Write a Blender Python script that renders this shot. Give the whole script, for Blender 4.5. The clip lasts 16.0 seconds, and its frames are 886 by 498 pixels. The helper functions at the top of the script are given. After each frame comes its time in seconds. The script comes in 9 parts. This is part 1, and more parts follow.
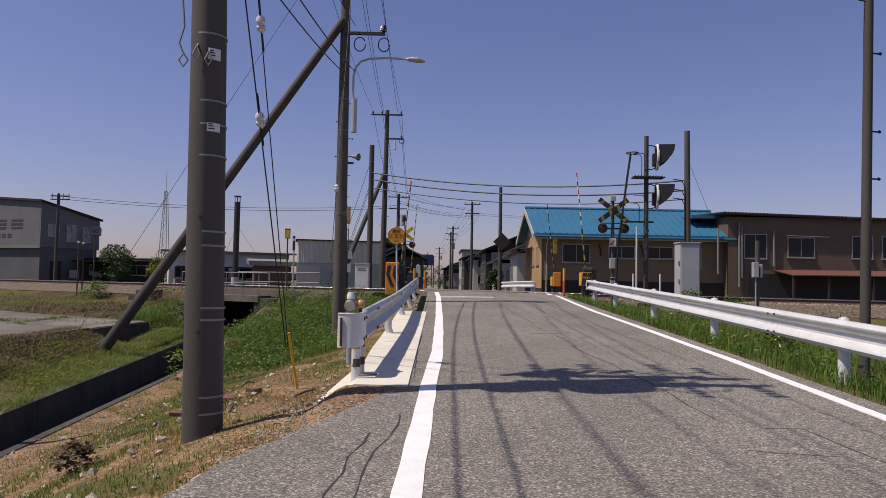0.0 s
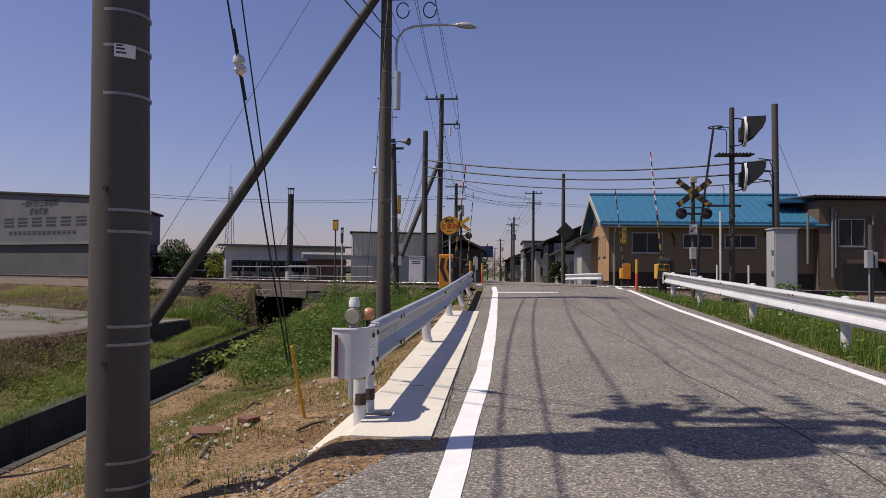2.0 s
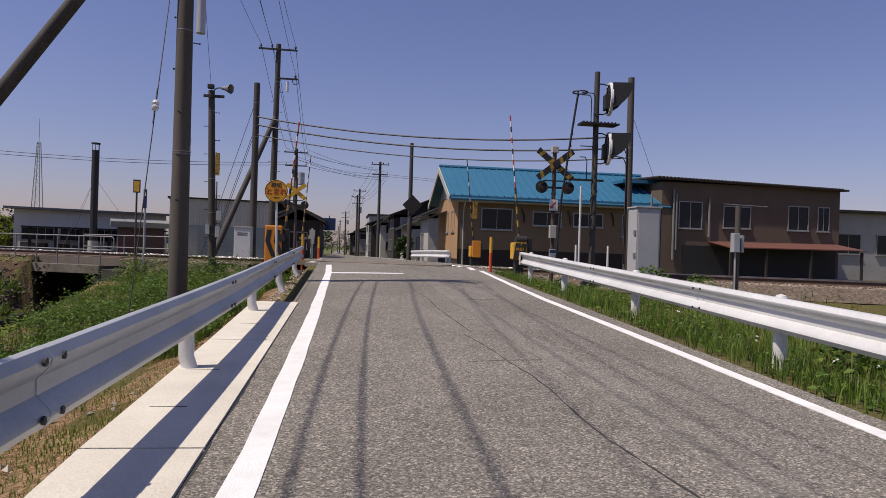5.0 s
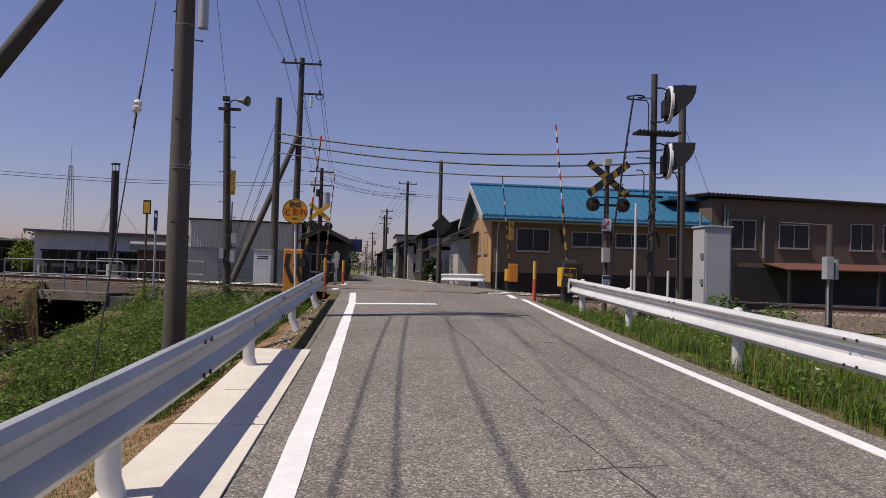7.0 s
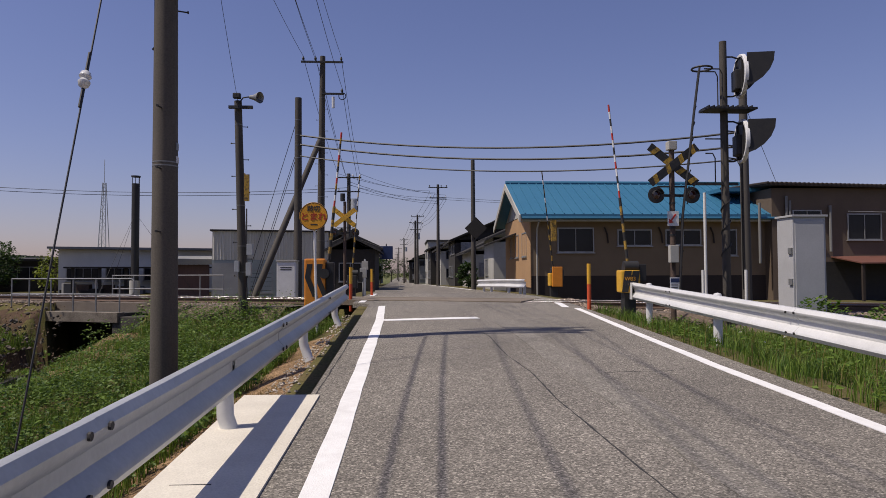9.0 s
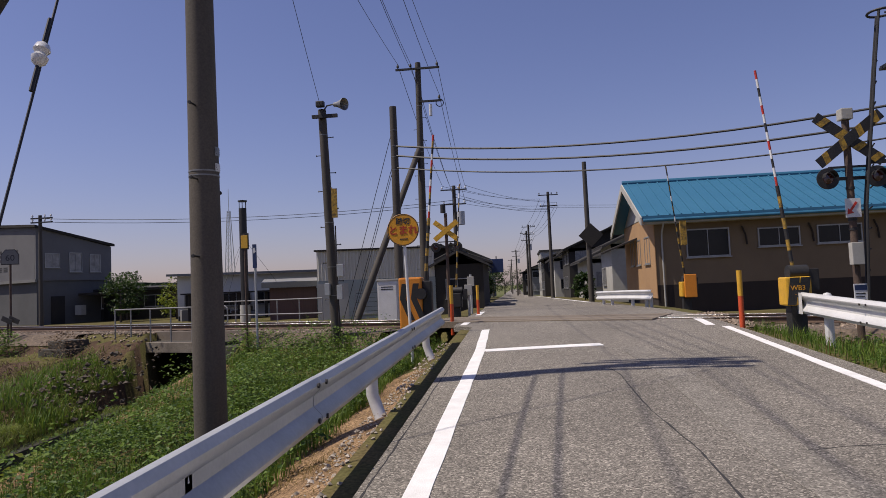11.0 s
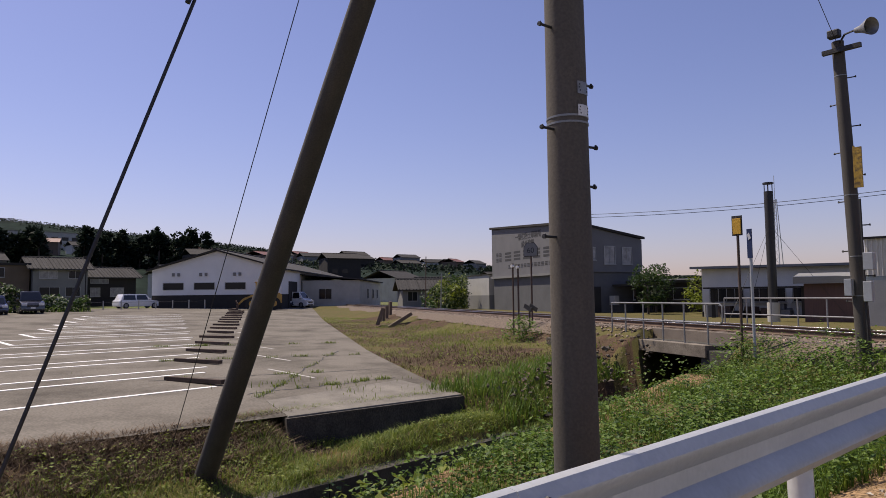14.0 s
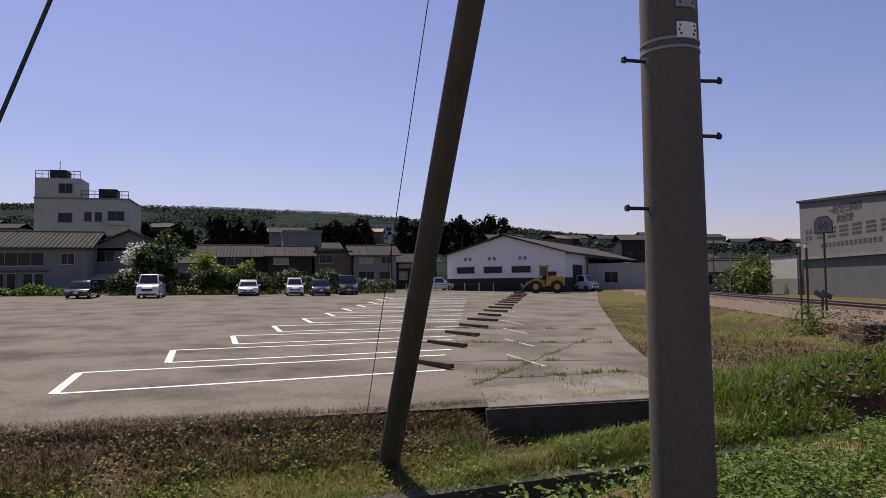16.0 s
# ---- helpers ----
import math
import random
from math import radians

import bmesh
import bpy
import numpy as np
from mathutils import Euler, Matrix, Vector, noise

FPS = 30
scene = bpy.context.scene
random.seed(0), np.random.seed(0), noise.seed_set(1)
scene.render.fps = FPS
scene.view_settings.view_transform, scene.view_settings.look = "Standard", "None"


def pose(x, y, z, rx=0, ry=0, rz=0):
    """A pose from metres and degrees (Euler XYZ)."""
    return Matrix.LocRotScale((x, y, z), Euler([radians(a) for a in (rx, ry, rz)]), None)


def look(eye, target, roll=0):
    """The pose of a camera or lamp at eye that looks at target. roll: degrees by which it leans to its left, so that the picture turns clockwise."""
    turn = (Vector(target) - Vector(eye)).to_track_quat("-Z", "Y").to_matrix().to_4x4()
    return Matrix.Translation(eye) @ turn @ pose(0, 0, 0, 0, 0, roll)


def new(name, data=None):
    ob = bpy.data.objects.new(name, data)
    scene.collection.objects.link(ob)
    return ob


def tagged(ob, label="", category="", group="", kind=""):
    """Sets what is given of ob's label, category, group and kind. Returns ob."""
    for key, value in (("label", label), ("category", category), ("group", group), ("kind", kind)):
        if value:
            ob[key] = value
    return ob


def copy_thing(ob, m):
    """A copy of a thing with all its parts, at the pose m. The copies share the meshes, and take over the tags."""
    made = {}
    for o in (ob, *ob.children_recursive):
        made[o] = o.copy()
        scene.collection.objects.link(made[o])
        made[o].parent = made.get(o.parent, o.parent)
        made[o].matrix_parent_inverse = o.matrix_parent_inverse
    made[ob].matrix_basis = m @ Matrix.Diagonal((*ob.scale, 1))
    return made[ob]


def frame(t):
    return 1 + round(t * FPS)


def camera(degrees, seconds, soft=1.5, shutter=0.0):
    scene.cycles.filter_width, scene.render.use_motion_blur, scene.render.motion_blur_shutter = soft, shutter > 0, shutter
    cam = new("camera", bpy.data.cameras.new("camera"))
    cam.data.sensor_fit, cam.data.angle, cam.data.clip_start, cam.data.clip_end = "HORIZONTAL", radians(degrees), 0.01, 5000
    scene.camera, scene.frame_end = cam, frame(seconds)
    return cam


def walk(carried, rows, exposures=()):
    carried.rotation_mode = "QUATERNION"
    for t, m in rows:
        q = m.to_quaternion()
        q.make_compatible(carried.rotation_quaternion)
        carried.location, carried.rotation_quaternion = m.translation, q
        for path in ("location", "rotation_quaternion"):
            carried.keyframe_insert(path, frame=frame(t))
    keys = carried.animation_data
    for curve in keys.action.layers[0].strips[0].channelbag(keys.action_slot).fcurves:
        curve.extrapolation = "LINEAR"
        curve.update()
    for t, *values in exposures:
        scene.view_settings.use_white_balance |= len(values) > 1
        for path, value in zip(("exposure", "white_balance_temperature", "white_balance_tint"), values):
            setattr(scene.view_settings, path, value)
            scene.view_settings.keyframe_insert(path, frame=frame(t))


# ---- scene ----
cam = camera(66.2, 16.0, soft=0.6)
# the walk: seconds, eye, a point ahead, lean; TIP levels the whole path
TIP = 0.8
PATH = [
    (0, (-0.028, 0.015, 1.218), (-0.007, 2.014, 1.284), 1.1),
    (0.5, (0.019, 0.554, 1.235), (-0.096, 2.55, 1.301), 0.6),
    (1, (0.031, 1.093, 1.256), (-0.226, 3.075, 1.329), 1.1),
    (1.5, (0.097, 1.645, 1.254), (-0.122, 3.631, 1.333), 0.6),
    (2, (0.142, 2.177, 1.244), (-0.018, 4.17, 1.284), 0.6),
    (2.5, (0.224, 2.695, 1.252), (0.231, 4.694, 1.293), 0.7),
    (3, (0.249, 3.286, 1.244), (0.251, 5.285, 1.289), 0.7),
    (3.5, (0.302, 3.82, 1.271), (0.4, 5.817, 1.296), 1.4),
    (4, (0.355, 4.353, 1.288), (0.501, 6.348, 1.313), 1.5),
    (4.5, (0.383, 4.858, 1.293), (0.584, 6.848, 1.289), 1.8),
    (4.7, (0.409, 5.08, 1.287), (0.702, 7.058, 1.257), 1.9),
    (7, (0.458, 7.533, 1.408), (0.669, 9.522, 1.436), 1.7),
    (7.5, (0.495, 8.08, 1.411), (0.672, 10.072, 1.443), 0.7),
    (8, (0.501, 8.603, 1.411), (0.622, 10.599, 1.445), -0.1),
    (8.2, (0.506, 8.81, 1.42), (0.629, 10.806, 1.452), -0.1),
    (10.3, (0.614, 11.135, 1.502), (0.645, 13.134, 1.562), -1.5),
    (10.5, (0.658, 11.354, 1.52), (0.643, 13.353, 1.581), -1.7),
    (11, (0.703, 11.902, 1.512), (0.491, 13.889, 1.597), -2.6),
    (11.5, (0.737, 12.44, 1.48), (0.267, 14.381, 1.586), -2.5),
    (12, (0.775, 12.952, 1.479), (0.138, 14.845, 1.569), -2.8),
    (12.5, (0.791, 13.456, 1.487), (-0.169, 15.207, 1.6), -2.3),
    (13, (0.766, 13.959, 1.518), (-0.433, 15.556, 1.619), -1.5),
    (13.5, (0.797, 14.473, 1.52), (-0.555, 15.942, 1.629), -1.7),
    (14, (0.76, 14.913, 1.476), (-0.773, 16.191, 1.596), -1.3),
    (14.5, (0.731, 15.384, 1.48), (-0.905, 16.529, 1.592), -1.4),
    (15, (0.689, 15.876, 1.495), (-1.125, 16.709, 1.627), -1.5),
    (15.5, (0.671, 16.374, 1.512), (-1.198, 17.074, 1.644), -1.5),
    (16, (0.706, 16.828, 1.49), (-1.225, 17.344, 1.58), -1.4),
]
EXPOSURES = [(0.0, -0.11, 6900, 14), (4.0, -0.11, 6900, 14), (8.0, -0.19, 6900, 14), (10.5, -0.12, 6950, 14), (12.5, 0.0, 7000, 14), (14.5, 0.21, 7200, 14), (16.0, 0.1, 7200, 14)]
walk(cam, [(t, pose(0, 0, 0, TIP, 0, 0) @ look(eye, target, roll)) for t, eye, target, roll in PATH], EXPOSURES)

# ---- light ----
SUN_EL, SUN_AZ = 60.0, 195.0   # degrees above the horizon; where the sun stands, counted from +x towards +y
world = bpy.data.worlds.new("world")
scene.world = world
world.use_nodes = True
wn, wl = world.node_tree.nodes, world.node_tree.links
sky = wn.new("ShaderNodeTexSky")
sky.sky_type = 'NISHITA'
sky.sun_disc = False
sky.sun_elevation = radians(SUN_EL)
sky.sun_rotation = radians(90.0 - SUN_AZ)
sky.air_density, sky.dust_density, sky.ozone_density = 1.15, 0.7, 4.6
wn["Background"].inputs[1].default_value = 0.081
haze = wn.new("ShaderNodeVectorMath")   # a violet cast over the whole sky
haze.operation = 'MULTIPLY'
haze.inputs[1].default_value = (1.17, 1.0, 1.28)
wl.new(sky.outputs[0], haze.inputs[0])
wl.new(haze.outputs[0], wn["Background"].inputs[0])
sun = new("sun", bpy.data.lights.new("sun", 'SUN'))
sun.data.energy, sun.data.angle, sun.data.color = 4.8, radians(0.53), (1.0, 0.95, 0.87)
toward = Vector((math.cos(radians(SUN_AZ)) * math.cos(radians(SUN_EL)), math.sin(radians(SUN_AZ)) * math.cos(radians(SUN_EL)), math.sin(radians(SUN_EL))))
sun.matrix_world = look(toward * 60, (0, 0, 0))


# ---- building tools ----
class Shape:
    """Collects the corners and faces of one mesh."""

    def __init__(self):
        self.v, self.f = [], []

    def add(self, verts, faces, m=None):
        n = len(self.v)
        self.v += [tuple(m @ Vector(p)) for p in verts] if m is not None else [tuple(p) for p in verts]
        self.f += [tuple(i + n for i in f) for f in faces]
        return self

    def box(self, x0, x1, y0, y1, z0, z1, m=None):
        vs = [(x, y, z) for z in (z0, z1) for y in (y0, y1) for x in (x0, x1)]
        return self.add(vs, [(0, 2, 3, 1), (4, 5, 7, 6), (0, 1, 5, 4), (2, 6, 7, 3), (0, 4, 6, 2), (1, 3, 7, 5)], m)

    def cyl(self, a, b, r0, r1=None, n=14, m=None):
        a, b, r1 = Vector(a), Vector(b), r0 if r1 is None else r1
        d = (b - a).normalized()
        u = d.orthogonal().normalized()
        w = d.cross(u)
        vs = []
        for c, r in ((a, r0), (b, r1)):
            vs += [c + (u * math.cos(2 * math.pi * i / n) + w * math.sin(2 * math.pi * i / n)) * r for i in range(n)]
        fs = [(i, (i + 1) % n, n + (i + 1) % n, n + i) for i in range(n)]
        return self.add(vs, fs + [tuple(range(n - 1, -1, -1)), tuple(range(n, 2 * n))], m)

    def tube(self, pts, r, n=6, m=None):
        pts = [Vector(p) for p in pts]
        vs, fs, u = [], [], None
        for i, p in enumerate(pts):
            d = (pts[min(i + 1, len(pts) - 1)] - pts[max(i - 1, 0)]).normalized()
            u = d.orthogonal().normalized() if u is None else (u - d * u.dot(d)).normalized()
            w = d.cross(u)
            k = r[i] if isinstance(r, (list, tuple)) else r
            vs += [p + (u * math.cos(2 * math.pi * j / n) + w * math.sin(2 * math.pi * j / n)) * k for j in range(n)]
        for i in range(len(pts) - 1):
            fs += [(i * n + j, i * n + (j + 1) % n, (i + 1) * n + (j + 1) % n, (i + 1) * n + j) for j in range(n)]
        last = (len(pts) - 1) * n
        return self.add(vs, fs + [tuple(range(n - 1, -1, -1)), tuple(range(last, last + n))], m)

    def prism(self, outline, lo, hi, axis="y", m=None):
        """An outline of (a, b) swept from lo to hi along an axis: y sweeps (x, z), x sweeps (y, z), z sweeps (x, y)."""
        put = {"y": lambda a, b, s: (a, s, b), "x": lambda a, b, s: (s, a, b), "z": lambda a, b, s: (a, b, s)}[axis]
        n = len(outline)
        vs = [put(a, b, lo) for a, b in outline] + [put(a, b, hi) for a, b in outline]
        fs = [(i, (i + 1) % n, n + (i + 1) % n, n + i) for i in range(n)]
        return self.add(vs, fs + [tuple(range(n - 1, -1, -1)), tuple(range(n, 2 * n))], m)

    def lathe(self, profile, m=None, n=20, caps=False):
        """A profile of (radius, z) turned round z."""
        vs = [(r * math.cos(2 * math.pi * j / n), r * math.sin(2 * math.pi * j / n), z) for r, z in profile for j in range(n)]
        fs = [(i * n + j, i * n + (j + 1) % n, (i + 1) * n + (j + 1) % n, (i + 1) * n + j) for i in range(len(profile) - 1) for j in range(n)]
        last = (len(profile) - 1) * n
        return self.add(vs, fs + ([tuple(range(n - 1, -1, -1)), tuple(range(last, last + n))] if caps else []), m)


def build(name, shape, material, bevel=0.0, smooth=False):
    me = bpy.data.meshes.new(name)
    me.from_pydata(shape.v, [], shape.f)
    bm = bmesh.new()
    bm.from_mesh(me)
    bmesh.ops.recalc_face_normals(bm, faces=bm.faces)
    if bevel:
        bmesh.ops.bevel(bm, geom=bm.edges, offset=bevel, segments=2, profile=0.6, affect='EDGES', clamp_overlap=True)
    if smooth:
        for f in bm.faces:
            f.smooth = True
        for e in bm.edges:
            if len(e.link_faces) == 2 and e.calc_face_angle(0) > 0.7:
                e.smooth = False
    bm.to_mesh(me)
    bm.free()
    if material:
        me.materials.append(material)
    return me


BASES = {}


def thing(name, m, label, category, group="", kind=""):
    """An Empty at a thing's base, which carries its parts."""
    ob = new(name)
    ob.empty_display_size = 0.2
    ob.matrix_world = m
    BASES[ob.name] = m
    return tagged(ob, label, category, group, kind)


def base_of(ob):
    while ob.parent:
        ob = ob.parent
    return BASES.get(ob.name, Matrix.Identity(4))


def part(name, shape, material, parent, label="", bevel=0.0, smooth=False, world_space=False):
    if world_space:
        inv = base_of(parent).inverted()
        shape.v = [tuple(inv @ Vector(p)) for p in shape.v]
    ob = new(name, build(name, shape, material, bevel, smooth))
    ob.parent = parent
    return tagged(ob, label)


def solid(name, shape, material, label, category, kind="", group="", bevel=0.0, smooth=False):
    """A thing or a piece of the setting that is one mesh."""
    return tagged(new(name, build(name, shape, material, bevel, smooth)), label, category, group, kind)


def soup(name, verts, faces, material, label, category, parent=None, kind="stuff", smooth=False):
    """Many small pieces in one mesh, from arrays."""
    me = bpy.data.meshes.new(name)
    me.from_pydata(verts.tolist() if hasattr(verts, "tolist") else verts, [], faces.tolist() if hasattr(faces, "tolist") else faces)
    if smooth:
        me.shade_smooth()
    me.materials.append(material)
    ob = new(name, me)
    if parent:
        ob.parent = parent
    return tagged(ob, label, category, "", kind)


def text_shape(body, size, m, depth=0.002, bold=0.0):
    """Lettering in the built-in font as a mesh, centred, at the pose m (facing +z of m)."""
    cu = bpy.data.curves.new("lettering", 'FONT')
    cu.body, cu.size, cu.extrude, cu.align_x, cu.align_y, cu.resolution_u, cu.offset = body, size, depth, 'CENTER', 'CENTER', 3, bold
    ob = bpy.data.objects.new("lettering", cu)
    scene.collection.objects.link(ob)
    me = ob.evaluated_get(bpy.context.evaluated_depsgraph_get()).to_mesh()
    s = Shape().add([v.co for v in me.vertices], [tuple(p.vertices) for p in me.polygons], m)
    ob.to_mesh_clear()
    bpy.data.objects.remove(ob)
    return s


def smoothstep(a, b, x):
    t = np.clip((x - a) / (b - a), 0, 1)
    return t * t * (3 - 2 * t)


# ---- materials ----
def surface(name, colour, other=None, rough=0.7, metal=0.0, scale=3.0, mix=0.5, fine=90.0, grain=0.12, bump=0.15, bump_scale=None, random=0.0,
            streak=None, spec=0.5, coords="Object", coat=0.0, island=0.0, tight=0.2):
    """A procedural surface: a blotchy mix of two colours, fine grain, and relief."""
    m = bpy.data.materials.new(name)
    m.use_nodes = True
    n, l = m.node_tree.nodes, m.node_tree.links
    out = n["Principled BSDF"]
    out.inputs["Roughness"].default_value, out.inputs["Metallic"].default_value = rough, metal
    out.inputs["Specular IOR Level"].default_value = spec
    out.inputs["Coat Weight"].default_value = coat
    tc = n.new("ShaderNodeTexCoord")
    mp = n.new("ShaderNodeMapping")
    l.new(tc.outputs[coords], mp.inputs[0])
    if streak:
        mp.inputs["Scale"].default_value = streak
    big = n.new("ShaderNodeTexNoise")
    big.inputs["Scale"].default_value, big.inputs["Detail"].default_value, big.inputs["Roughness"].default_value = scale, 6.0, 0.65
    l.new(mp.outputs[0], big.inputs["Vector"])
    ramp = n.new("ShaderNodeValToRGB")
    ramp.color_ramp.elements[0].position, ramp.color_ramp.elements[1].position = 0.5 - 0.5 * (1 - mix) * 0.5 - 0.05, 0.78 - 0.1 * mix
    ramp.color_ramp.elements[0].color = (*colour, 1)
    ramp.color_ramp.elements[1].color = (*(other or [c * 0.72 for c in colour]), 1)
    l.new(big.outputs["Fac"], ramp.inputs[0])
    small = n.new("ShaderNodeTexNoise")
    small.inputs["Scale"].default_value, small.inputs["Detail"].default_value = fine, 3.0
    l.new(tc.outputs[coords], small.inputs["Vector"])
    hsv = n.new("ShaderNodeHueSaturation")
    span = n.new("ShaderNodeMapRange")
    span.inputs["From Min"].default_value, span.inputs["From Max"].default_value = 0.5 - tight, 0.5 + tight
    span.inputs["To Min"].default_value, span.inputs["To Max"].default_value = 1 - grain, 1 + grain
    l.new(small.outputs["Fac"], span.inputs["Value"])
    value = span.outputs[0]
    for amount, node, socket in ((random, "ShaderNodeObjectInfo", "Random"), (island, "ShaderNodeNewGeometry", "Random Per Island")):
        if amount:
            info = n.new(node)
            vary = n.new("ShaderNodeMapRange")
            vary.inputs["To Min"].default_value, vary.inputs["To Max"].default_value = 1 - amount, 1 + amount
            l.new(info.outputs[socket], vary.inputs["Value"])
            mul = n.new("ShaderNodeMath")
            mul.operation = 'MULTIPLY'
            l.new(value, mul.inputs[0]), l.new(vary.outputs[0], mul.inputs[1])
            value = mul.outputs[0]
    l.new(ramp.outputs[0], hsv.inputs["Color"])
    l.new(value, hsv.inputs["Value"])
    l.new(hsv.outputs[0], out.inputs["Base Color"])
    if bump:
        b = n.new("ShaderNodeBump")
        b.inputs["Strength"].default_value, b.inputs["Distance"].default_value = min(1.0, bump * 3), 0.01
        src = small
        if bump_scale:
            src = n.new("ShaderNodeTexNoise")
            src.inputs["Scale"].default_value, src.inputs["Detail"].default_value = bump_scale, 4.0
            l.new(tc.outputs[coords], src.inputs["Vector"])
        l.new(src.outputs["Fac"], b.inputs["Height"])
        l.new(b.outputs[0], out.inputs["Normal"])
    return m


def leaf_surface(name, a, b, rough=0.55, through_light=0.35):
    """Leaves and blades: colour by island, with light coming through."""
    m = bpy.data.materials.new(name)
    m.use_nodes = True
    n, l = m.node_tree.nodes, m.node_tree.links
    out = n["Principled BSDF"]
    geo = n.new("ShaderNodeNewGeometry")
    ramp = n.new("ShaderNodeValToRGB")
    ramp.color_ramp.elements[0].color, ramp.color_ramp.elements[1].color = (*a, 1), (*b, 1)
    l.new(geo.outputs["Random Per Island"], ramp.inputs[0])
    out.inputs["Roughness"].default_value = rough
    out.inputs["Specular IOR Level"].default_value = 0.3 if through_light > 0.2 else 0.02
    l.new(ramp.outputs[0], out.inputs["Base Color"])
    tr = n.new("ShaderNodeBsdfTranslucent")
    l.new(ramp.outputs[0], tr.inputs[0])
    mx = n.new("ShaderNodeMixShader")
    mx.inputs[0].default_value = through_light
    l.new(out.outputs[0], mx.inputs[1]), l.new(tr.outputs[0], mx.inputs[2])
    l.new(mx.outputs[0], n["Material Output"].inputs[0])
    return m




def aggregate(name, dark, pale, tint, cell=70.0, patch_scale=0.5, rough=0.9, relief=0.5):
    """Asphalt: single stones of varied tone in a dark binder, over large worn patches."""
    m = bpy.data.materials.new(name)
    m.use_nodes = True
    n, l = m.node_tree.nodes, m.node_tree.links
    out = n["Principled BSDF"]
    out.inputs["Roughness"].default_value, out.inputs["Specular IOR Level"].default_value = rough, 0.25
    tc = n.new("ShaderNodeTexCoord")
    vor = n.new("ShaderNodeTexVoronoi")
    vor.inputs["Scale"].default_value = cell
    l.new(tc.outputs["Object"], vor.inputs["Vector"])
    split = n.new("ShaderNodeSeparateColor")
    l.new(vor.outputs["Color"], split.inputs[0])
    ramp = n.new("ShaderNodeValToRGB")
    e = ramp.color_ramp.elements
    e[0].color, e[1].color = (*dark, 1), (*pale, 1)
    e[1].position = 1.0
    mid = e.new(0.55)
    mid.color = (*[d + (p - d) * 0.28 for d, p in zip(dark, pale)], 1)
    high = e.new(0.86)
    high.color = (*[d + (p - d) * 0.5 for d, p in zip(dark, pale)], 1)
    l.new(split.outputs[0], ramp.inputs[0])
    value = None
    for scale, amount, detail in ((patch_scale, 0.14, 5.0), (7.0, 0.08, 4.0), (48.0, 0.16, 2.0)):
        big = n.new("ShaderNodeTexNoise")
        big.inputs["Scale"].default_value, big.inputs["Detail"].default_value = scale, detail
        l.new(tc.outputs["Object"], big.inputs["Vector"])
        span = n.new("ShaderNodeMapRange")
        span.inputs["From Min"].default_value, span.inputs["From Max"].default_value = 0.3, 0.7
        span.inputs["To Min"].default_value, span.inputs["To Max"].default_value = 1 - amount, 1 + amount
        l.new(big.outputs["Fac"], span.inputs["Value"])
        if value:
            mul = n.new("ShaderNodeMath")
            mul.operation = 'MULTIPLY'
            l.new(value, mul.inputs[0]), l.new(span.outputs[0], mul.inputs[1])
            value = mul.outputs[0]
        else:
            value = span.outputs[0]
    hsv = n.new("ShaderNodeHueSaturation")
    l.new(ramp.outputs[0], hsv.inputs["Color"]), l.new(value, hsv.inputs["Value"])
    mixer = n.new("ShaderNodeVectorMath")
    mixer.operation = 'MULTIPLY'
    mixer.inputs[1].default_value = tint
    l.new(hsv.outputs[0], mixer.inputs[0])
    l.new(mixer.outputs[0], out.inputs["Base Color"])
    b = n.new("ShaderNodeBump")
    b.inputs["Strength"].default_value, b.inputs["Distance"].default_value = relief, 0.006
    l.new(split.outputs[1], b.inputs["Height"])
    l.new(b.outputs[0], out.inputs["Normal"])
    return m


ASPHALT = aggregate("asphalt", (0.078, 0.073, 0.066), (0.43, 0.402, 0.356), (1.0, 0.975, 0.935), 92.0)
OLD_ASPHALT = surface("old_asphalt", (0.168, 0.152, 0.128), (0.082, 0.073, 0.06), rough=0.95, scale=0.42, mix=0.95, fine=22, grain=0.16, tight=0.14, bump=0.25, spec=0.1)
CRACK = surface("crack_filler", (0.035, 0.033, 0.033), rough=0.9)
PATCH = aggregate("pale_patch", (0.105, 0.099, 0.089), (0.4, 0.375, 0.333), (1.0, 0.98, 0.945), 85.0, 1.2)
ROAD_PAINT = surface("road_paint", (0.83, 0.83, 0.81), (0.66, 0.65, 0.63), rough=0.75, scale=5, mix=0.25, fine=120, grain=0.06, bump=0.2)
CONCRETE = surface("concrete", (0.5, 0.48, 0.44), (0.36, 0.34, 0.31), rough=0.9, scale=1.6, fine=60, grain=0.14)
NEW_CONCRETE = surface("new_concrete", (0.66, 0.62, 0.52), (0.52, 0.48, 0.4), rough=0.9, scale=1.2, fine=70, grain=0.08)
# mossy concrete taken near black: the ditch wall's shade is in its colour
DARK_CONCRETE = surface("shade_dark_mossy_concrete", (0.075, 0.068, 0.055), (0.032, 0.03, 0.024), rough=0.95, scale=1.5, fine=40, grain=0.25, bump=0.3)
POLE_CONCRETE = surface("pole_concrete", (0.082, 0.073, 0.062), (0.055, 0.05, 0.042), rough=0.8, scale=1.2, fine=70, grain=0.08, bump=0.025, streak=(1, 1, 0.15))
WARM_POLE = surface("warm_pole_concrete", (0.105, 0.09, 0.073), (0.066, 0.057, 0.047), rough=0.85, scale=2.2, fine=45, grain=0.16, bump=0.06, streak=(1, 1, 0.2))
POLE_DARK = surface("pole_dark", (0.075, 0.065, 0.053), (0.04, 0.035, 0.03), rough=0.8, scale=2.5, fine=60, grain=0.2, bump=0.1, streak=(1, 1, 0.2))
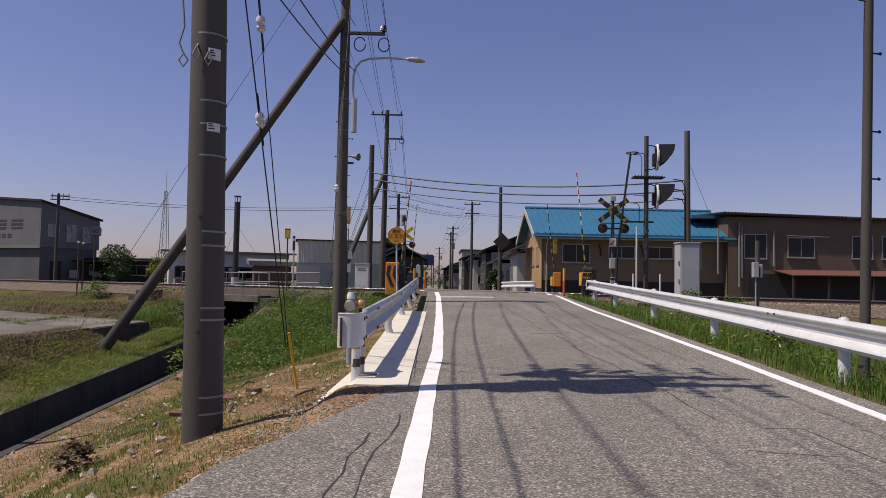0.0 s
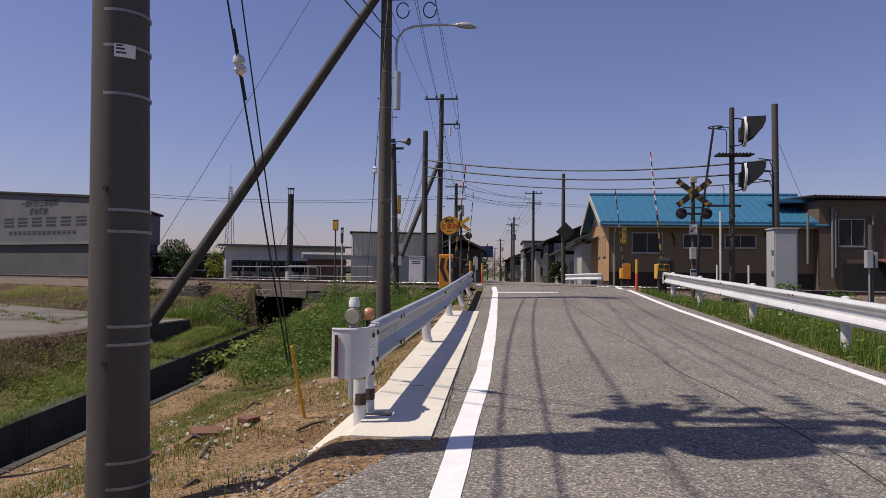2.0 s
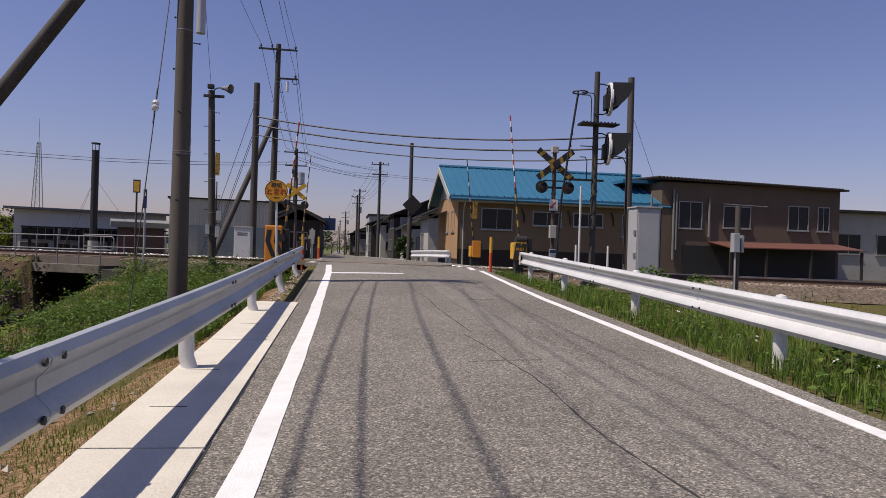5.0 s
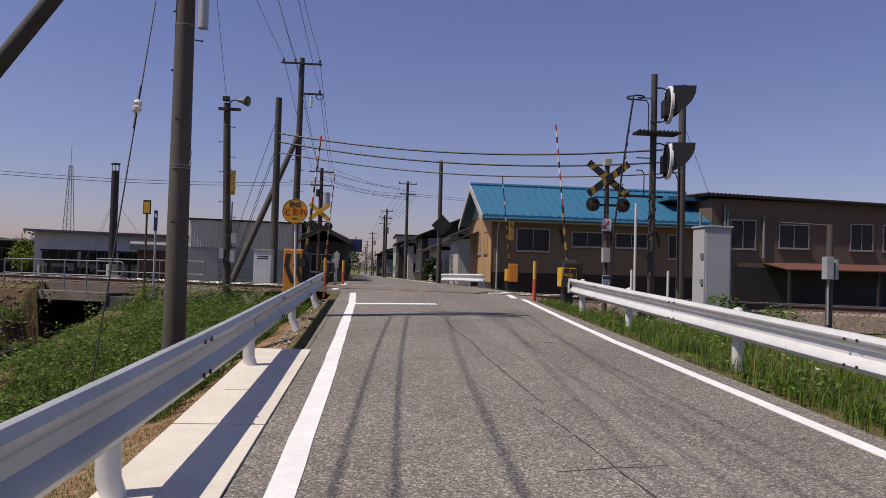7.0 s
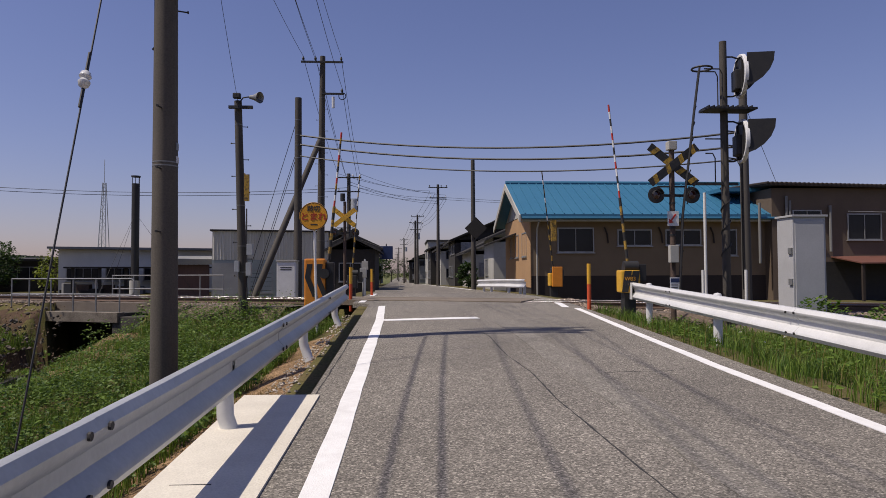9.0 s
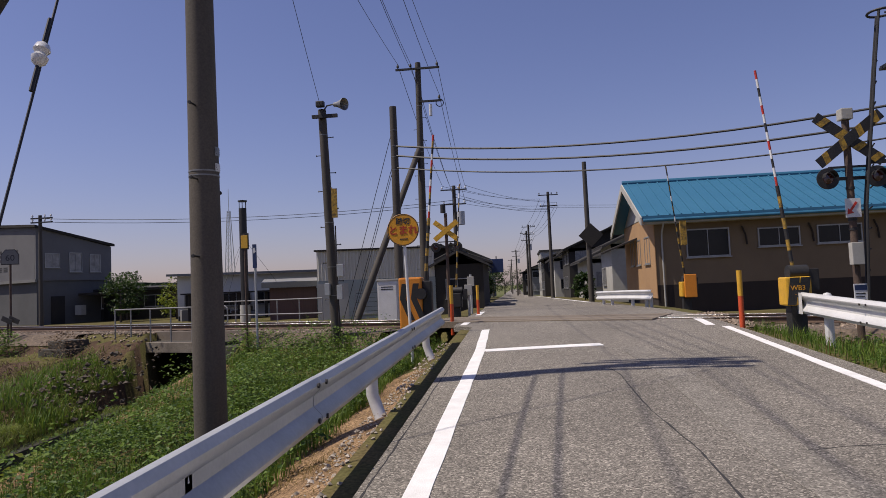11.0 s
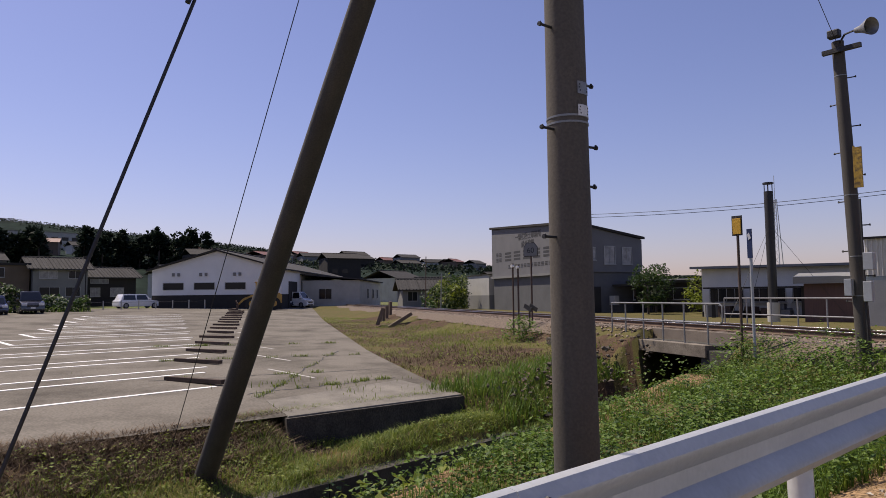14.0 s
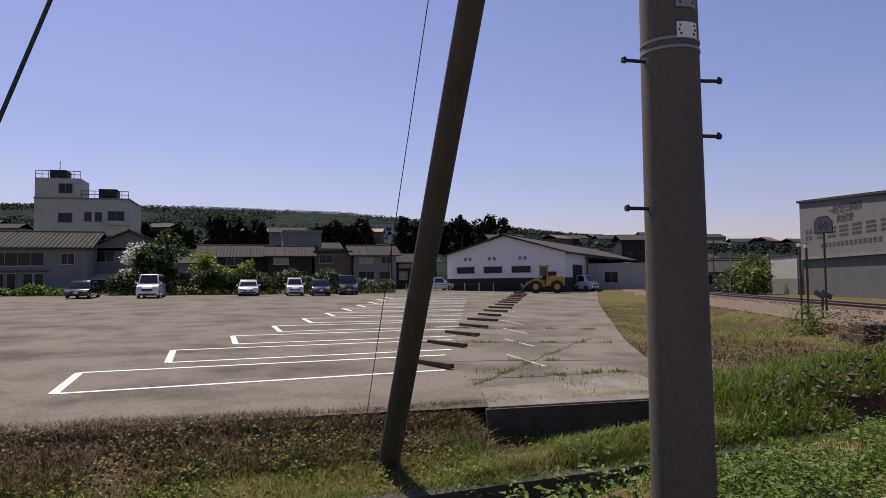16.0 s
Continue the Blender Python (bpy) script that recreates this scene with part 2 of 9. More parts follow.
RUST_STEEL = surface("rusty_steel", (0.13, 0.085, 0.06), (0.06, 0.045, 0.04), rough=0.85, metal=0.2, scale=6, fine=80, grain=0.25)
GALVANISED = surface("galvanised_steel", (0.3, 0.3, 0.29), (0.2, 0.2, 0.19), rough=0.5, metal=0.6, scale=6, fine=60, grain=0.08, bump=0.04)
WHITE_STEEL = surface("white_painted_steel", (0.72, 0.72, 0.7), (0.55, 0.55, 0.53), rough=0.4, scale=1.5, mix=0.25, fine=40, grain=0.04, bump=0.03, coat=0.25)
GREY_STEEL = surface("grey_beam_steel", (0.46, 0.47, 0.47), (0.33, 0.34, 0.34), rough=0.4, metal=0.25, scale=1.2, fine=40, grain=0.05, bump=0.03)
BLACK_STEEL = surface("black_painted_steel", (0.014, 0.014, 0.015), (0.024, 0.022, 0.02), rough=0.6, scale=8, fine=60, grain=0.2)
BLACK_RUBBER = surface("black_rubber", (0.02, 0.02, 0.02), rough=0.7)
CABLE = surface("cable", (0.018, 0.018, 0.02), rough=0.6, bump=0)
YELLOW = surface("yellow_paint", (0.72, 0.4, 0.03), (0.55, 0.3, 0.03), rough=0.5, scale=5, mix=0.3)
ORANGE = surface("orange_paint", (0.75, 0.26, 0.02), (0.6, 0.2, 0.02), rough=0.5, scale=5, mix=0.3)
RED = surface("red_paint", (0.55, 0.035, 0.02), (0.42, 0.03, 0.02), rough=0.5, scale=5)
WORN_YELLOW = surface("worn_yellow_paint", (0.42, 0.25, 0.03), (0.05, 0.036, 0.025), rough=0.7, scale=14, mix=0.9)
BLUE_TIN = surface("blue_roof_tin", (0.024, 0.13, 0.225), (0.03, 0.145, 0.24), rough=0.5, scale=0.6, fine=20, grain=0.06, bump=0.05, spec=0.5)
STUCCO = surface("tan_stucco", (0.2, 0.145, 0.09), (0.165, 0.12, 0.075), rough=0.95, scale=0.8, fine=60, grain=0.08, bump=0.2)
# brighter, warmer copy of STUCCO with sunlight in its colour
SUNLIT_STUCCO = surface("sunlit_stucco", (0.4, 0.24, 0.115), (0.34, 0.2, 0.1), rough=0.95, scale=0.8, fine=60, grain=0.08)
BROWN_BOARD = surface("brown_boarding", (0.035, 0.024, 0.018), (0.022, 0.016, 0.013), rough=0.85, scale=1.5, fine=30, grain=0.2, streak=(1, 1, 0.2))
BROWN_WALL = surface("brown_sheet_wall", (0.135, 0.097, 0.066), (0.095, 0.069, 0.047), rough=0.8, scale=0.7, fine=20, grain=0.1)
OFF_WHITE = surface("off_white_wall", (0.42, 0.41, 0.37), (0.32, 0.31, 0.28), rough=0.85, scale=0.7, fine=30, grain=0.04, bump=0.04)
WHITE_WALL = surface("white_rendered_wall", (0.66, 0.65, 0.6), (0.52, 0.51, 0.47), rough=0.85, scale=0.6, fine=30, grain=0.05)
GREY_WALL = surface("grey_wall", (0.2, 0.2, 0.19), (0.155, 0.155, 0.15), rough=0.85, scale=0.5, fine=25, grain=0.06)
BLUE_GREY = surface("blue_grey_wall", (0.32, 0.36, 0.34), (0.25, 0.28, 0.27), rough=0.8, scale=0.8, fine=25, grain=0.06)
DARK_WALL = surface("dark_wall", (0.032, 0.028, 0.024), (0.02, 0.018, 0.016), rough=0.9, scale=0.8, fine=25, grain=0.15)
TILE_ROOF = surface("dark_tile_roof", (0.04, 0.039, 0.038), (0.065, 0.062, 0.06), rough=0.8, spec=0.06, scale=2, fine=15, grain=0.25, island=0.4)
RED_ROOF = surface("red_tin_roof", (0.15, 0.06, 0.042), (0.13, 0.055, 0.04), rough=0.6, scale=2, fine=20, grain=0.12)
CORRUGATED = surface("corrugated_sheet", (0.66, 0.64, 0.56), (0.5, 0.48, 0.41), rough=0.6, metal=0.1, scale=0.7, fine=25, grain=0.08, streak=(1, 1, 0.12))
WOOD_POLE = surface("weathered_timber", (0.17, 0.125, 0.085), (0.1, 0.075, 0.055), rough=0.9, scale=4, fine=40, grain=0.2, streak=(4, 4, 0.3))
RAIL_STEEL = surface("rail_steel", (0.12, 0.075, 0.05), (0.075, 0.05, 0.04), rough=0.7, metal=0.3, scale=8)
RAIL_TOP = surface("polished_rail_head", (0.45, 0.44, 0.43), rough=0.25, metal=0.9, scale=6)
BALLAST = surface("ballast_stone", (0.29, 0.225, 0.17), (0.15, 0.112, 0.082), rough=0.95, scale=5, fine=40, grain=0.25, island=0.45, bump=0.3)
STONES = surface("loose_stone", (0.42, 0.37, 0.3), (0.25, 0.21, 0.17), rough=0.95, scale=5, island=0.4)
CARDBOARD_BROWN = surface("brown_board_scrap", (0.2, 0.09, 0.055), (0.13, 0.07, 0.05), rough=0.95)
GLASS = surface("dark_window_glass", (0.012, 0.014, 0.017), (0.02, 0.022, 0.026), rough=0.12, scale=1, grain=0.0, bump=0, spec=0.22)
PALE_GLASS = surface("curtained_window", (0.3, 0.3, 0.3), (0.12, 0.12, 0.13), rough=0.15, scale=2, bump=0)
ALU = surface("window_aluminium", (0.36, 0.36, 0.35), rough=0.45, metal=0.5, bump=0)
PAPER = surface("white_label", (0.75, 0.75, 0.74), rough=0.6, bump=0)
INK = surface("dark_ink", (0.03, 0.03, 0.035), rough=0.6, bump=0)
FADED_INK = surface("faded_lettering", (0.03, 0.03, 0.034), (0.055, 0.055, 0.055), rough=0.8, scale=6, bump=0)
SIGN_YELLOW = surface("sign_amber", (0.68, 0.31, 0.015), (0.6, 0.27, 0.015), rough=0.5, scale=3, bump=0)
SIGN_RED = surface("sign_red_ink", (0.42, 0.045, 0.015), rough=0.5, bump=0)
LENS_GREY = surface("reflector_lens", (0.42, 0.38, 0.28), rough=0.25, coat=0.5)
LENS_ORANGE = surface("orange_reflector", (0.5, 0.2, 0.06), (0.45, 0.25, 0.14), rough=0.3, coat=0.4, scale=20)
SIGNAL_RED = surface("red_lamp_glass", (0.06, 0.012, 0.012), rough=0.15, coat=0.6, bump=0)
PORCELAIN = surface("white_porcelain", (0.72, 0.72, 0.7), rough=0.2, coat=0.5, bump=0)
TYRE = surface("tyre_rubber", (0.018, 0.018, 0.018), rough=0.85)
CAR_GLASS = surface("car_glass", (0.015, 0.018, 0.022), rough=0.05, bump=0, spec=0.7)
CHROME = surface("bright_metal", (0.6, 0.6, 0.6), rough=0.2, metal=0.9, bump=0)
HEADLIGHT = surface("headlight_lens", (0.6, 0.62, 0.65), rough=0.1, coat=0.6, bump=0)
PLATE = surface("plain_plate", (0.7, 0.7, 0.66), rough=0.5, bump=0)
LOADER_YELLOW = surface("loader_yellow", (0.55, 0.32, 0.06), (0.36, 0.2, 0.05), rough=0.6, scale=3)
BLUE_SIGN = surface("blue_sign", (0.016, 0.035, 0.11), rough=0.5, bump=0)
WATER = surface("ditch_water", (0.02, 0.022, 0.018), rough=0.08, bump=0.02, bump_scale=6)
GRASS = leaf_surface("grass_blades", (0.085, 0.135, 0.02), (0.215, 0.26, 0.045))
LUSH = leaf_surface("lush_grass_blades", (0.045, 0.11, 0.013), (0.17, 0.245, 0.035))
DRY = leaf_surface("dry_grass_blades", (0.32, 0.22, 0.085), (0.18, 0.14, 0.05), rough=0.8)
STRAW = leaf_surface("dead_brown_stalks", (0.2, 0.15, 0.105), (0.075, 0.054, 0.039), rough=0.9, through_light=0.1)
WEED = leaf_surface("weed_leaves", (0.028, 0.07, 0.01), (0.15, 0.235, 0.035))
TREE_LEAF = leaf_surface("tree_leaves", (0.016, 0.042, 0.01), (0.048, 0.08, 0.019))
YELLOW_LEAF = leaf_surface("yellow_green_leaves", (0.11, 0.16, 0.02), (0.2, 0.23, 0.03))
FOREST = leaf_surface("far_forest_leaves", (0.013, 0.022, 0.015), (0.026, 0.038, 0.025), through_light=0.1)
FLOWER = leaf_surface("white_blossom", (0.7, 0.7, 0.66), (0.6, 0.6, 0.5))
BARK = surface("bark", (0.09, 0.07, 0.055), (0.055, 0.045, 0.035), rough=0.95, streak=(3, 3, 0.4))
DIRT = surface("bare_dirt", (0.27, 0.178, 0.1), (0.125, 0.079, 0.044), rough=1.0, spec=0.1, scale=2.2, fine=28, grain=0.55, tight=0.15, bump=0.6)


# ---- the lie of the land ----
def road_z(y):
    return np.interp(y, [-80, -10, 0, 25.5, 28, 31, 36, 160, 500, 3000], [-1.6, -0.28, 0.02, 0.785, 0.815, 0.815, 0.75, -0.75, -1.6, -1.6])


TRACK_Y, TRACK_SLOPE, TRACK_COS = 29.0, -0.43, 0.9187
RAIL_Z = 0.83


def track_s(x, y):
    """Metres beyond the middle of the railway."""
    return (y - TRACK_Y - TRACK_SLOPE * x) * TRACK_COS


def track_point(u, s=0.0, z=0.0):
    """u metres along the railway (towards -x), s metres beyond its middle."""
    return Vector((-TRACK_COS * u + s * 0.395, TRACK_Y + 0.395 * u + s * TRACK_COS, z))


def left_edge(y):
    return np.interp(y, [-40, 0, 6.5, 26, 60], [-1.6, -1.15, -0.72, -0.72, -1.1])


def right_edge(y):
    return 3.88 + 0.036 * (np.clip(y, -40, 40) - 5.4)


def ditch_far(y):
    return -6.75 - 0.137 * (y - 11)


def ditch_near(y):
    return -5.75 - 0.085 * (y - 9.3)


def lot_z(x, y):
    return -0.4 - 0.0195 * (np.clip(x, -75, 50) + 10.3) - 0.007 * (np.clip(y, -40, 60) - 20)


def ground_z(x, y):
    x, y = np.asarray(x, float), np.asarray(y, float)
    rz, s = road_z(y), track_s(x, y)
    # left: bank, ditch, verge, car park
    d = left_edge(y) - x
    low = -1.2
    width = left_edge(y) - ditch_near(y)
    left = rz - 0.06 - (rz - 0.06 - low) * smoothstep(-0.3, np.interp(y, [9, 16], [0.98, 0.82]), d / width) ** (np.interp(y, [6.0, 7.3], [1.7, 1.0]) * (1 - smoothstep(0.9, 2.0, d)) + np.interp(y, [8, 16], [1.7, 1.0]) * smoothstep(0.9, 2.0, d))
    verge = -1.0 + smoothstep(0.2, 3.0, ditch_far(y) - x) * (lot_z(x, y) + 0.95)
    left = np.where(x < ditch_far(y), verge, left)
    left = np.where(x < -10.6, lot_z(x, y) - 0.06, left)
    in_ditch = (x > ditch_far(y) - 0.2) & (x < ditch_near(y) + 0.3)
    # right: verge and field
    e = x - right_edge(y) - 0.15
    right = rz - 0.05 - 0.24 * smoothstep(0.1, 1.3, e) - 0.3 * smoothstep(1.0, 5.0, e)
    z = np.where(x < 1.8, left, right)
    # railway bank
    a = np.abs(s)
    bank = RAIL_Z - 0.2 - 0.5 * np.clip(a - 1.75, 0, 1.1) - 0.11 * np.clip(a - 2.85, 0, 60)
    side = np.where(x < 1.8, smoothstep(0.4, 2.0, d), smoothstep(0.4, 2.0, e))
    z = np.where((s > -30) & (s < 0.5), np.maximum(z, z + (bank - z) * side * (bank > z)), z)
    shoulder = (x > ditch_far(y) - 4.0) & (x <= ditch_far(y)) & (s < -2.7)
    z = np.where(shoulder, np.minimum(z, -1.02 + 0.5 * (ditch_far(y) - x)), z)
    beyond = np.maximum(bank, 0.32)
    beyond = np.where(y > 60, np.minimum(beyond, rz), beyond)
    z = np.where(s >= 0.5, np.where(side > 0, beyond * side + (rz - 0.06) * (1 - side), rz - 0.06), z)
    culvert = (x > ditch_far(y) - 0.9) & (x < ditch_near(y) + 0.4) & (y > 27) & (s < 2.5)
    z = z - 0.32 * smoothstep(-10.75, -10.4, x) * smoothstep(-9.0, -9.8, x) * smoothstep(20.0, 20.6, y) * smoothstep(25.0, 24.6, y)
    z = np.where((in_ditch & (s < 2.5)) | culvert, -1.75, z)
    inside = (x > left_edge(y) - 0.02) & (x < right_edge(y) + 0.1)
    z = np.where(inside, rz - 0.07, z)
    # far land rises gently towards the hills
    far = np.clip(-x - 75, 0, 1e4)
    return z + 0.012 * np.clip(far, 0, 400)


def axis(fine_lo, fine_hi, step, reach, grow=1.22):
    mid = list(np.arange(fine_lo, fine_hi + 1e-6, step))
    a, b, s = [fine_lo], [fine_hi], step
    while b[-1] < reach:
        s *= grow
        a.append(a[-1] - s), b.append(b[-1] + s)
    return np.array(a[:0:-1] + mid + b[1:])


gx, gy = axis(-14, 9, 0.22, 2600), axis(-2, 37, 0.3, 2600)
GX, GY = np.meshgrid(gx, gy)
GZ = ground_z(GX, GY)
rough = np.array([noise.noise(Vector((x * 0.9, y * 0.9, 0))) * 0.05 + noise.noise(Vector((x * 3.1, y * 3.1, 4))) * 0.02 for x, y in zip(GX.ravel(), GY.ravel())]).reshape(GX.shape)
off_road = (GX < left_edge(GY) - 0.5) | (GX > right_edge(GY) + 0.5)
off_lot = ~((GX < -9.8) & (GY < 27))
GZ = GZ + rough * off_road * off_lot * (np.abs(GX) < 60)
by_kerb = (GX > ditch_near(GY) - 0.15) & (GX < ditch_near(GY) + 0.62) & (track_s(GX, GY) < 2.5) & (GY > -6)
GZ = np.where(by_kerb, np.minimum(GZ, -1.24), GZ)
ny, nx = GX.shape
idx = np.arange(nx * ny).reshape(ny, nx)
quads = np.stack([idx[:-1, :-1], idx[:-1, 1:], idx[1:, 1:], idx[1:, :-1]], -1).reshape(-1, 4)
SOIL = surface("grassy_soil", (0.085, 0.085, 0.03), (0.12, 0.09, 0.045), rough=1.0, spec=0.08, scale=1.2, fine=30, grain=0.35, bump=0.4)
DARK_SOIL = surface("dark_littered_soil", (0.1, 0.066, 0.043), (0.05, 0.035, 0.025), rough=1.0, spec=0.08, scale=2.2, fine=45, grain=0.4, bump=0.5)
FAR_FIELD = surface("far_fields", (0.1, 0.12, 0.045), (0.14, 0.13, 0.07), rough=1.0, scale=0.03, fine=2, grain=0.3, bump=0, spec=0.05)
ground = soup("ground", np.stack([GX, GY, GZ], -1).reshape(-1, 3), quads, SOIL, "grassy ground with bare dirt beside the road and railway", "ground", kind="structure", smooth=True)
for m in (DIRT, DARK_SOIL, FAR_FIELD):
    ground.data.materials.append(m)
cx, cy = GX[:-1, :-1].ravel() + 0.1, GY[:-1, :-1].ravel() + 0.1
patchy = np.array([noise.noise(Vector((x * 0.55, y * 0.55, 9))) for x, y in zip(cx, cy)])
zone = np.zeros(len(cx), int)
zone[(cx < left_edge(cy)) & (cx > ditch_near(cy) - 0.4) & (cy < 12.5 + patchy * 4) & (patchy < 0.45)] = 1
zone[(cx < left_edge(cy) + 0.2) & (cx > left_edge(cy) - 1.3 + patchy) & (cy < 24)] = 1
zone[(cx < ditch_far(cy) - 1.2 + patchy * 1.0) & (cx > -11.2) & (cy < 22 + patchy * 3)] = 2
zone[(cx < -10) & (cx > -19) & (cy > 24.2) & (cy < 28.5) & (patchy > 0.0)] = 2
zone[(cx < -9) & (cx > -46) & (track_s(cx, cy) < -2.2) & (cy > 24) & (patchy > -0.12)] = 2
zone[(np.abs(cx) > 90) | (np.abs(cy) > 120)] = 3
ground.data.polygons.foreach_set("material_index", zone)

# ---- road ----
def road_edges(y):
    lo, hi = float(left_edge(y)) + 0.42, float(right_edge(y)) + 0.02
    if y < 6.6:
        lo = float(np.interp(y, [-40, 0, 4, 6.6], [-3.4, -2.0, -1.25, -0.3]))
    if y > 26.5:
        lo, hi = -0.75, 4.75
    if y > 40:
        lo, hi = float(np.interp(y, [40, 60, 200], [-0.9, -1.2, -3.0])), float(np.interp(y, [40, 60, 200], [4.6, 4.2, 2.2]))
    return lo, hi


road = Shape()
ys = np.concatenate([np.arange(-60, -4, 4.0), np.arange(-4, 40, 0.5), np.arange(40, 420, 8.0)])
rows = []
for y in ys:
    lo, hi = road_edges(y)
    rows.append([(lo + (hi - lo) * k / 12, y, float(road_z(y)) + 0.018 * math.sin(math.pi * k / 12)) for k in range(13)])
for r in rows:
    road.v += [(r[0][0], r[0][1], r[0][2] - 0.12), *r, (r[-1][0], r[-1][1], r[-1][2] - 0.12)]
for i in range(len(rows) - 1):
    road.f += [(i * 15 + k, i * 15 + k + 1, i * 15 + k + 16, i * 15 + k + 15) for k in range(14)]
road_ob = solid("road", road, ASPHALT, "worn grey asphalt road rising to the level crossing", "road", kind="structure", smooth=True)


def road_top(x, y):
    lo, hi = road_edges(y)
    k = min(1, max(0, (x - lo) / (hi - lo)))
    return float(road_z(y)) + 0.018 * math.sin(math.pi * k)


def strip(points, width, material, name, label="", thick=0.006, step=0.5, jag=0.0, seed=3):
    """A painted or filled band along a line of (x, y) on the road."""
    rnd = random.Random(seed)
    s = Shape()
    dense = []
    for (x0, y0), (x1, y1) in zip(points[:-1], points[1:]):
        n = max(1, int(math.hypot(x1 - x0, y1 - y0) / step))
        dense += [(x0 + (x1 - x0) * i / n, y0 + (y1 - y0) * i / n) for i in range(n)]
    dense.append(points[-1])
    ring = []
    for i, (x, y) in enumerate(dense):
        xa, ya = dense[max(i - 1, 0)]
        xb, yb = dense[min(i + 1, len(dense) - 1)]
        d = math.hypot(xb - xa, yb - ya)
        nx_, ny_ = -(yb - ya) / d, (xb - xa) / d
        w0, w1 = width / 2 + rnd.uniform(-jag, jag), width / 2 + rnd.uniform(-jag, jag)
        p, q = (x + nx_ * w0, y + ny_ * w0), (x - nx_ * w1, y - ny_ * w1)
        ring.append([(*p, road_top(*p) + thick), (*q, road_top(*q) + thick), (*p, road_top(*p) - 0.01), (*q, road_top(*q) - 0.01)])
    for a, b in zip(ring[:-1], ring[1:]):
        s.add([*a, *b], [(0, 1, 5, 4), (0, 4, 6, 2), (1, 3, 7, 5)])
    s.add(ring[0], [(0, 2, 3, 1)]), s.add(ring[-1], [(0, 1, 3, 2)])
    return part(name, s, material, road_ob, label)


strip([(-0.32, -12), (-0.2, 0), (-0.15, 3.5), (-0.07, 6.5), (0.02, 9), (0.07, 14), (0.08, 19), (0.09, 22.2), (0.03, 25.6)], 0.155, ROAD_PAINT, "edge_line", "white painted edge line, worn thin", jag=0.006)
strip([(3.2, -12), (3.45, 2), (3.59, 5.4), (3.75, 8.6), (3.87, 13.1), (3.95, 17), (4.1, 20), (4.38, 24.6)], 0.13, ROAD_PAINT, "edge_line", jag=0.006)
strip([(4.2, 24.9), (4.42, 26.9)], 0.16, ROAD_PAINT, "edge_line")
strip([(0.17, 22.25), (1.93, 22.45)], 0.3, ROAD_PAINT, "stop_line", jag=0.004)
strip([(-0.55, 27.2), (-0.45, 30.4)], 0.16, ROAD_PAINT, "edge_line")
strip([(-0.5, 32.2), (-0.55, 36)], 0.16, ROAD_PAINT, "edge_line")
strip([(4.2, 46), (3.3, 110)], 0.15, ROAD_PAINT, "edge_line", step=4)
rnd = random.Random(11)


def wander(x, y, dx, dy, n, amount):
    pts = [(x, y)]
    for _ in range(n):
        x, y = x + dx + rnd.uniform(-amount, amount), y + dy + rnd.uniform(-amount, amount) * 0.5
        pts.append((x, y))
    return pts


for pts in (wander(2.15, 5.2, -0.02, 0.55, 14, 0.05), wander(1.9, 13.0, -0.02, 0.6, 12, 0.04), wander(1.35, 6.9, 0.2, 0.02, 7, 0.05),
            wander(2.0, 4.4, 0.14, -0.02, 4, 0.04), wander(1.55, 11.3, 0.2, 0.03, 5, 0.04), wander(2.2, 16.5, 0.2, 0.03, 6, 0.04),
            wander(-0.4, 3.2, 0.03, 0.35, 6, 0.05), wander(-0.62, 2.9, 0.02, 0.3, 6, 0.05), wander(2.9, 3.0, -0.03, 0.5, 9, 0.05), wander(-0.22, 7, 0.0, 0.5, 28, 0.012)):
    strip(pts, 0.011, CRACK, "crack", "dark crack in the asphalt", thick=0.0015, step=0.1, jag=0.005)
strip(wander(2.55, 5.0, -0.01, 1.0, 17, 0.03), 0.34, PATCH, "repair_strip", "paler strip of patched asphalt", thick=0.004, jag=0.03)

# concrete apron beside the road, in three cast lengths
apron = thing("concrete_gutter", Matrix.Identity(4), "pale new concrete apron along the road edge under the guardrail", "gutter", kind="structure")
apron_left = lambda y: float(np.interp(y, [5.6, 6.6, 8.0, 9.0, 12.0, 15.7], [-0.84, -0.77, -0.83, -0.85, -0.84, -0.86]))
apron_right = lambda y: float(np.interp(y, [6.0, 15.7], [-0.27, -0.21]))
for a, b in ((6.45, 9.0), (9.02, 12.3), (12.32, 15.7)):
    ring = []
    for y in np.linspace(a, b, 5):
        z, dy, drop = float(road_z(y)), 0.0, 0.0
        ring.append([(apron_left(y + dy), y + dy, z - drop + 0.02), (apron_right(y), y, z + 0.016), (apron_right(y), y, z - 0.1), (apron_left(y + dy), y + dy, z - 0.12)])
    s = Shape()
    for r0, r1 in zip(ring[:-1], ring[1:]):
        s.add([*r0, *r1], [(0, 1, 5, 4), (1, 2, 6, 5), (2, 3, 7, 6), (3, 0, 4, 7)])
    s.add(ring[0], [(3, 2, 1, 0)]), s.add(ring[-1], [(0, 1, 2, 3)])
    part("slab", s, NEW_CONCRETE, apron)
a, b, c = Vector((-0.76, 6.46, 0.228)), Vector((-0.832, 8.1, 0.28)), Vector((-1.3, 7.32, -0.12))
part("wing", Shape().add([*(tuple(p) for p in (a, b, c)), *((p.x, p.y, p.z - 0.16) for p in (a, b, c))], [(0, 1, 2), (3, 5, 4), (0, 3, 4, 1), (1, 4, 5, 2), (2, 5, 3, 0)]), NEW_CONCRETE, apron, "sloping concrete wing down to the dirt")
s = Shape()
gxs, gys = np.linspace(-1.25, -0.22, 14), np.linspace(4.2, 6.52, 12)
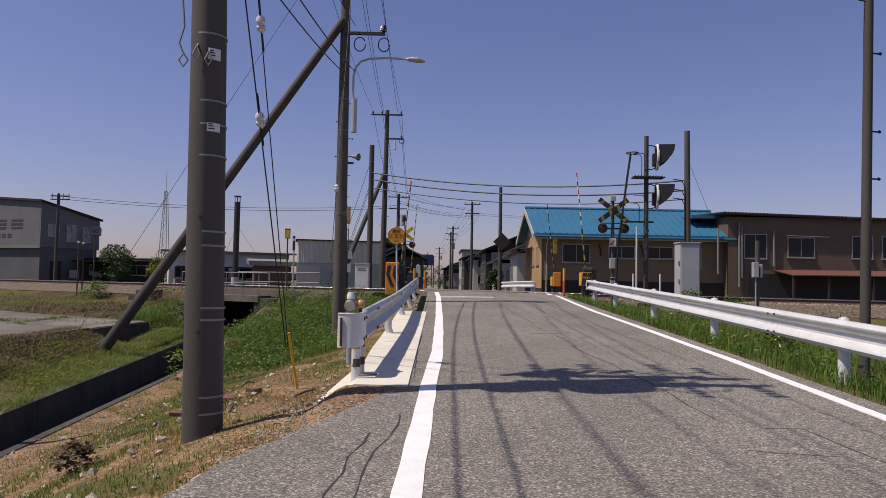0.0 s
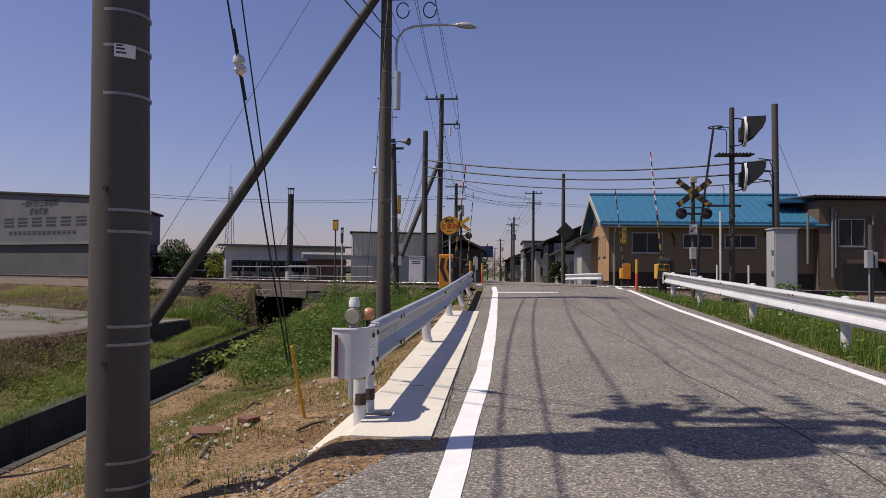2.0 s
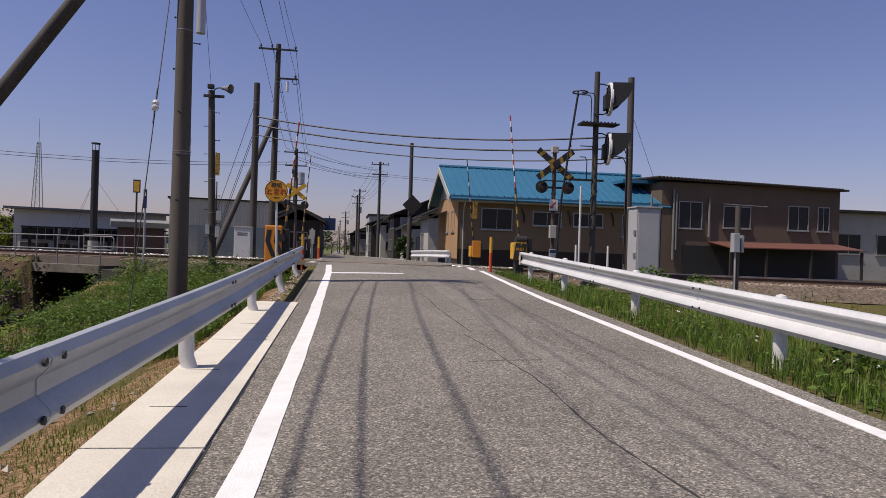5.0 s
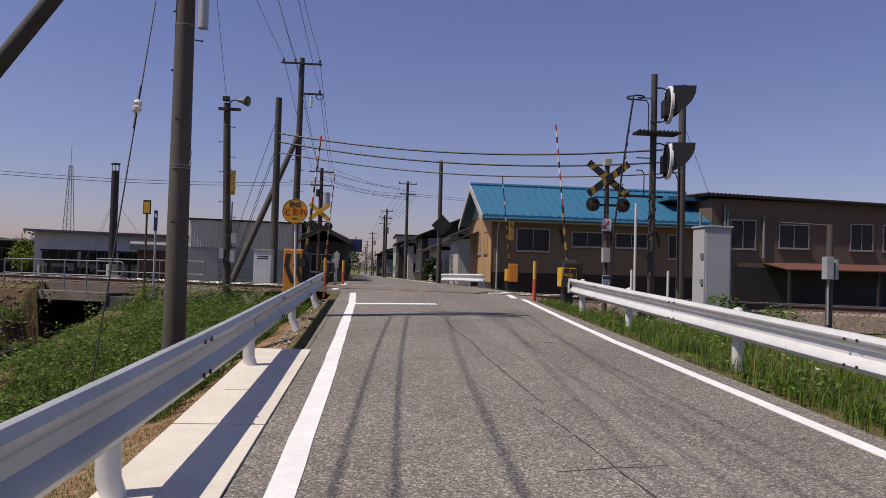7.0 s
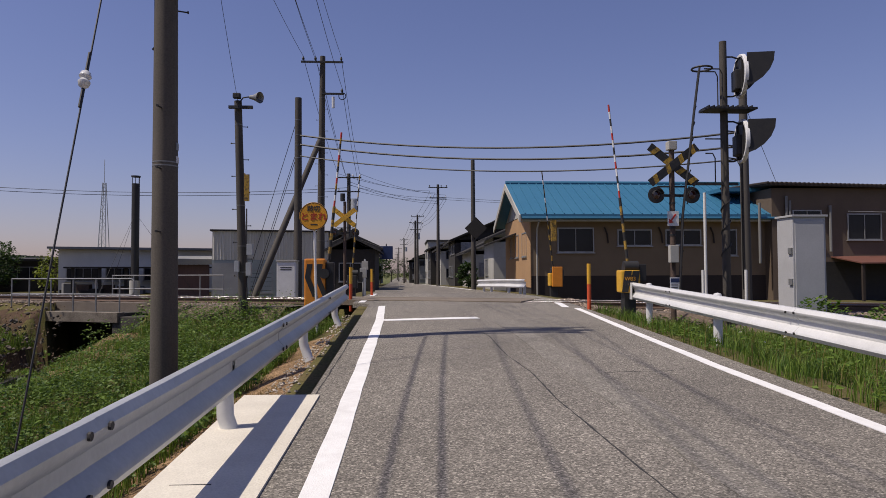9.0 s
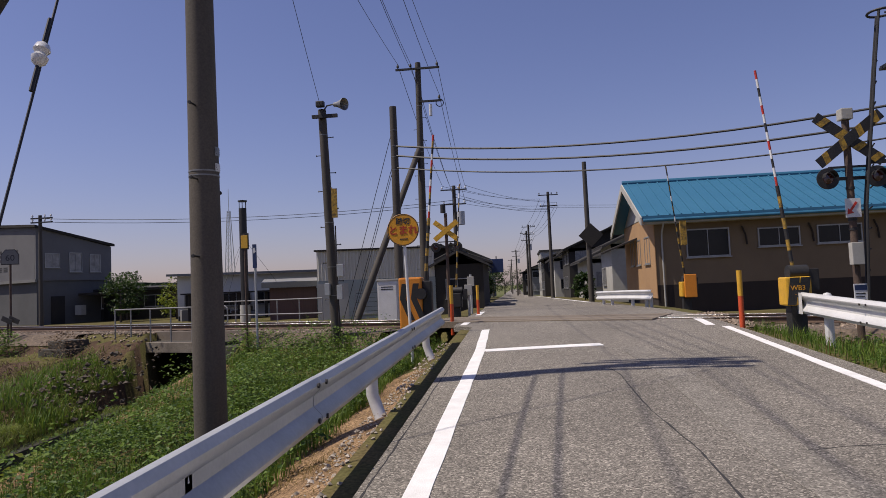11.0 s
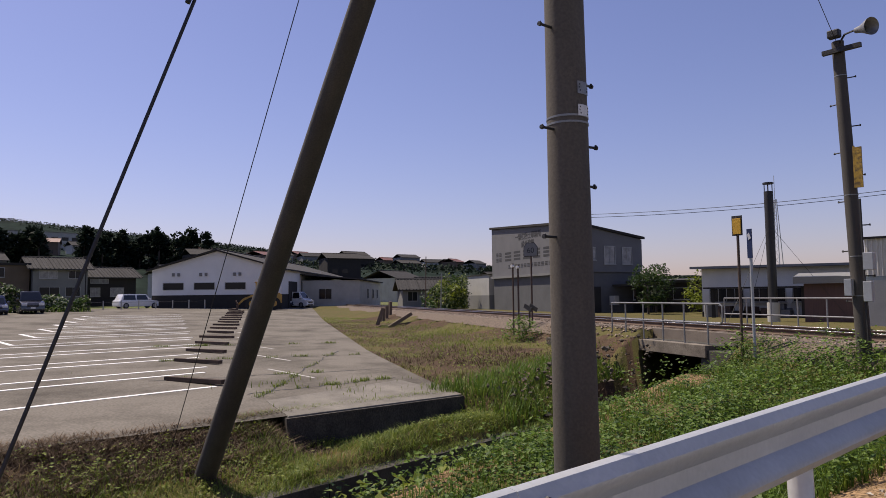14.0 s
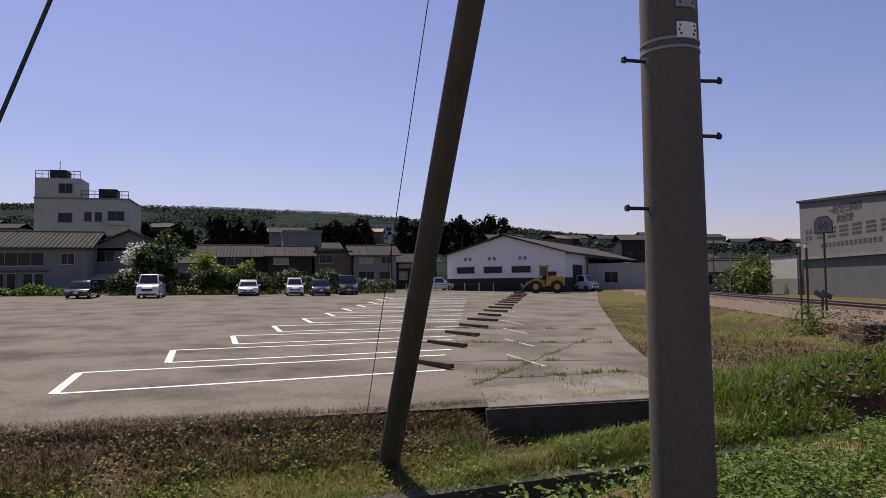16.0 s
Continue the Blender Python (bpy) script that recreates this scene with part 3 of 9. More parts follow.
for gy in gys:
    k = smoothstep(5.3, 6.5, gy)
    for gx in gxs:
        edge = smoothstep(-1.25, -0.8, gx)
        near_z, rise = float(min(ground_z(gx, gy), road_z(gy) - 0.07)) - 0.03, float(smoothstep(4.2, 6.0, gy))
        s.v.append((float(gx), float(gy), near_z * (1 - rise) + rise * float(max(ground_z(gx, gy) - 0.02, 0) * (1 - edge) + edge * (road_z(gy) + 0.004 - 0.03 * (1 - k) + 0.014 * noise.noise(Vector((gx * 9, gy * 9, 1)))))))
s.f += [(14 * j + i, 14 * j + i + 1, 14 * j + 15 + i, 14 * j + 14 + i) for j in range(11) for i in range(13)]
solid("gravel_fill", s, DIRT, "gravelly earth packed against the end of the concrete apron", "gravel", kind="structure", smooth=True)
for y in (8.1, 9.8, 10.9, 13.4):
    z = float(road_z(y))
    part("joint", Shape().box(apron_left(y) + 0.12, apron_left(y) + 0.34, y, y + 0.008, z + 0.012, z + 0.0205), CRACK, apron)

# ---- car park ----
lot = Shape()
for x0, x1 in zip(np.linspace(-10.35, -78, 28)[:-1], np.linspace(-10.35, -78, 28)[1:]):
    def north(x):
        return np.interp(x, [-78, -41, -20, -13, -10.3], [58, 38.8, 28.6, 25.6, 24.6])
    yy0, yy1 = np.linspace(-45, north(x0), 12), np.linspace(-45, north(x1), 12)
    for k in range(11):
        lot.add([(x, y, float(lot_z(x, y)) + 0.01) for x, y in ((x0, yy0[k]), (x0, yy0[k + 1]), (x1, yy1[k + 1]), (x1, yy1[k]))], [(0, 1, 2, 3)])
lot_ob = solid("car_park", lot, OLD_ASPHALT, "pale worn asphalt car park with weeds in its joints", "car park", kind="structure")


LOT_CRACKS = []
FADED_PAINT = surface("faded_paint", (0.5, 0.48, 0.44), (0.2, 0.185, 0.16), rough=0.9, scale=4, mix=0.8)


def lot_line(x0, y0, x1, y1, w=0.14, paint=ROAD_PAINT):
    s = Shape()
    d = Vector((x1 - x0, y1 - y0, 0))
    k = Vector((-d.y, d.x, 0)).normalized() * w / 2
    c = [Vector((x0, y0, 0)) - k, Vector((x1, y1, 0)) - k, Vector((x1, y1, 0)) + k, Vector((x0, y0, 0)) + k]
    top = [(p.x, p.y, float(lot_z(p.x, p.y)) + 0.018) for p in c]
    s.add(top + [(x, y, z - 0.012) for x, y, z in top], [(0, 1, 2, 3), (0, 4, 5, 1), (1, 5, 6, 2), (2, 6, 7, 3), (3, 7, 4, 0)])
    part("bay_line", s, paint, lot_ob)


for i in range(11):
    # each bay: two long lines and a cap; ends lie on two slanting rows
    x0, y0 = -13.5 - 4.06 * i, 13.05 + 1.5 * i - 0.03 * i * i * 0.3
    x1, y1 = x0 - 2.75, y0 - 0.2
    ex0, ey0 = -14.6 - 3.9 * i, 20.9 + 1.25 * i
    ex1, ey1 = ex0 - 2.7, ey0 + 0.75
    lot_line(x0, y0, ex0, ey0), lot_line(x1, y1, ex1, ey1), lot_line(x0, y0, x1, y1, 0.18)
for i in range(0, 6):
    lot_line(-14.6 - 4 * i, 23.4 + 1.4 * i, -17.0 - 4 * i, 23.3 + 1.4 * i, 0.09, FADED_PAINT)
for x0, y0, x1, y1 in ((-13.1, 20.9, -13.4, 25.2), (-16.4, 20.0, -15.2, 25.8), (-20.8, 21.6, -19.0, 27.6), (-26.0, 23.0, -23.6, 29.4), (-12.6, 21.0, -20.5, 27.6)):
    n_ = 14
    line = [(x0 + (x1 - x0) * i / n_ + rnd.uniform(-0.1, 0.1), y0 + (y1 - y0) * i / n_ + rnd.uniform(-0.1, 0.1)) for i in range(n_ + 1)]
    s = Shape()
    for (xa, ya), (xb, yb) in zip(line[:-1], line[1:]):
        d = Vector((xb - xa, yb - ya, 0)).normalized()
        k = Vector((-d.y, d.x, 0)) * rnd.uniform(0.012, 0.035)
        top = [(p.x, p.y, float(lot_z(p.x, p.y)) + 0.0145) for p in (Vector((xa, ya, 0)) - k, Vector((xb, yb, 0)) - k, Vector((xb, yb, 0)) + k, Vector((xa, ya, 0)) + k)]
        s.add(top, [(0, 1, 2, 3)])
    part("crack", s, CRACK, lot_ob, "dark weedy crack in the asphalt")
    LOT_CRACKS.append(line)
# raised slab at the car park's edge
s = Shape()
s.add([(-10.25, 20.5, -0.38), (-10.35, 24.55, -0.42), (-13.0, 24.9, -0.36), (-12.0, 20.9, -0.34), (-10.2, 20.45, -0.85), (-10.3, 24.6, -0.9), (-13.0, 24.9, -0.6), (-12.0, 20.9, -0.6)],
      [(0, 1, 2, 3), (0, 4, 5, 1), (1, 5, 6, 2), (2, 6, 7, 3), (3, 7, 4, 0), (4, 7, 6, 5)])
slab_ob = solid("concrete_slab", s, surface("stained_slab", (0.2, 0.182, 0.15), (0.1, 0.09, 0.074), rough=0.95, scale=1.4, fine=50, grain=0.2, bump=0.3), "stained concrete slab with a dark broken front edge", "slab", bevel=0.02)

# the front face gets its own concrete, much darker than the top
part("front_edge", Shape().add([(-10.18, 20.43, -0.41), (-10.28, 24.62, -0.45), (-10.24, 24.62, -0.95), (-10.13, 20.43, -0.92), (-10.3, 20.45, -0.41), (-10.4, 24.6, -0.45), (-10.4, 24.6, -0.95), (-10.3, 20.45, -0.92)], [(0, 1, 2, 3), (4, 7, 6, 5), (0, 4, 5, 1), (1, 5, 6, 2), (2, 6, 7, 3), (3, 7, 4, 0)]), surface("near_black_concrete", (0.07, 0.06, 0.048), (0.03, 0.026, 0.021), rough=1.0, scale=3, fine=30, grain=0.4, bump=0.5), slab_ob, "near-black broken front edge")

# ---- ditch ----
# the far wall faces away from the sun; its dark colour carries that shade
for name, edge, z0, z1, w, label in (("ditch_wall", ditch_far, -1.8, -0.98, 0.34, "mossy concrete ditch wall darkened with painted-in shade"), ("ditch_kerb", ditch_near, -1.8, -1.15, -0.15, "low concrete edge of the ditch")):
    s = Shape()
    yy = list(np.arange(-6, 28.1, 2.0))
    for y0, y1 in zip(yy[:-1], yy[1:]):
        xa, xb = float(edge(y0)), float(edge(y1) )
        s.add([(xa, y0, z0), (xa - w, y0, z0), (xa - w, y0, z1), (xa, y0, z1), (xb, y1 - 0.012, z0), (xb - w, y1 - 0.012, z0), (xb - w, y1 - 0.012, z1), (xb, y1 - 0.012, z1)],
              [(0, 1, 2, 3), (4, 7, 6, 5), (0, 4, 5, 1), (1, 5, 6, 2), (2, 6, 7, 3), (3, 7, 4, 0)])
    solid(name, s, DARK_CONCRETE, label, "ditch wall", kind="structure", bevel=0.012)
s = Shape()
yy = np.arange(-6, 28.1, 0.3)
for y in yy:
    x0 = float(ditch_near(y)) + 0.13
    for j, k in enumerate((0.0, 0.2, 0.42, 0.75, 0.95)):
        z = max(float(ground_z(x0 + k + 0.1, y)), -1.2) + 0.035 - (0.1 if j == 4 else 0) + 0.03 * noise.noise(Vector((x0 * 4 + k * 9, y * 2.5, 3)))
        s.v.append((x0 + k, float(y), -1.17 if j == 0 else z))
s.f += [(5 * i + j, 5 * i + j + 1, 5 * i + j + 6, 5 * i + j + 5) for i in range(len(yy) - 1) for j in range(4)]
solid("ditch_bank", s, DIRT, "bare earth banked up against the ditch edge", "earth bank", kind="structure", smooth=True)
s = Shape()
s.add([(float(ditch_far(y)) + k * (float(ditch_near(y) - ditch_far(y))), y, -1.68) for y in (-6, 10, 34) for k in (0, 1)], [(0, 1, 3, 2), (2, 3, 5, 4)])
solid("ditch_water", s, WATER, "thin dark water in the ditch", "water", kind="structure")


# ---- railway ----
rail_frame = Matrix(((-TRACK_COS, 0.395, 0, 0), (0.395, TRACK_COS, 0, TRACK_Y), (0, 0, -1, 0), (0, 0, 0, 1)))
track = thing("railway_track", Matrix.Identity(4), "single rusty railway track on brown ballast", "railway track", kind="structure")
for off in (-0.5335, 0.5335):
    s, h = Shape(), Shape()
    a, b = track_point(-70, off), track_point(160, off)
    d = (b - a).normalized()
    n_ = Vector((-d.y, d.x, 0))
    prof = [(-0.06, -0.15), (0.06, -0.15), (0.06, -0.135), (0.012, -0.11), (0.012, -0.045), (0.033, -0.03), (0.033, -0.006), (-0.033, -0.006), (-0.033, -0.03), (-0.012, -0.045), (-0.012, -0.11), (-0.06, -0.135)]
    s.add([tuple(p + n_ * o + Vector((0, 0, RAIL_Z + z))) for p in (a, b) for o, z in prof], [tuple([i, (i + 1) % 12, 12 + (i + 1) % 12, 12 + i]) for i in range(12)])
    r = part("rail", s, RAIL_STEEL, track)
    h.add([tuple(p + n_ * o + Vector((0, 0, RAIL_Z + z))) for p in (a, b) for o, z in ((-0.032, -0.006), (0.032, -0.006), (0.026, 0), (-0.026, 0))], [(0, 1, 5, 4), (1, 2, 6, 5), (2, 3, 7, 6), (3, 0, 4, 7)])
    part("rail_head", h, RAIL_TOP, r, "bright worn rail head")
tie = Shape().box(-0.1, 0.1, -1.0, 1.0, -0.14, 0.0)
tie_mesh = build("sleeper", tie, surface("old_sleeper", (0.11, 0.085, 0.065), (0.07, 0.055, 0.045), rough=0.95, random=0.3), bevel=0.01)
yaw = math.degrees(math.atan2(0.395, -TRACK_COS))
for i in range(-60, 150):
    p = track_point(i * 0.62, 0, RAIL_Z - 0.15)
    if -1.0 < p.x < 5.0:
        continue
    ob = new("sleeper", tie_mesh)
    ob.parent, ob.matrix_basis = track, pose(p.x, p.y, p.z, 0, 0, yaw)
# crossing deck between and beside the rails
deck = thing("crossing_deck", Matrix.Identity(4), "brown-stained timber and asphalt deck between the rails", "crossing deck", kind="structure")
DECK = surface("deck_boards", (0.2, 0.165, 0.125), (0.14, 0.115, 0.09), rough=0.95, scale=3, fine=40, grain=0.2, random=0.15)
for s0, s1 in ((-1.05, -0.85), (-0.83, -0.6), (-0.46, -0.24), (-0.22, -0.01), (0.01, 0.22), (0.24, 0.46), (0.6, 0.83), (0.85, 1.05)):
    s = Shape()
    c = [track_point(u, k) for u, k in ((-4.2, s0), (1.6, s0), (1.6, s1), (-4.2, s1))]
    s.add([(p.x, p.y, z) for z in (RAIL_Z - 0.14, RAIL_Z + 0.016) for p in c], [(0, 1, 2, 3), (4, 7, 6, 5), (0, 4, 5, 1), (1, 5, 6, 2), (2, 6, 7, 3), (3, 7, 4, 0)])
    part("plank", s, DECK, deck, bevel=0.006)


def stones(name, places, sizes, material, label, seed, parent=None):
    """Angular stones scattered at places, in one mesh."""
    r = np.random.RandomState(seed)
    n = len(places)
    base = np.array([(1, 0, 0), (-1, 0, 0), (0, 1, 0), (0, -1, 0), (0, 0, 1), (0, 0, -1)], float)
    faces = np.array([(0, 2, 4), (2, 1, 4), (1, 3, 4), (3, 0, 4), (2, 0, 5), (1, 2, 5), (3, 1, 5), (0, 3, 5)])
    v = base[None] * (sizes[:, None, None] * r.uniform(0.55, 1.25, (n, 6, 1)))
    ang = r.uniform(0, 6.28, n)
    tilt = r.uniform(-0.6, 0.6, n)
    c, s = np.cos(ang), np.sin(ang)
    x, y, z = v[..., 0], v[..., 1], v[..., 2] * 0.75
    z, x = z * np.cos(tilt)[:, None] - x * np.sin(tilt)[:, None], z * np.sin(tilt)[:, None] + x * np.cos(tilt)[:, None]
    v = np.stack([x * c[:, None] - y * s[:, None], x * s[:, None] + y * c[:, None], z], -1) + places[:, None, :]
    f = faces[None] + (np.arange(n) * 6)[:, None, None]
    return soup(name, v.reshape(-1, 3), f.reshape(-1, 3), material, label, "stones", parent)


r = np.random.RandomState(5)
u = np.concatenate([r.uniform(-28, -4.6, 15000), r.uniform(2.2, 62, 17000)])
sd = r.normal(0, 1.0, len(u)).clip(-2.3, 2.3) * 0.92
pp = np.array([track_point(a, b) for a, b in zip(u, sd)])
keep = ~((np.abs(np.abs(sd) - 0.5335) < 0.05))
pz = np.maximum(ground_z(pp[:, 0], pp[:, 1]), RAIL_Z - 0.22 - 0.5 * np.clip(np.abs(sd) - 1.75, 0, 3)) + 0.02
culv = (pp[:, 0] > ditch_far(pp[:, 1]) - 0.9) & (pp[:, 0] < ditch_near(pp[:, 1]) + 0.4)
pp[:, 2] = pz
stones("ballast", pp[keep & ~culv], r.uniform(0.035, 0.075, (keep & ~culv).sum()), BALLAST, "loose brown-grey ballast stones heaped along the track", 6)
bed = Shape()
for u0 in range(-80, 200, 2):
    for s0, s1, z0, z1 in ((-1.9, 1.9, RAIL_Z - 0.17, RAIL_Z - 0.17), (-2.4, -1.9, RAIL_Z - 0.5, RAIL_Z - 0.17), (1.9, 2.9, RAIL_Z - 0.17, RAIL_Z - 0.5)):
        mid = track_point(u0 + 1)
        if abs(u0 + 1 - 9.96) < 3.1:   # the bridge
            if s0 < -2.0:
                continue
            s0 = max(s0, -0.98)
        if -1.6 < mid.x < 5.6:
            continue
        c = [track_point(a, b) for a, b in ((u0, s0), (u0 + 2, s0), (u0 + 2, s1), (u0, s1))]
        bed.add([(c[0].x, c[0].y, z0), (c[1].x, c[1].y, z0), (c[2].x, c[2].y, z1), (c[3].x, c[3].y, z1)], [(0, 1, 2, 3)])
solid("ballast_bed", bed, surface("ballast_bed_stone", (0.16, 0.122, 0.09), (0.08, 0.06, 0.045), rough=1, scale=9, fine=18, grain=0.6, bump=0.8, bump_scale=14), "compacted brown ballast bed under the rails", "ballast", kind="structure")

# bridge over the ditch
bridge = thing("railway_bridge", Matrix.Identity(4), "small concrete railway bridge over the ditch, with steel handrail", "bridge")
g = Matrix.LocRotScale(Vector((-9.88, 31.22, 0)), Euler((0, 0, math.radians(180 - 22.5))), None)
part("girder", Shape().box(-2.25, 2.25, -0.12, 0.16, 0.12, 0.42, g), surface("weathered_beam", (0.2, 0.172, 0.135), (0.09, 0.075, 0.058), rough=0.95, scale=2.0, mix=0.8, fine=30, grain=0.25), bridge, "weathered concrete edge beam", bevel=0.012)
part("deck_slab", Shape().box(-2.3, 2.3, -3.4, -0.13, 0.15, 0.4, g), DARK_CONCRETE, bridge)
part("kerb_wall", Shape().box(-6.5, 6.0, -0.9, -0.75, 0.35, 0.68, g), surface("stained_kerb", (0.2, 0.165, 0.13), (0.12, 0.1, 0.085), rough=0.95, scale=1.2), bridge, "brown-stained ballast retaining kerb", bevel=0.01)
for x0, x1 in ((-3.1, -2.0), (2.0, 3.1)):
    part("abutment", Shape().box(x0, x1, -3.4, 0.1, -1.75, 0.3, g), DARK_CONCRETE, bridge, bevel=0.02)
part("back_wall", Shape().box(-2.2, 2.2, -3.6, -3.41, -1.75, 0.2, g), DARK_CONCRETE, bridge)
for x in (-2.15, -1.25, -0.35, 0.55, 1.45, 2.2):
    part("rail_post", Shape().cyl((x, -0.02, 0.42), (x, -0.02, 1.42), 0.022, n=8, m=g), GALVANISED, bridge)
for z in (0.95, 1.42):
    part("handrail", Shape().cyl((-2.6, -0.02, z), (2.2, -0.02, z), 0.022, n=8, m=g), GALVANISED, bridge)
part("rail_end", Shape().tube([(-2.6, -0.02, 1.42), (-2.68, -0.02, 1.36), (-2.68, -0.02, 1.0), (-2.6, -0.02, 0.95)], 0.022, m=g), GALVANISED, bridge)
far_rail = thing("bridge_handrail", Matrix.Identity(4), "far steel handrail of the railway bridge", "handrail")
for x in (-2.6, -1.6, -0.6, 0.4, 1.4, 2.4):
    part("rail_post", Shape().cyl((x, -4.3, 0.3), (x, -4.3, 1.5), 0.022, n=8, m=g), GALVANISED, far_rail)
for z in (1.0, 1.5):
    part("handrail", Shape().cyl((-2.6, -4.3, z), (2.4, -4.3, z), 0.022, n=8, m=g), GALVANISED, far_rail)


# ---- guardrails ----
def beam(name, points, material, parent, half=0.165, flip=1.0, label=""):
    """A two-ridged guardrail beam along points (x, y, z of its middle)."""
    prof = [(0.0, -1.0), (0.035, -0.97), (0.06, -0.72), (0.055, -0.55), (0.0, -0.2), (0.0, 0.2), (0.055, 0.55), (0.06, 0.72), (0.035, 0.97), (0.0, 1.0)]
    prof = prof + [(o - 0.006, k * 0.985) for o, k in prof[::-1]]
    n = len(prof)
    s = Shape()
    for i, p in enumerate(points):
        a, b = Vector(points[max(i - 1, 0)]), Vector(points[min(i + 1, len(points) - 1)])
        d = (b - a).normalized()
        out = Vector((d.y, -d.x, 0)).normalized() * flip
        s.v += [tuple(Vector(p) + out * o + Vector((0, 0, k * half))) for o, k in prof]
    for i in range(len(points) - 1):
        s.f += [tuple(q + i * n for q in (j, (j + 1) % n, n + (j + 1) % n, n + j)) for j in range(n)]
    s.f += [tuple(range(n - 1, -1, -1)), tuple(range((len(points) - 1) * n, len(points) * n))]
    return part(name, s, material, parent, label, smooth=True, world_space=True)


def bolts(parent, spots, out, r=0.014, name="bolt"):
    for p in spots:
        part(name, Shape().cyl(Vector(p), Vector(p) + Vector(out) * 0.012, r, n=8), BLACK_STEEL, parent, world_space=True)


def rail_mid(y):
    return float(road_z(y)) + float(np.interp(y, [6.5, 16, 25.7], [0.495, 0.45, 0.41]))


left_rail = thing("guardrail", pose(-0.7, 6.6, float(road_z(6.6))), "white steel guardrail with a grey two-ridged beam and rounded end plate", "guardrail")
lx = lambda y: float(np.interp(y, [7.0, 10.7, 13.0], [-0.815, -0.72, -0.685]))
for a, b in ((7.1, 8.35), (8.33, 12.35), (12.33, 16.35), (16.33, 20.35), (20.33, 24.1)):
    off = 0.004 if int(a) % 8 < 4 else 0.0
    beam("beam", [(lx(y) + off, y, rail_mid(y)) for y in np.linspace(a, b, 6)], GREY_STEEL, left_rail)
for b in (8.34, 12.34, 16.34, 20.34):
    bolts(left_rail, [(lx(b) + 0.06, b + dy, rail_mid(b) + dz) for dy in (-0.09, 0.09) for dz in (-0.115, 0.115)], (1, 0, 0), 0.018)
for y in (6.9, 10.98, 14.6, 18.4, 22.35):
    z = float(road_z(y))
    s = Shape()
    if y > 8:
        s.tube([(lx(y) - 0.06, y, z + 0.46), (lx(y) - 0.06, y, z + 0.3), (lx(y) - 0.055, y, z + 0.1), (lx(y) - 0.015, y, z - 0.02), (lx(y) + 0.025, y - 0.02, z - 0.12)], 0.06, 14)
        part("post", s, WHITE_STEEL, left_rail, "white tubular post bent at its foot", smooth=True, world_space=True)
        part("post_cap", Shape().lathe([(0.062, 0), (0.06, 0.03), (0.035, 0.055), (0.0, 0.06)], pose(lx(y) - 0.06, y, z + 0.46), 14), WHITE_STEEL, left_rail, smooth=True, world_space=True)
        part("bracket", Shape().box(lx(y) - 0.012, lx(y) + 0.0, y - 0.03, y + 0.03, z + 0.38, z + 0.5), WHITE_STEEL, left_rail, world_space=True)
# rounded end plate that wraps the beam's end
s = Shape()
arc = [(-0.748, 7.24), (-0.75, 6.95), (-0.754, 6.86), (-0.772, 6.79), (-0.805, 6.75), (-0.85, 6.735), (-0.92, 6.735), (-0.972, 6.745)]
z0 = 0.708
for i, (x, y) in enumerate(arc):
    k = 0.0 if i else 0.02
    s.v += [(x, y, z0 - 0.165 + k), (x, y, z0 + 0.165 - k), (x - 0.012, y + 0.012, z0 + 0.165 - k), (x - 0.012, y + 0.012, z0 - 0.165 + k)]
for i in range(len(arc) - 1):
    s.f += [tuple(q + 4 * i for q in (j, (j + 1) % 4, 4 + (j + 1) % 4, 4 + j)) for j in range(4)]
s.f += [(3, 2, 1, 0), tuple(4 * (len(arc) - 1) + j for j in range(4))]
plate = part("end_plate", s, WHITE_STEEL, left_rail, "white rounded end plate with small scratches", smooth=True, world_space=True)
part("top_lip", Shape().tube([(x - 0.006, y + 0.006, z0 + 0.168) for x, y in arc], 0.01, 6), WHITE_STEEL, plate, world_space=True)
part("reflective_strip", Shape().box(-0.956, -0.934, 6.722, 6.734, z0 - 0.15, z0 + 0.13), surface("dark_red_strip", (0.09, 0.02, 0.02), rough=0.5), plate, "dark red reflective strip", world_space=True)
for dy, dz in ((7.215, 0.11), (7.21, -0.09), (7.03, 0.105), (7.03, -0.095)):
    part("bolt", Shape().cyl((-0.752, dy, z0 + dz), (-0.738, dy, z0 + dz), 0.018, n=10), BLACK_STEEL, plate, world_space=True)
for dy, dz, w in ((6.98, 0.02, 0.05), (7.0, 0.035, 0.03), (7.03, 0.135, 0.025), (6.98, 0.13, 0.03)):
    part("scratch", Shape().box(-0.752, -0.7475, dy, dy + w, z0 + dz, z0 + dz + 0.005), BLACK_STEEL, plate, world_space=True)
zb = float(road_z(6.72))
for dx, dy in ((-0.815, 6.9), (-0.79, 7.1)):
    s = Shape().tube([(dx, dy, z0 + 0.1), (dx, dy, zb + 0.18), (dx + 0.01, dy, zb - 0.2)], 0.044, 14)
    part("post", s, WHITE_STEEL, left_rail, "white post with rust-stained chips", smooth=True, world_space=True)
    part("band", Shape().cyl((dx, dy, zb + 0.3), (dx, dy, zb + 0.37), 0.046, n=14), WORN_YELLOW, left_rail, world_space=True)
    part("rust_patch", Shape().cyl((dx + 0.004, dy - 0.006, zb + 0.12), (dx + 0.006, dy - 0.006, zb + 0.2), 0.044, n=9), RUST_STEEL, left_rail, world_space=True)
part("base_plate", Shape().box(-0.84, -0.6, 6.98, 7.14, zb + 0.0, zb + 0.03), BLACK_STEEL, left_rail, "black bolted base plate", bevel=0.006, world_space=True)
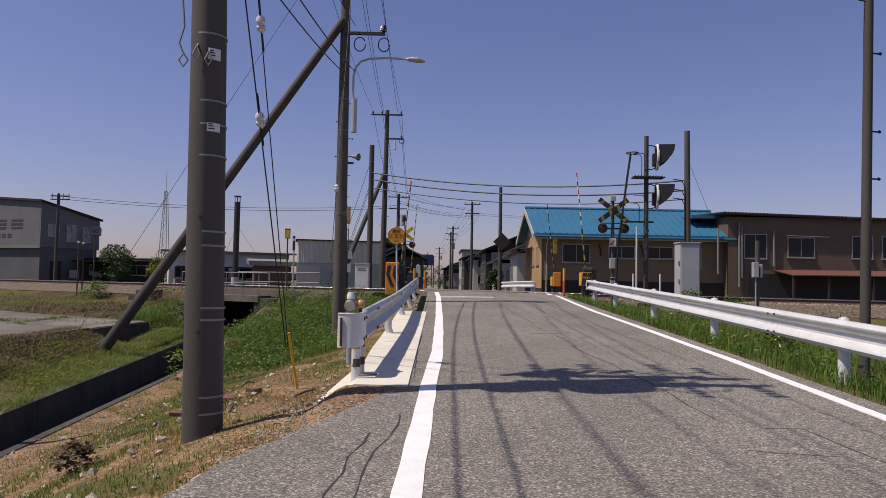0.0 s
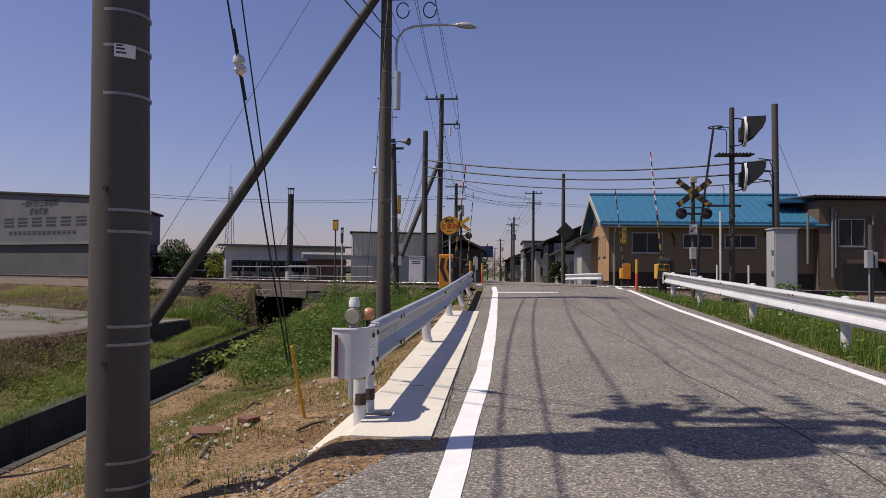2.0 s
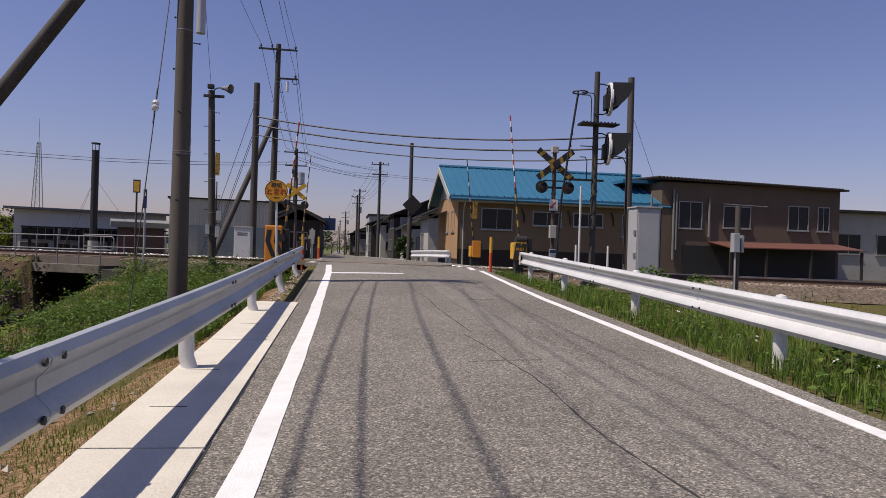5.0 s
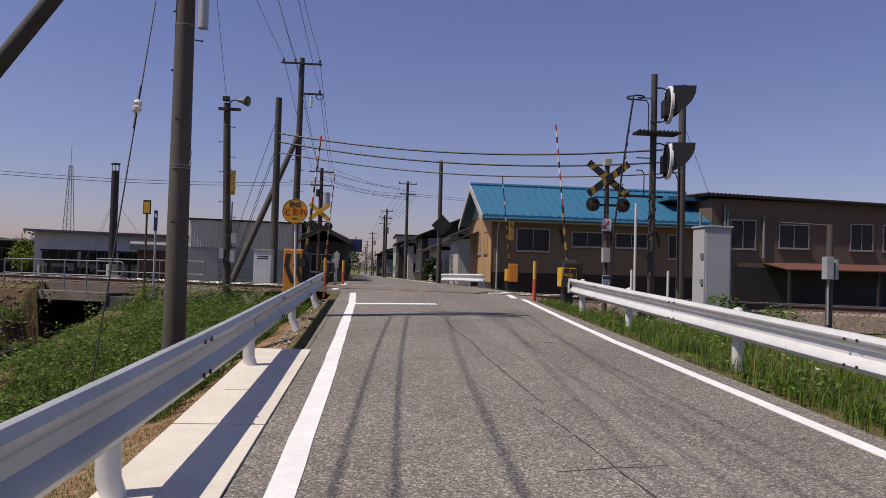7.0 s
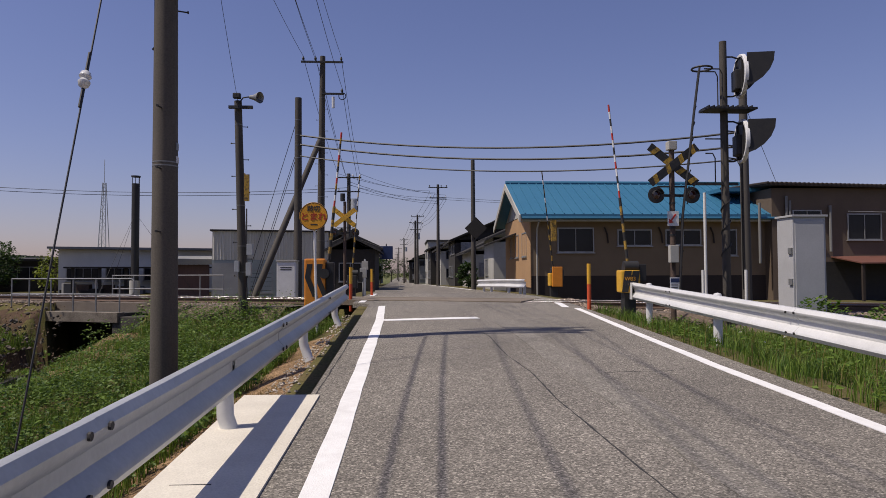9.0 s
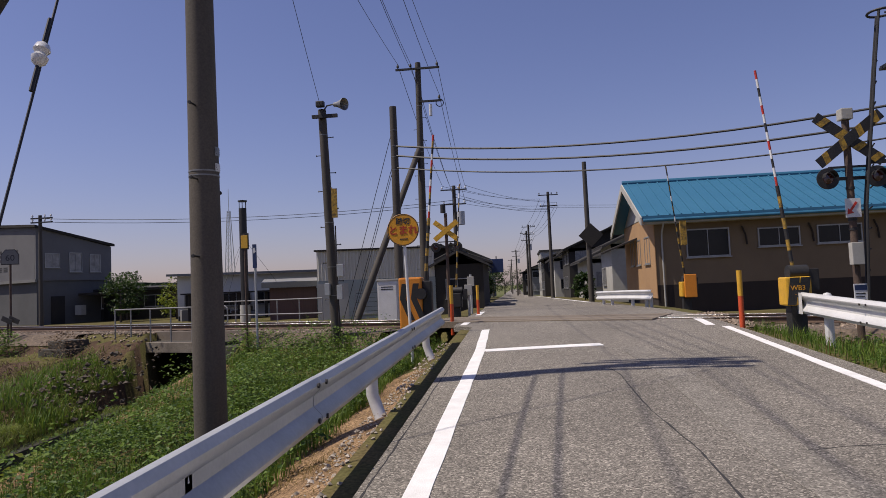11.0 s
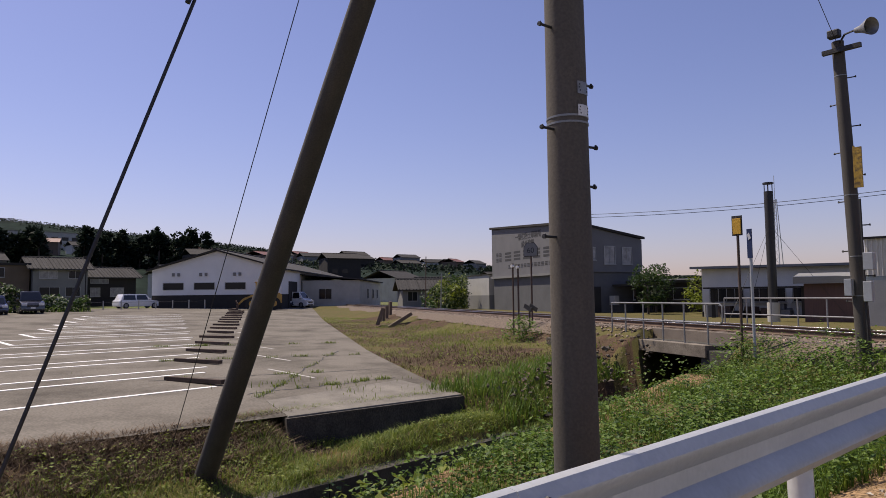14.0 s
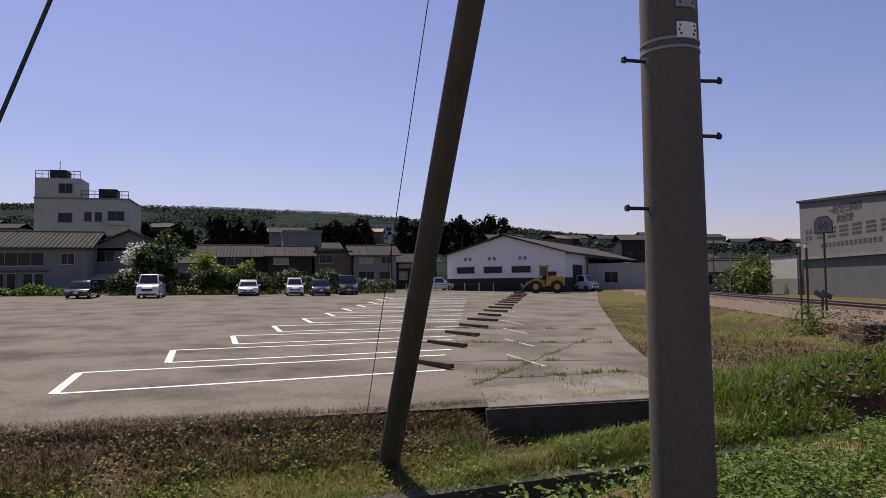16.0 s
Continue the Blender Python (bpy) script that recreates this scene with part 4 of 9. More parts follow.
for y in (7.02, 7.1, 7.17):
    part("reflective_chip", Shape().box(-0.775, -0.735, y, y + 0.045, z0 + 0.166, z0 + 0.182), PAPER, plate, "small white reflective chip", world_space=True)
# delineator post with round reflectors behind the end plate
delin = thing("delineator_post", pose(-0.9, 7.08, zb - 0.07), "grey delineator post with round amber and orange ball reflectors", "road reflector")
part("post", Shape().cyl((0, 0, 0.2), (0, 0, 0.86), 0.035, n=12), surface("grey_plastic_post", (0.3, 0.32, 0.34), rough=0.6), delin, smooth=True)
part("sleeve", Shape().cyl((0, 0, 0.68), (0, 0, 0.705), 0.042, n=12), WHITE_STEEL, delin)
part("cap", Shape().lathe([(0.041, 0), (0.041, 0.045), (0.034, 0.055), (0.034, 0.07), (0.0, 0.074)], pose(0, 0, 0.86), 14), WHITE_STEEL, delin, smooth=True)
disc = part("reflector", Shape().lathe([(0.055, -0.012), (0.058, 0), (0.05, 0.014), (0.0, 0.016)], pose(0.0, -0.05, 0.79, 90, 0, 0), 20), LENS_GREY, delin, "round pale amber reflector", smooth=True)
part("ring", Shape().lathe([(0.058, -0.014), (0.063, -0.006), (0.063, 0.004), (0.058, 0.008)], pose(0.0, -0.05, 0.79, 90, 0, 0), 20), GALVANISED, disc)
part("ball_reflector", Shape().lathe([(0.0, -0.05), (0.03, -0.042), (0.048, -0.02), (0.05, 0), (0.046, 0.022), (0.03, 0.04), (0.0, 0.047)], pose(0.1, 0.03, 0.81), 16), LENS_ORANGE, delin, "faded orange ball reflector", smooth=True)
part("ball_stem", Shape().cyl((0.1, 0.03, 0.6), (0.1, 0.03, 0.77), 0.018, n=8), BLACK_STEEL, delin)

right_rail = thing("guardrail", Matrix.Identity(4), "long white steel guardrail along the grassy verge", "guardrail")
rx = lambda y: float(right_edge(y)) + 0.52 + 0.012 * (y - 8)
ends = [-3.0, 1.0, 5.0, 9.0, 13.0, 17.0, 21.0, 23.3]
for a, b in zip(ends[:-1], ends[1:]):
    beam("beam", [(rx(y) - (0.004 if a % 8 < 4 else 0), y, float(road_z(y)) + 0.46) for y in np.linspace(a, b + 0.05, 5)], WHITE_STEEL, right_rail, flip=-1.0, half=0.17)
    for dy in (-0.1, 0.06):
        for dz in (-0.115, 0.115):
            part("bolt", Shape().cyl((rx(a) - 0.062, a + 0.1 + dy, road_z(a) + 0.46 + dz), (rx(a) - 0.074, a + 0.1 + dy, road_z(a) + 0.46 + dz), 0.014, n=7), BLACK_STEEL, right_rail)
for y in (-1, 3, 7.6, 11.6, 15.4, 19.4, 22.6):
    z = float(road_z(y))
    part("post", Shape().cyl((rx(y) + 0.09, y, z - 0.45), (rx(y) + 0.09, y, z + 0.6), 0.065, n=14), WHITE_STEEL, right_rail, smooth=True)
    part("post_cap", Shape().lathe([(0.067, 0), (0.05, 0.04), (0.0, 0.055)], pose(rx(y) + 0.09, y, z + 0.6), 14), WHITE_STEEL, right_rail, smooth=True)
    part("bracket", Shape().box(rx(y) + 0.0, rx(y) + 0.05, y - 0.035, y + 0.035, z + 0.38, z + 0.54), WHITE_STEEL, right_rail)
s = Shape()
arc = [(-0.065, 0.0), (-0.068, 0.22), (-0.05, 0.3), (0.0, 0.35), (0.07, 0.36)]
for x, y in arc:
    s.v += [(rx(23.2) + x, 23.2 + y, float(road_z(23.2)) + 0.46 + k) for k in (-0.17, 0.17)]
for i in range(len(arc) - 1):
    s.f.append((2 * i, 2 * i + 2, 2 * i + 3, 2 * i + 1))
part("end_plate", s, WHITE_STEEL, right_rail, smooth=True)

far_guard = thing("guardrail", pose(0, 0, 0), "short white guardrail by the far corner of the crossing", "guardrail")
beam("beam", [(5.05, 34.6, 1.14), (4.6, 37.0, 1.12), (3.95, 40.5, 1.06)], WHITE_STEEL, far_guard, flip=-1.0, half=0.17)
for x, y in ((5.06, 35.2), (4.98, 35.6), (4.72, 36.8), (4.3, 39), (4.1, 40)):
    part("post", Shape().cyl((x + 0.05, y, 0.55), (x + 0.05, y, 1.2), 0.06, n=12), WHITE_STEEL, far_guard, smooth=True)


# ---- poles and wires ----
def utility_pole(base, top, r0, r1, label, material=POLE_CONCRETE, bands=(), bolts_at=(), name="utility_pole", category="utility pole"):
    base, top = Vector(base), Vector(top)
    ob = thing(name, Matrix.Translation(base), label, category)
    part("shaft", Shape().cyl((0, 0, -0.4), top - base, r0, r1, n=28), material, ob, smooth=True)
    h = top.z - base.z

    def at(z, a=0.0, r=1.0):
        k = (z - base.z) / h
        c = base + (top - base) * k
        rad = (r0 + (r1 - r0) * k) * r
        return c + Vector((math.cos(a), math.sin(a), 0)) * rad, rad
    for z in bands:
        c, rad = at(z)
        c = c - Vector((rad, 0, 0))
        part("band", Shape().cyl(c - base + Vector((0, 0, -0.008)), c - base + Vector((0, 0, 0.008)), rad + 0.003, n=28), GALVANISED, ob, smooth=True)
    for z, a in bolts_at:
        c, rad = at(z, a)
        d = Vector((math.cos(a), math.sin(a), 0))
        part("step_bolt", Shape().tube([c - base - d * 0.02, c - base + d * 0.12, c - base + d * 0.13 + Vector((0, 0, 0.02))], 0.011, 8), BLACK_STEEL, ob)
        part("step_bolt_head", Shape().cyl(c - base + d * 0.12, c - base + d * 0.14, 0.018, n=8), BLACK_STEEL, ob)
    return ob, at


def cross_arm(ob, at, z, x0, x1, y=0.0, insulators=(), up=True):
    c, rad = at(z)
    base = base_of(ob).translation
    c = c - Vector((rad, 0, 0)) - base
    arm = part("cross_arm", Shape().box(c.x + x0, c.x + x1, c.y - rad - 0.08 + y, c.y - rad + y, c.z - 0.04, c.z + 0.04), BLACK_STEEL, ob, "dark steel cross arm")
    for x in insulators:
        s = Shape().lathe([(0.018, 0), (0.018, 0.05), (0.06, 0.06), (0.045, 0.09), (0.065, 0.1), (0.045, 0.15), (0.03, 0.19), (0.0, 0.2)], pose(c.x + x, c.y - rad - 0.04 + y, c.z + (0.04 if up else -0.24)), 10)
        part("insulator", s, BLACK_STEEL if z > 9 else PORCELAIN, ob, "pin insulator", smooth=True)


def sag_line(a, b, sag, n=14):
    a, b = Vector(a), Vector(b)
    return [a + (b - a) * (i / n) - Vector((0, 0, 4 * sag * (i / n) * (1 - i / n))) for i in range(n + 1)]


def wire(a, b, sag=0.3, r=0.008, label="black overhead cable between poles", name="overhead_cable", n=14, group="overhead cables"):
    solid(name, Shape().tube(sag_line(a, b, sag, n), r, 5), CABLE, label, "cable", group=group)


# the pole by the dirt verge
P1, P1T = (-2.0, 5.94, -0.2), (-2.11, 5.8, 8.2)
p1, at1 = utility_pole(P1, P1T, 0.172, 0.118, "grey concrete utility pole with steel bands on the dirt verge", bands=(0.06, 0.2, 0.85, 0.95, 1.48, 1.6, 2.25, 2.52, 2.72, 3.3),
                       bolts_at=())
for z, w, h in ((2.49, 0.1, 0.075), (3.12, 0.055, 0.1)):
    c, rad = at1(z)
    c = c - Vector((rad, 0, 0)) - Vector(P1)
    lab = Shape()
    for i in range(5):
        a0, a1 = math.radians(-75 + 8 * i), math.radians(-75 + 8 * (i + 1))
        lab.add([(c.x + math.cos(a) * (rad + 0.006), c.y + math.sin(a) * (rad + 0.006), c.z + k) for k in (-h / 2, h / 2) for a in (a0, a1)], [(0, 1, 3, 2)])
    tag_ = part("label", lab, PAPER, p1, "small white label plate")
    for i, k in enumerate((-0.018, 0.004, 0.022)):
        a = math.radians(-62)
        part("print_bar", Shape().add([(c.x + math.cos(a0) * (rad + 0.009), c.y + math.sin(a0) * (rad + 0.009), c.z + k + dz) for dz in (0, 0.01) for a0 in (a - 0.16, a + 0.16 - 0.05 * i)], [(0, 1, 3, 2)]), INK, tag_)
for z, a in ((3.2, -1.9), (3.16, -1.2)):
    c, rad = at1(z, a)
    c = c - Vector(P1)
    part("hook", Shape().tube([c, c + Vector((0, -0.03, -0.03)), c + Vector((0.03, -0.035, -0.1)), c + Vector((0.0, -0.035, -0.15)), c + Vector((-0.03, -0.035, -0.1)), c + Vector((0, -0.03, -0.03))], 0.008, 6), GALVANISED, p1, "hanging galvanised hook")
part("chain", Shape().tube([Vector((-0.28, -0.1, 3.9)), Vector((-0.26, -0.08, 3.6)), Vector((-0.3, -0.08, 3.45)), Vector((-0.26, -0.08, 3.35))], 0.009, 6), GALVANISED, p1)
part("shackle", Shape().tube([Vector((-0.26, -0.08, 3.36)), Vector((-0.3, -0.08, 3.3)), Vector((-0.26, -0.08, 3.24)), Vector((-0.22, -0.08, 3.3)), Vector((-0.26, -0.08, 3.36))], 0.008, 6), GALVANISED, p1)
for z in (0.75, 1.72, 3.95, 5.1):
    c, rad = at1(z, -1.55)
    c = c - Vector(P1)
    part("bolt_hole", Shape().cyl(c, c + Vector((0, -0.012, 0)), 0.016, n=8), BLACK_STEEL, p1)
for z, a, b, y, ins in ((7.9, -1.2, 1.15, 0.0, (-1.1, -0.5, 0.3, 1.05)), (7.85, -1.2, 1.15, 0.4, ()), (7.35, -0.95, 1.3, 0.0, (-0.85, 0.5, 1.2)), (7.3, -0.95, 1.3, 0.4, ()),
                        (6.75, -1.15, 0.95, 0.0, (-1.05, -0.45, 0.85)), (5.6, -0.6, 0.5, 0.0, (-0.5, 0.4))):
    cross_arm(p1, at1, z, a, b, y=y, insulators=ins)
for x, y, r0, h in ((-0.5, -0.36, 0.25, 0.72), (0.34, -0.36, 0.27, 0.78), (-0.06, 0.4, 0.2, 0.6)):
    drum = part("transformer", Shape().lathe([(0.0, 0), (r0 - 0.01, 0.0), (r0, 0.03), (r0, h - 0.08), (r0 - 0.03, h - 0.02), (0.1, h), (0.0, h)], pose(x - 0.1, y, 6.2), 20), GREY_STEEL, p1, "grey pole-mounted transformer drum", smooth=True)
    part("hanger", Shape().box(min(x - 0.1, -0.1), max(x - 0.1, -0.1) + 0.06, min(y, -0.1), max(y, 0.05) - 0.05, 6.5, 6.58), BLACK_STEEL, drum)
    for k in (-0.12, 0.12):
        part("bushing", Shape().cyl((x - 0.1 + k, y, 6.2 + h - 0.03), (x - 0.1 + k, y + k, 6.5 + h), 0.05, n=8), PORCELAIN, drum)
r_ = random.Random(6)
for i in range(12):
    x = -1.1 + 0.2 * i
    side = 1 if i % 2 else -1
    part("jumper_cable", Shape().tube([(x, side * 0.1, 7.9), (x * 0.9, side * (0.3 + r_.random() * 0.3), 7.5), (x * 0.8, side * (0.3 + r_.random() * 0.5), 7.0), (x * 0.6, side * 0.3, 6.7)], 0.016, 6), CABLE, p1)
for x, y, z, r0 in ((-1.15, -0.8, 8.1, 0.05), (-0.5, 0.95, 8.1, 0.07), (0.3, 1.1, 8.1, 0.06), (1.05, 0.9, 7.6, 0.06), (-0.8, 1.0, 7.55, 0.06), (0.5, -0.95, 7.55, 0.06), (1.2, -0.7, 7.55, 0.07)):
    d = -1 if y < 0 else 1
    for k in range(4):
        part("strain_insulator", Shape().cyl((x, y * 0.45 + d * 0.13 * k, z - 0.06), (x, y * 0.45 + d * (0.13 * k + 0.08), z - 0.06), r0 * (1.2 if k % 2 else 0.9), n=8), PORCELAIN, p1)
for x, y in ((-0.85, 0.25), (-0.3, 0.55), (0.35, 0.5), (0.8, -0.25), (1.0, 0.25)):
    part("cut_out", Shape().cyl((x, y, 6.85), (x * 1.04, y * 1.2, 7.22), 0.065, n=8), PORCELAIN, p1)
    part("cut_out_arm", Shape().tube([(x, y, 7.1), (x, y * 0.3, 7.2), (x, 0, 7.34)], 0.02, 5), BLACK_STEEL, p1)

# the short service pole on the far side of the ditch
p7, at7 = utility_pole((-7.08, 9.3, -0.9), (-7.03, 9.3, 3.55), 0.075, 0.06, "short dark service pole beyond the ditch with one bracket", POLE_DARK, name="service_pole")
part("bracket", Shape().box(0.02, 0.27, -0.04, 0.0, 4.1, 4.14), BLACK_STEEL, p7, "dark steel bracket")
part("cable_tail", Shape().tube([(0.08, -0.06, 4.5), (0.12, -0.07, 4.25), (0.2, -0.06, 4.05), (0.1, -0.06, 4.02)], 0.008, 5), CABLE, p7)
wire((-6.98, 9.28, 3.52), (-2.2, 5.85, 6.9), 0.12, 0.011, "black service cable up to the verge pole")

# the braced pole by the guardrail
P2, P2T = (-2.71, 19.11, 0.0), (-2.73, 19.06, 11.0)
p2, at2 = utility_pole(P2, P2T, 0.182, 0.12, "tall grey concrete utility pole braced by a raking strut", WARM_POLE, bands=(3.03, 3.08, 5.4, 6.3, 7.4, 8.5),
                       bolts_at=((2.13, -1.6), (2.56, 1.5), (2.98, -1.6), (2.88, 1.4), (3.4, 1.5), (3.8, -1.6), (4.2, 1.5), (4.7, 2.5), (5.2, 0.4), (5.7, 2.5), (6.2, 0.4)))
for z, w, h in ((3.12, 0.12, 0.09), (3.3, 0.09, 0.1)):
    c, rad = at2(z)
    c = c - Vector((rad, 0, 0)) - Vector(P2)
    lab = Shape()
    for i in range(5):
        a0, a1 = math.radians(-20 + 9 * i), math.radians(-20 + 9 * (i + 1))
        lab.add([(c.x + math.cos(a) * (rad + 0.006), c.y + math.sin(a) * (rad + 0.006), c.z + k) for k in (-h / 2, h / 2) for a in (a0, a1)], [(0, 1, 3, 2)])
    tag_ = part("label", lab, PAPER if z < 3.2 else GALVANISED, p2, "small white label plate")
    for k, w in ((-0.03, 0.28), (-0.006, 0.33), (0.018, 0.3)):
        part("print_bar", Shape().add([(c.x + math.cos(a0) * (rad + 0.009), c.y + math.sin(a0) * (rad + 0.009), c.z + k + dz) for dz in (0, 0.013) for a0 in (0.04 - w, 0.04 + w)], [(0, 1, 3, 2)]), INK, tag_)
cross_arm(p2, at2, 8.15, 0.05, 1.15, insulators=(1.05,))
cross_arm(p2, at2, 10.2, -0.9, 0.9, insulators=(-0.8, 0.25, 0.8))
cross_arm(p2, at2, 9.4, -0.3, 1.1, insulators=(0.5, 1.0))
cross_arm(p2, at2, 10.2, -0.9, 0.9, y=0.4)
cross_arm(p2, at2, 9.4, -0.7, 1.1, y=0.36)
cross_arm(p2, at2, 10.7, -0.6, 0.6, insulators=(-0.5, 0.5))
for x, z in ((0.42, 7.86), (1.1, 7.86)):
    part("cable_loop", Shape().tube([(x + 0.16 * math.cos(a), -0.15, z + 0.2 * math.sin(a)) for a in np.linspace(0.5, 6.3, 14)], 0.016, 5), CABLE, p2)
part("equipment_box", Shape().cyl((0.3, -0.12, 5.35), (0.3, -0.12, 6.3), 0.085, n=14), GREY_STEEL, p2, "slim grey lamp control box", smooth=True)
arm = part("lamp_arm", Shape().tube([(0.26, -0.1, 6.2), (0.26, -0.1, 6.95), (0.31, -0.1, 7.2), (0.45, -0.1, 7.38), (0.7, -0.1, 7.47), (1.2, -0.1, 7.5), (1.85, -0.1, 7.48)], 0.03, 10), GREY_STEEL, p2, "curved street lamp arm", smooth=True)
part("lamp_head", Shape().tube([(1.75, -0.1, 7.48), (1.85, -0.1, 7.48), (2.1, -0.1, 7.46), (2.28, -0.1, 7.42)], [0.035, 0.07, 0.085, 0.03], 12), GREY_STEEL, arm, "grey cobra-head street lamp", smooth=True)
part("insulator", Shape().lathe([(0.02, 0), (0.06, 0.03), (0.04, 0.08), (0.06, 0.12), (0.04, 0.2), (0, 0.22)], pose(1.1, -0.2, 8.2), 10), BLACK_STEEL, p2, smooth=True)
strut = thing("pole_strut", Matrix.Translation((-8.81, 18.56, -0.6)), "dark raking concrete strut bracing the utility pole, set in the verge", "pole strut")
b = Vector((-2.75, 18.93, 8.54)) - Vector((-8.81, 18.56, -0.6))
a = b * -0.12
part("shaft", Shape().cyl(a, b, 0.155, 0.115, n=24), POLE_DARK, strut, smooth=True)
for k in (0.18, 0.42):
    c = a + (b - a) * k
    part("joint_ring", Shape().cyl(c, c + (b - a) * 0.004, 0.15 - 0.04 * k, n=24), POLE_CONCRETE, strut)


def guy(a, b, balls, label, r=0.009):
    a, b = Vector(a), Vector(b)
    ob = thing("guy_wire", Matrix.Translation(b), label, "guy wire")
    part("strand", Shape().cyl(a - b, (0, 0, -0.1), r, n=6), CABLE, ob)
    for k in balls:
        c = (a - b) * k
        d = (a - b).normalized()
        q = d.to_track_quat("Z", "Y").to_matrix().to_4x4()
        part("insulator", Shape().lathe([(0.01, -0.1), (0.045, -0.07), (0.055, -0.03), (0.035, 0.0), (0.055, 0.03), (0.045, 0.07), (0.01, 0.1)], Matrix.Translation(c) @ q, 14), PORCELAIN, ob, "white porcelain guy insulator", smooth=True)
        part("binding", Shape().cyl(c + d * 0.1, c + d * 0.3, 0.014, n=6), CABLE, ob)
        part("binding", Shape().cyl(c - d * 0.3, c - d * 0.1, 0.014, n=6), CABLE, ob)


guy((-2.46, 18.75, 11.0), (-2.4, 14.93, 0.1), (0.3,), "black guy wire of the braced pole with a white insulator")
guy((-2.34, 5.75, 7.9), (-1.95, 8.9, 0.42), (0.35,), "black guy wire of the verge pole with porcelain insulators")
guy((-2.09, 5.9, 7.6), (-1.92, 8.89, 0.42), (0.5,), "second black guy wire of the verge pole with porcelain insulators", 0.007)
wire((-9.7, 18.3, -0.6), (-3.12, 18.9, 10.67), 0.0, 0.006, "thin stay wire beside the raking strut", "stay_wire")

# the pole with the loudspeaker by the track
P3 = (-3.74, 28.25, 0.3)
p3, at3 = utility_pole(P3, (-3.95, 28.3, 6.25), 0.125, 0.1, "dark leaning pole with a loudspeaker and yellow board", POLE_DARK,
                       bands=(1.6, 2.3, 3.4, 5.6), bolts_at=tuple((1.5 + 0.45 * i, 0.2 if i % 2 else 2.9) for i in range(10)), name="signal_pole", category="pole")
cross_arm(p3, at3, 6.05, -0.22, 0.42)
part("speaker_horn", Shape().lathe([(0.05, -0.12), (0.07, 0), (0.1, 0.08), (0.15, 0.2), (0.155, 0.22), (0.14, 0.2), (0.06, 0.05)], pose(0.24, -0.1, 6.02, 0, 98, -28), 18), GALVANISED, p3, "grey horn loudspeaker", smooth=True)
part("floodlight", Shape().box(-0.3, -0.1, -0.2, -0.04, 5.98, 6.12), BLACK_STEEL, p3, "small dark floodlight", bevel=0.02)
part("speaker_bracket", Shape().tube([(-0.2, 0, 5.85), (-0.05, -0.05, 6.02), (0.2, -0.08, 6.05)], 0.02, 6), BLACK_STEEL, p3)
part("yellow_board", Shape().box(0.01, 0.04, -0.16, -0.13, 3.2, 3.95), WORN_YELLOW, p3, "narrow yellow marker board", bevel=0.004)
part("yellow_face", Shape().box(0.04, 0.15, -0.165, -0.13, 3.2, 3.92), WORN_YELLOW, p3)
for x, z, w, h in ((0.18, 1.75, 0.16, 0.3), (-0.16, 1.3, 0.12, 0.3), (0.15, 1.2, 0.14, 0.35)):
    part("junction_box", Shape().box(x - w / 2, x + w / 2, -0.22, -0.08, z, z + h), GREY_STEEL, p3, bevel=0.01)
part("conduit", Shape().tube([(0.1, -0.14, 0.2), (0.09, -0.14, 1.2), (0.08, -0.14, 3.0)], 0.02, 6), BLACK_STEEL, p3)

# poles beyond the track
p5, at5 = utility_pole((-3.6, 36.65, 0.3), (-3.6, 36.65, 8.5), 0.17, 0.13, "plain dark concrete pole beyond the track", POLE_DARK, bands=(6.1, 6.6, 7.0, 7.6))
p4, at4 = utility_pole((-3.2, 40.5, 0.3), (-3.1, 40.5, 11.4), 0.19, 0.12, "tall utility pole with cross arms beyond the track", POLE_DARK, bands=(3, 5, 7.5, 9.5), bolts_at=tuple((2.5 + 0.5 * i, 0.2 if i % 2 else 2.9) for i in range(14)))
cross_arm(p4, at4, 11.1, -0.95, 0.95, insulators=(-0.85, -0.3, 0.85))
cross_arm(p4, at4, 9.65, 0.0, 1.0, insulators=(0.9,))
part("cable_loop", Shape().tube([(1.0 + 0.16 * math.cos(a), -0.15, 9.25 + 0.16 * math.sin(a)) for a in np.linspace(0, 6.28, 12)], 0.02, 5), CABLE, p4)
part("lamp", Shape().cyl((0.6, -0.2, 8.7), (0.6, -0.2, 9.2), 0.07, n=10), PORCELAIN, p4)
solid("pole_strut", Shape().cyl((-5.75, 37.9, 0.1), (-3.15, 40.45, 7.7), 0.15, 0.12, n=16), POLE_DARK, "dark raking strut of the far utility pole", "pole strut", smooth=True)
wire((-3.65, 36.6, 7.6), (-6.1, 37.6, 0.3), 0.0, 0.012, "black stay wire of the dark pole", "stay_wire")
wire((-3.65, 36.6, 6.2), (-5.7, 37.5, 0.3), 0.05, 0.012, "black stay wire of the dark pole", "stay_wire")
wire((-3.65, 36.6, 6.4), (-5.75, 37.4, 0.3), 0.02, 0.012, "black stay wire of the dark pole", "stay_wire")
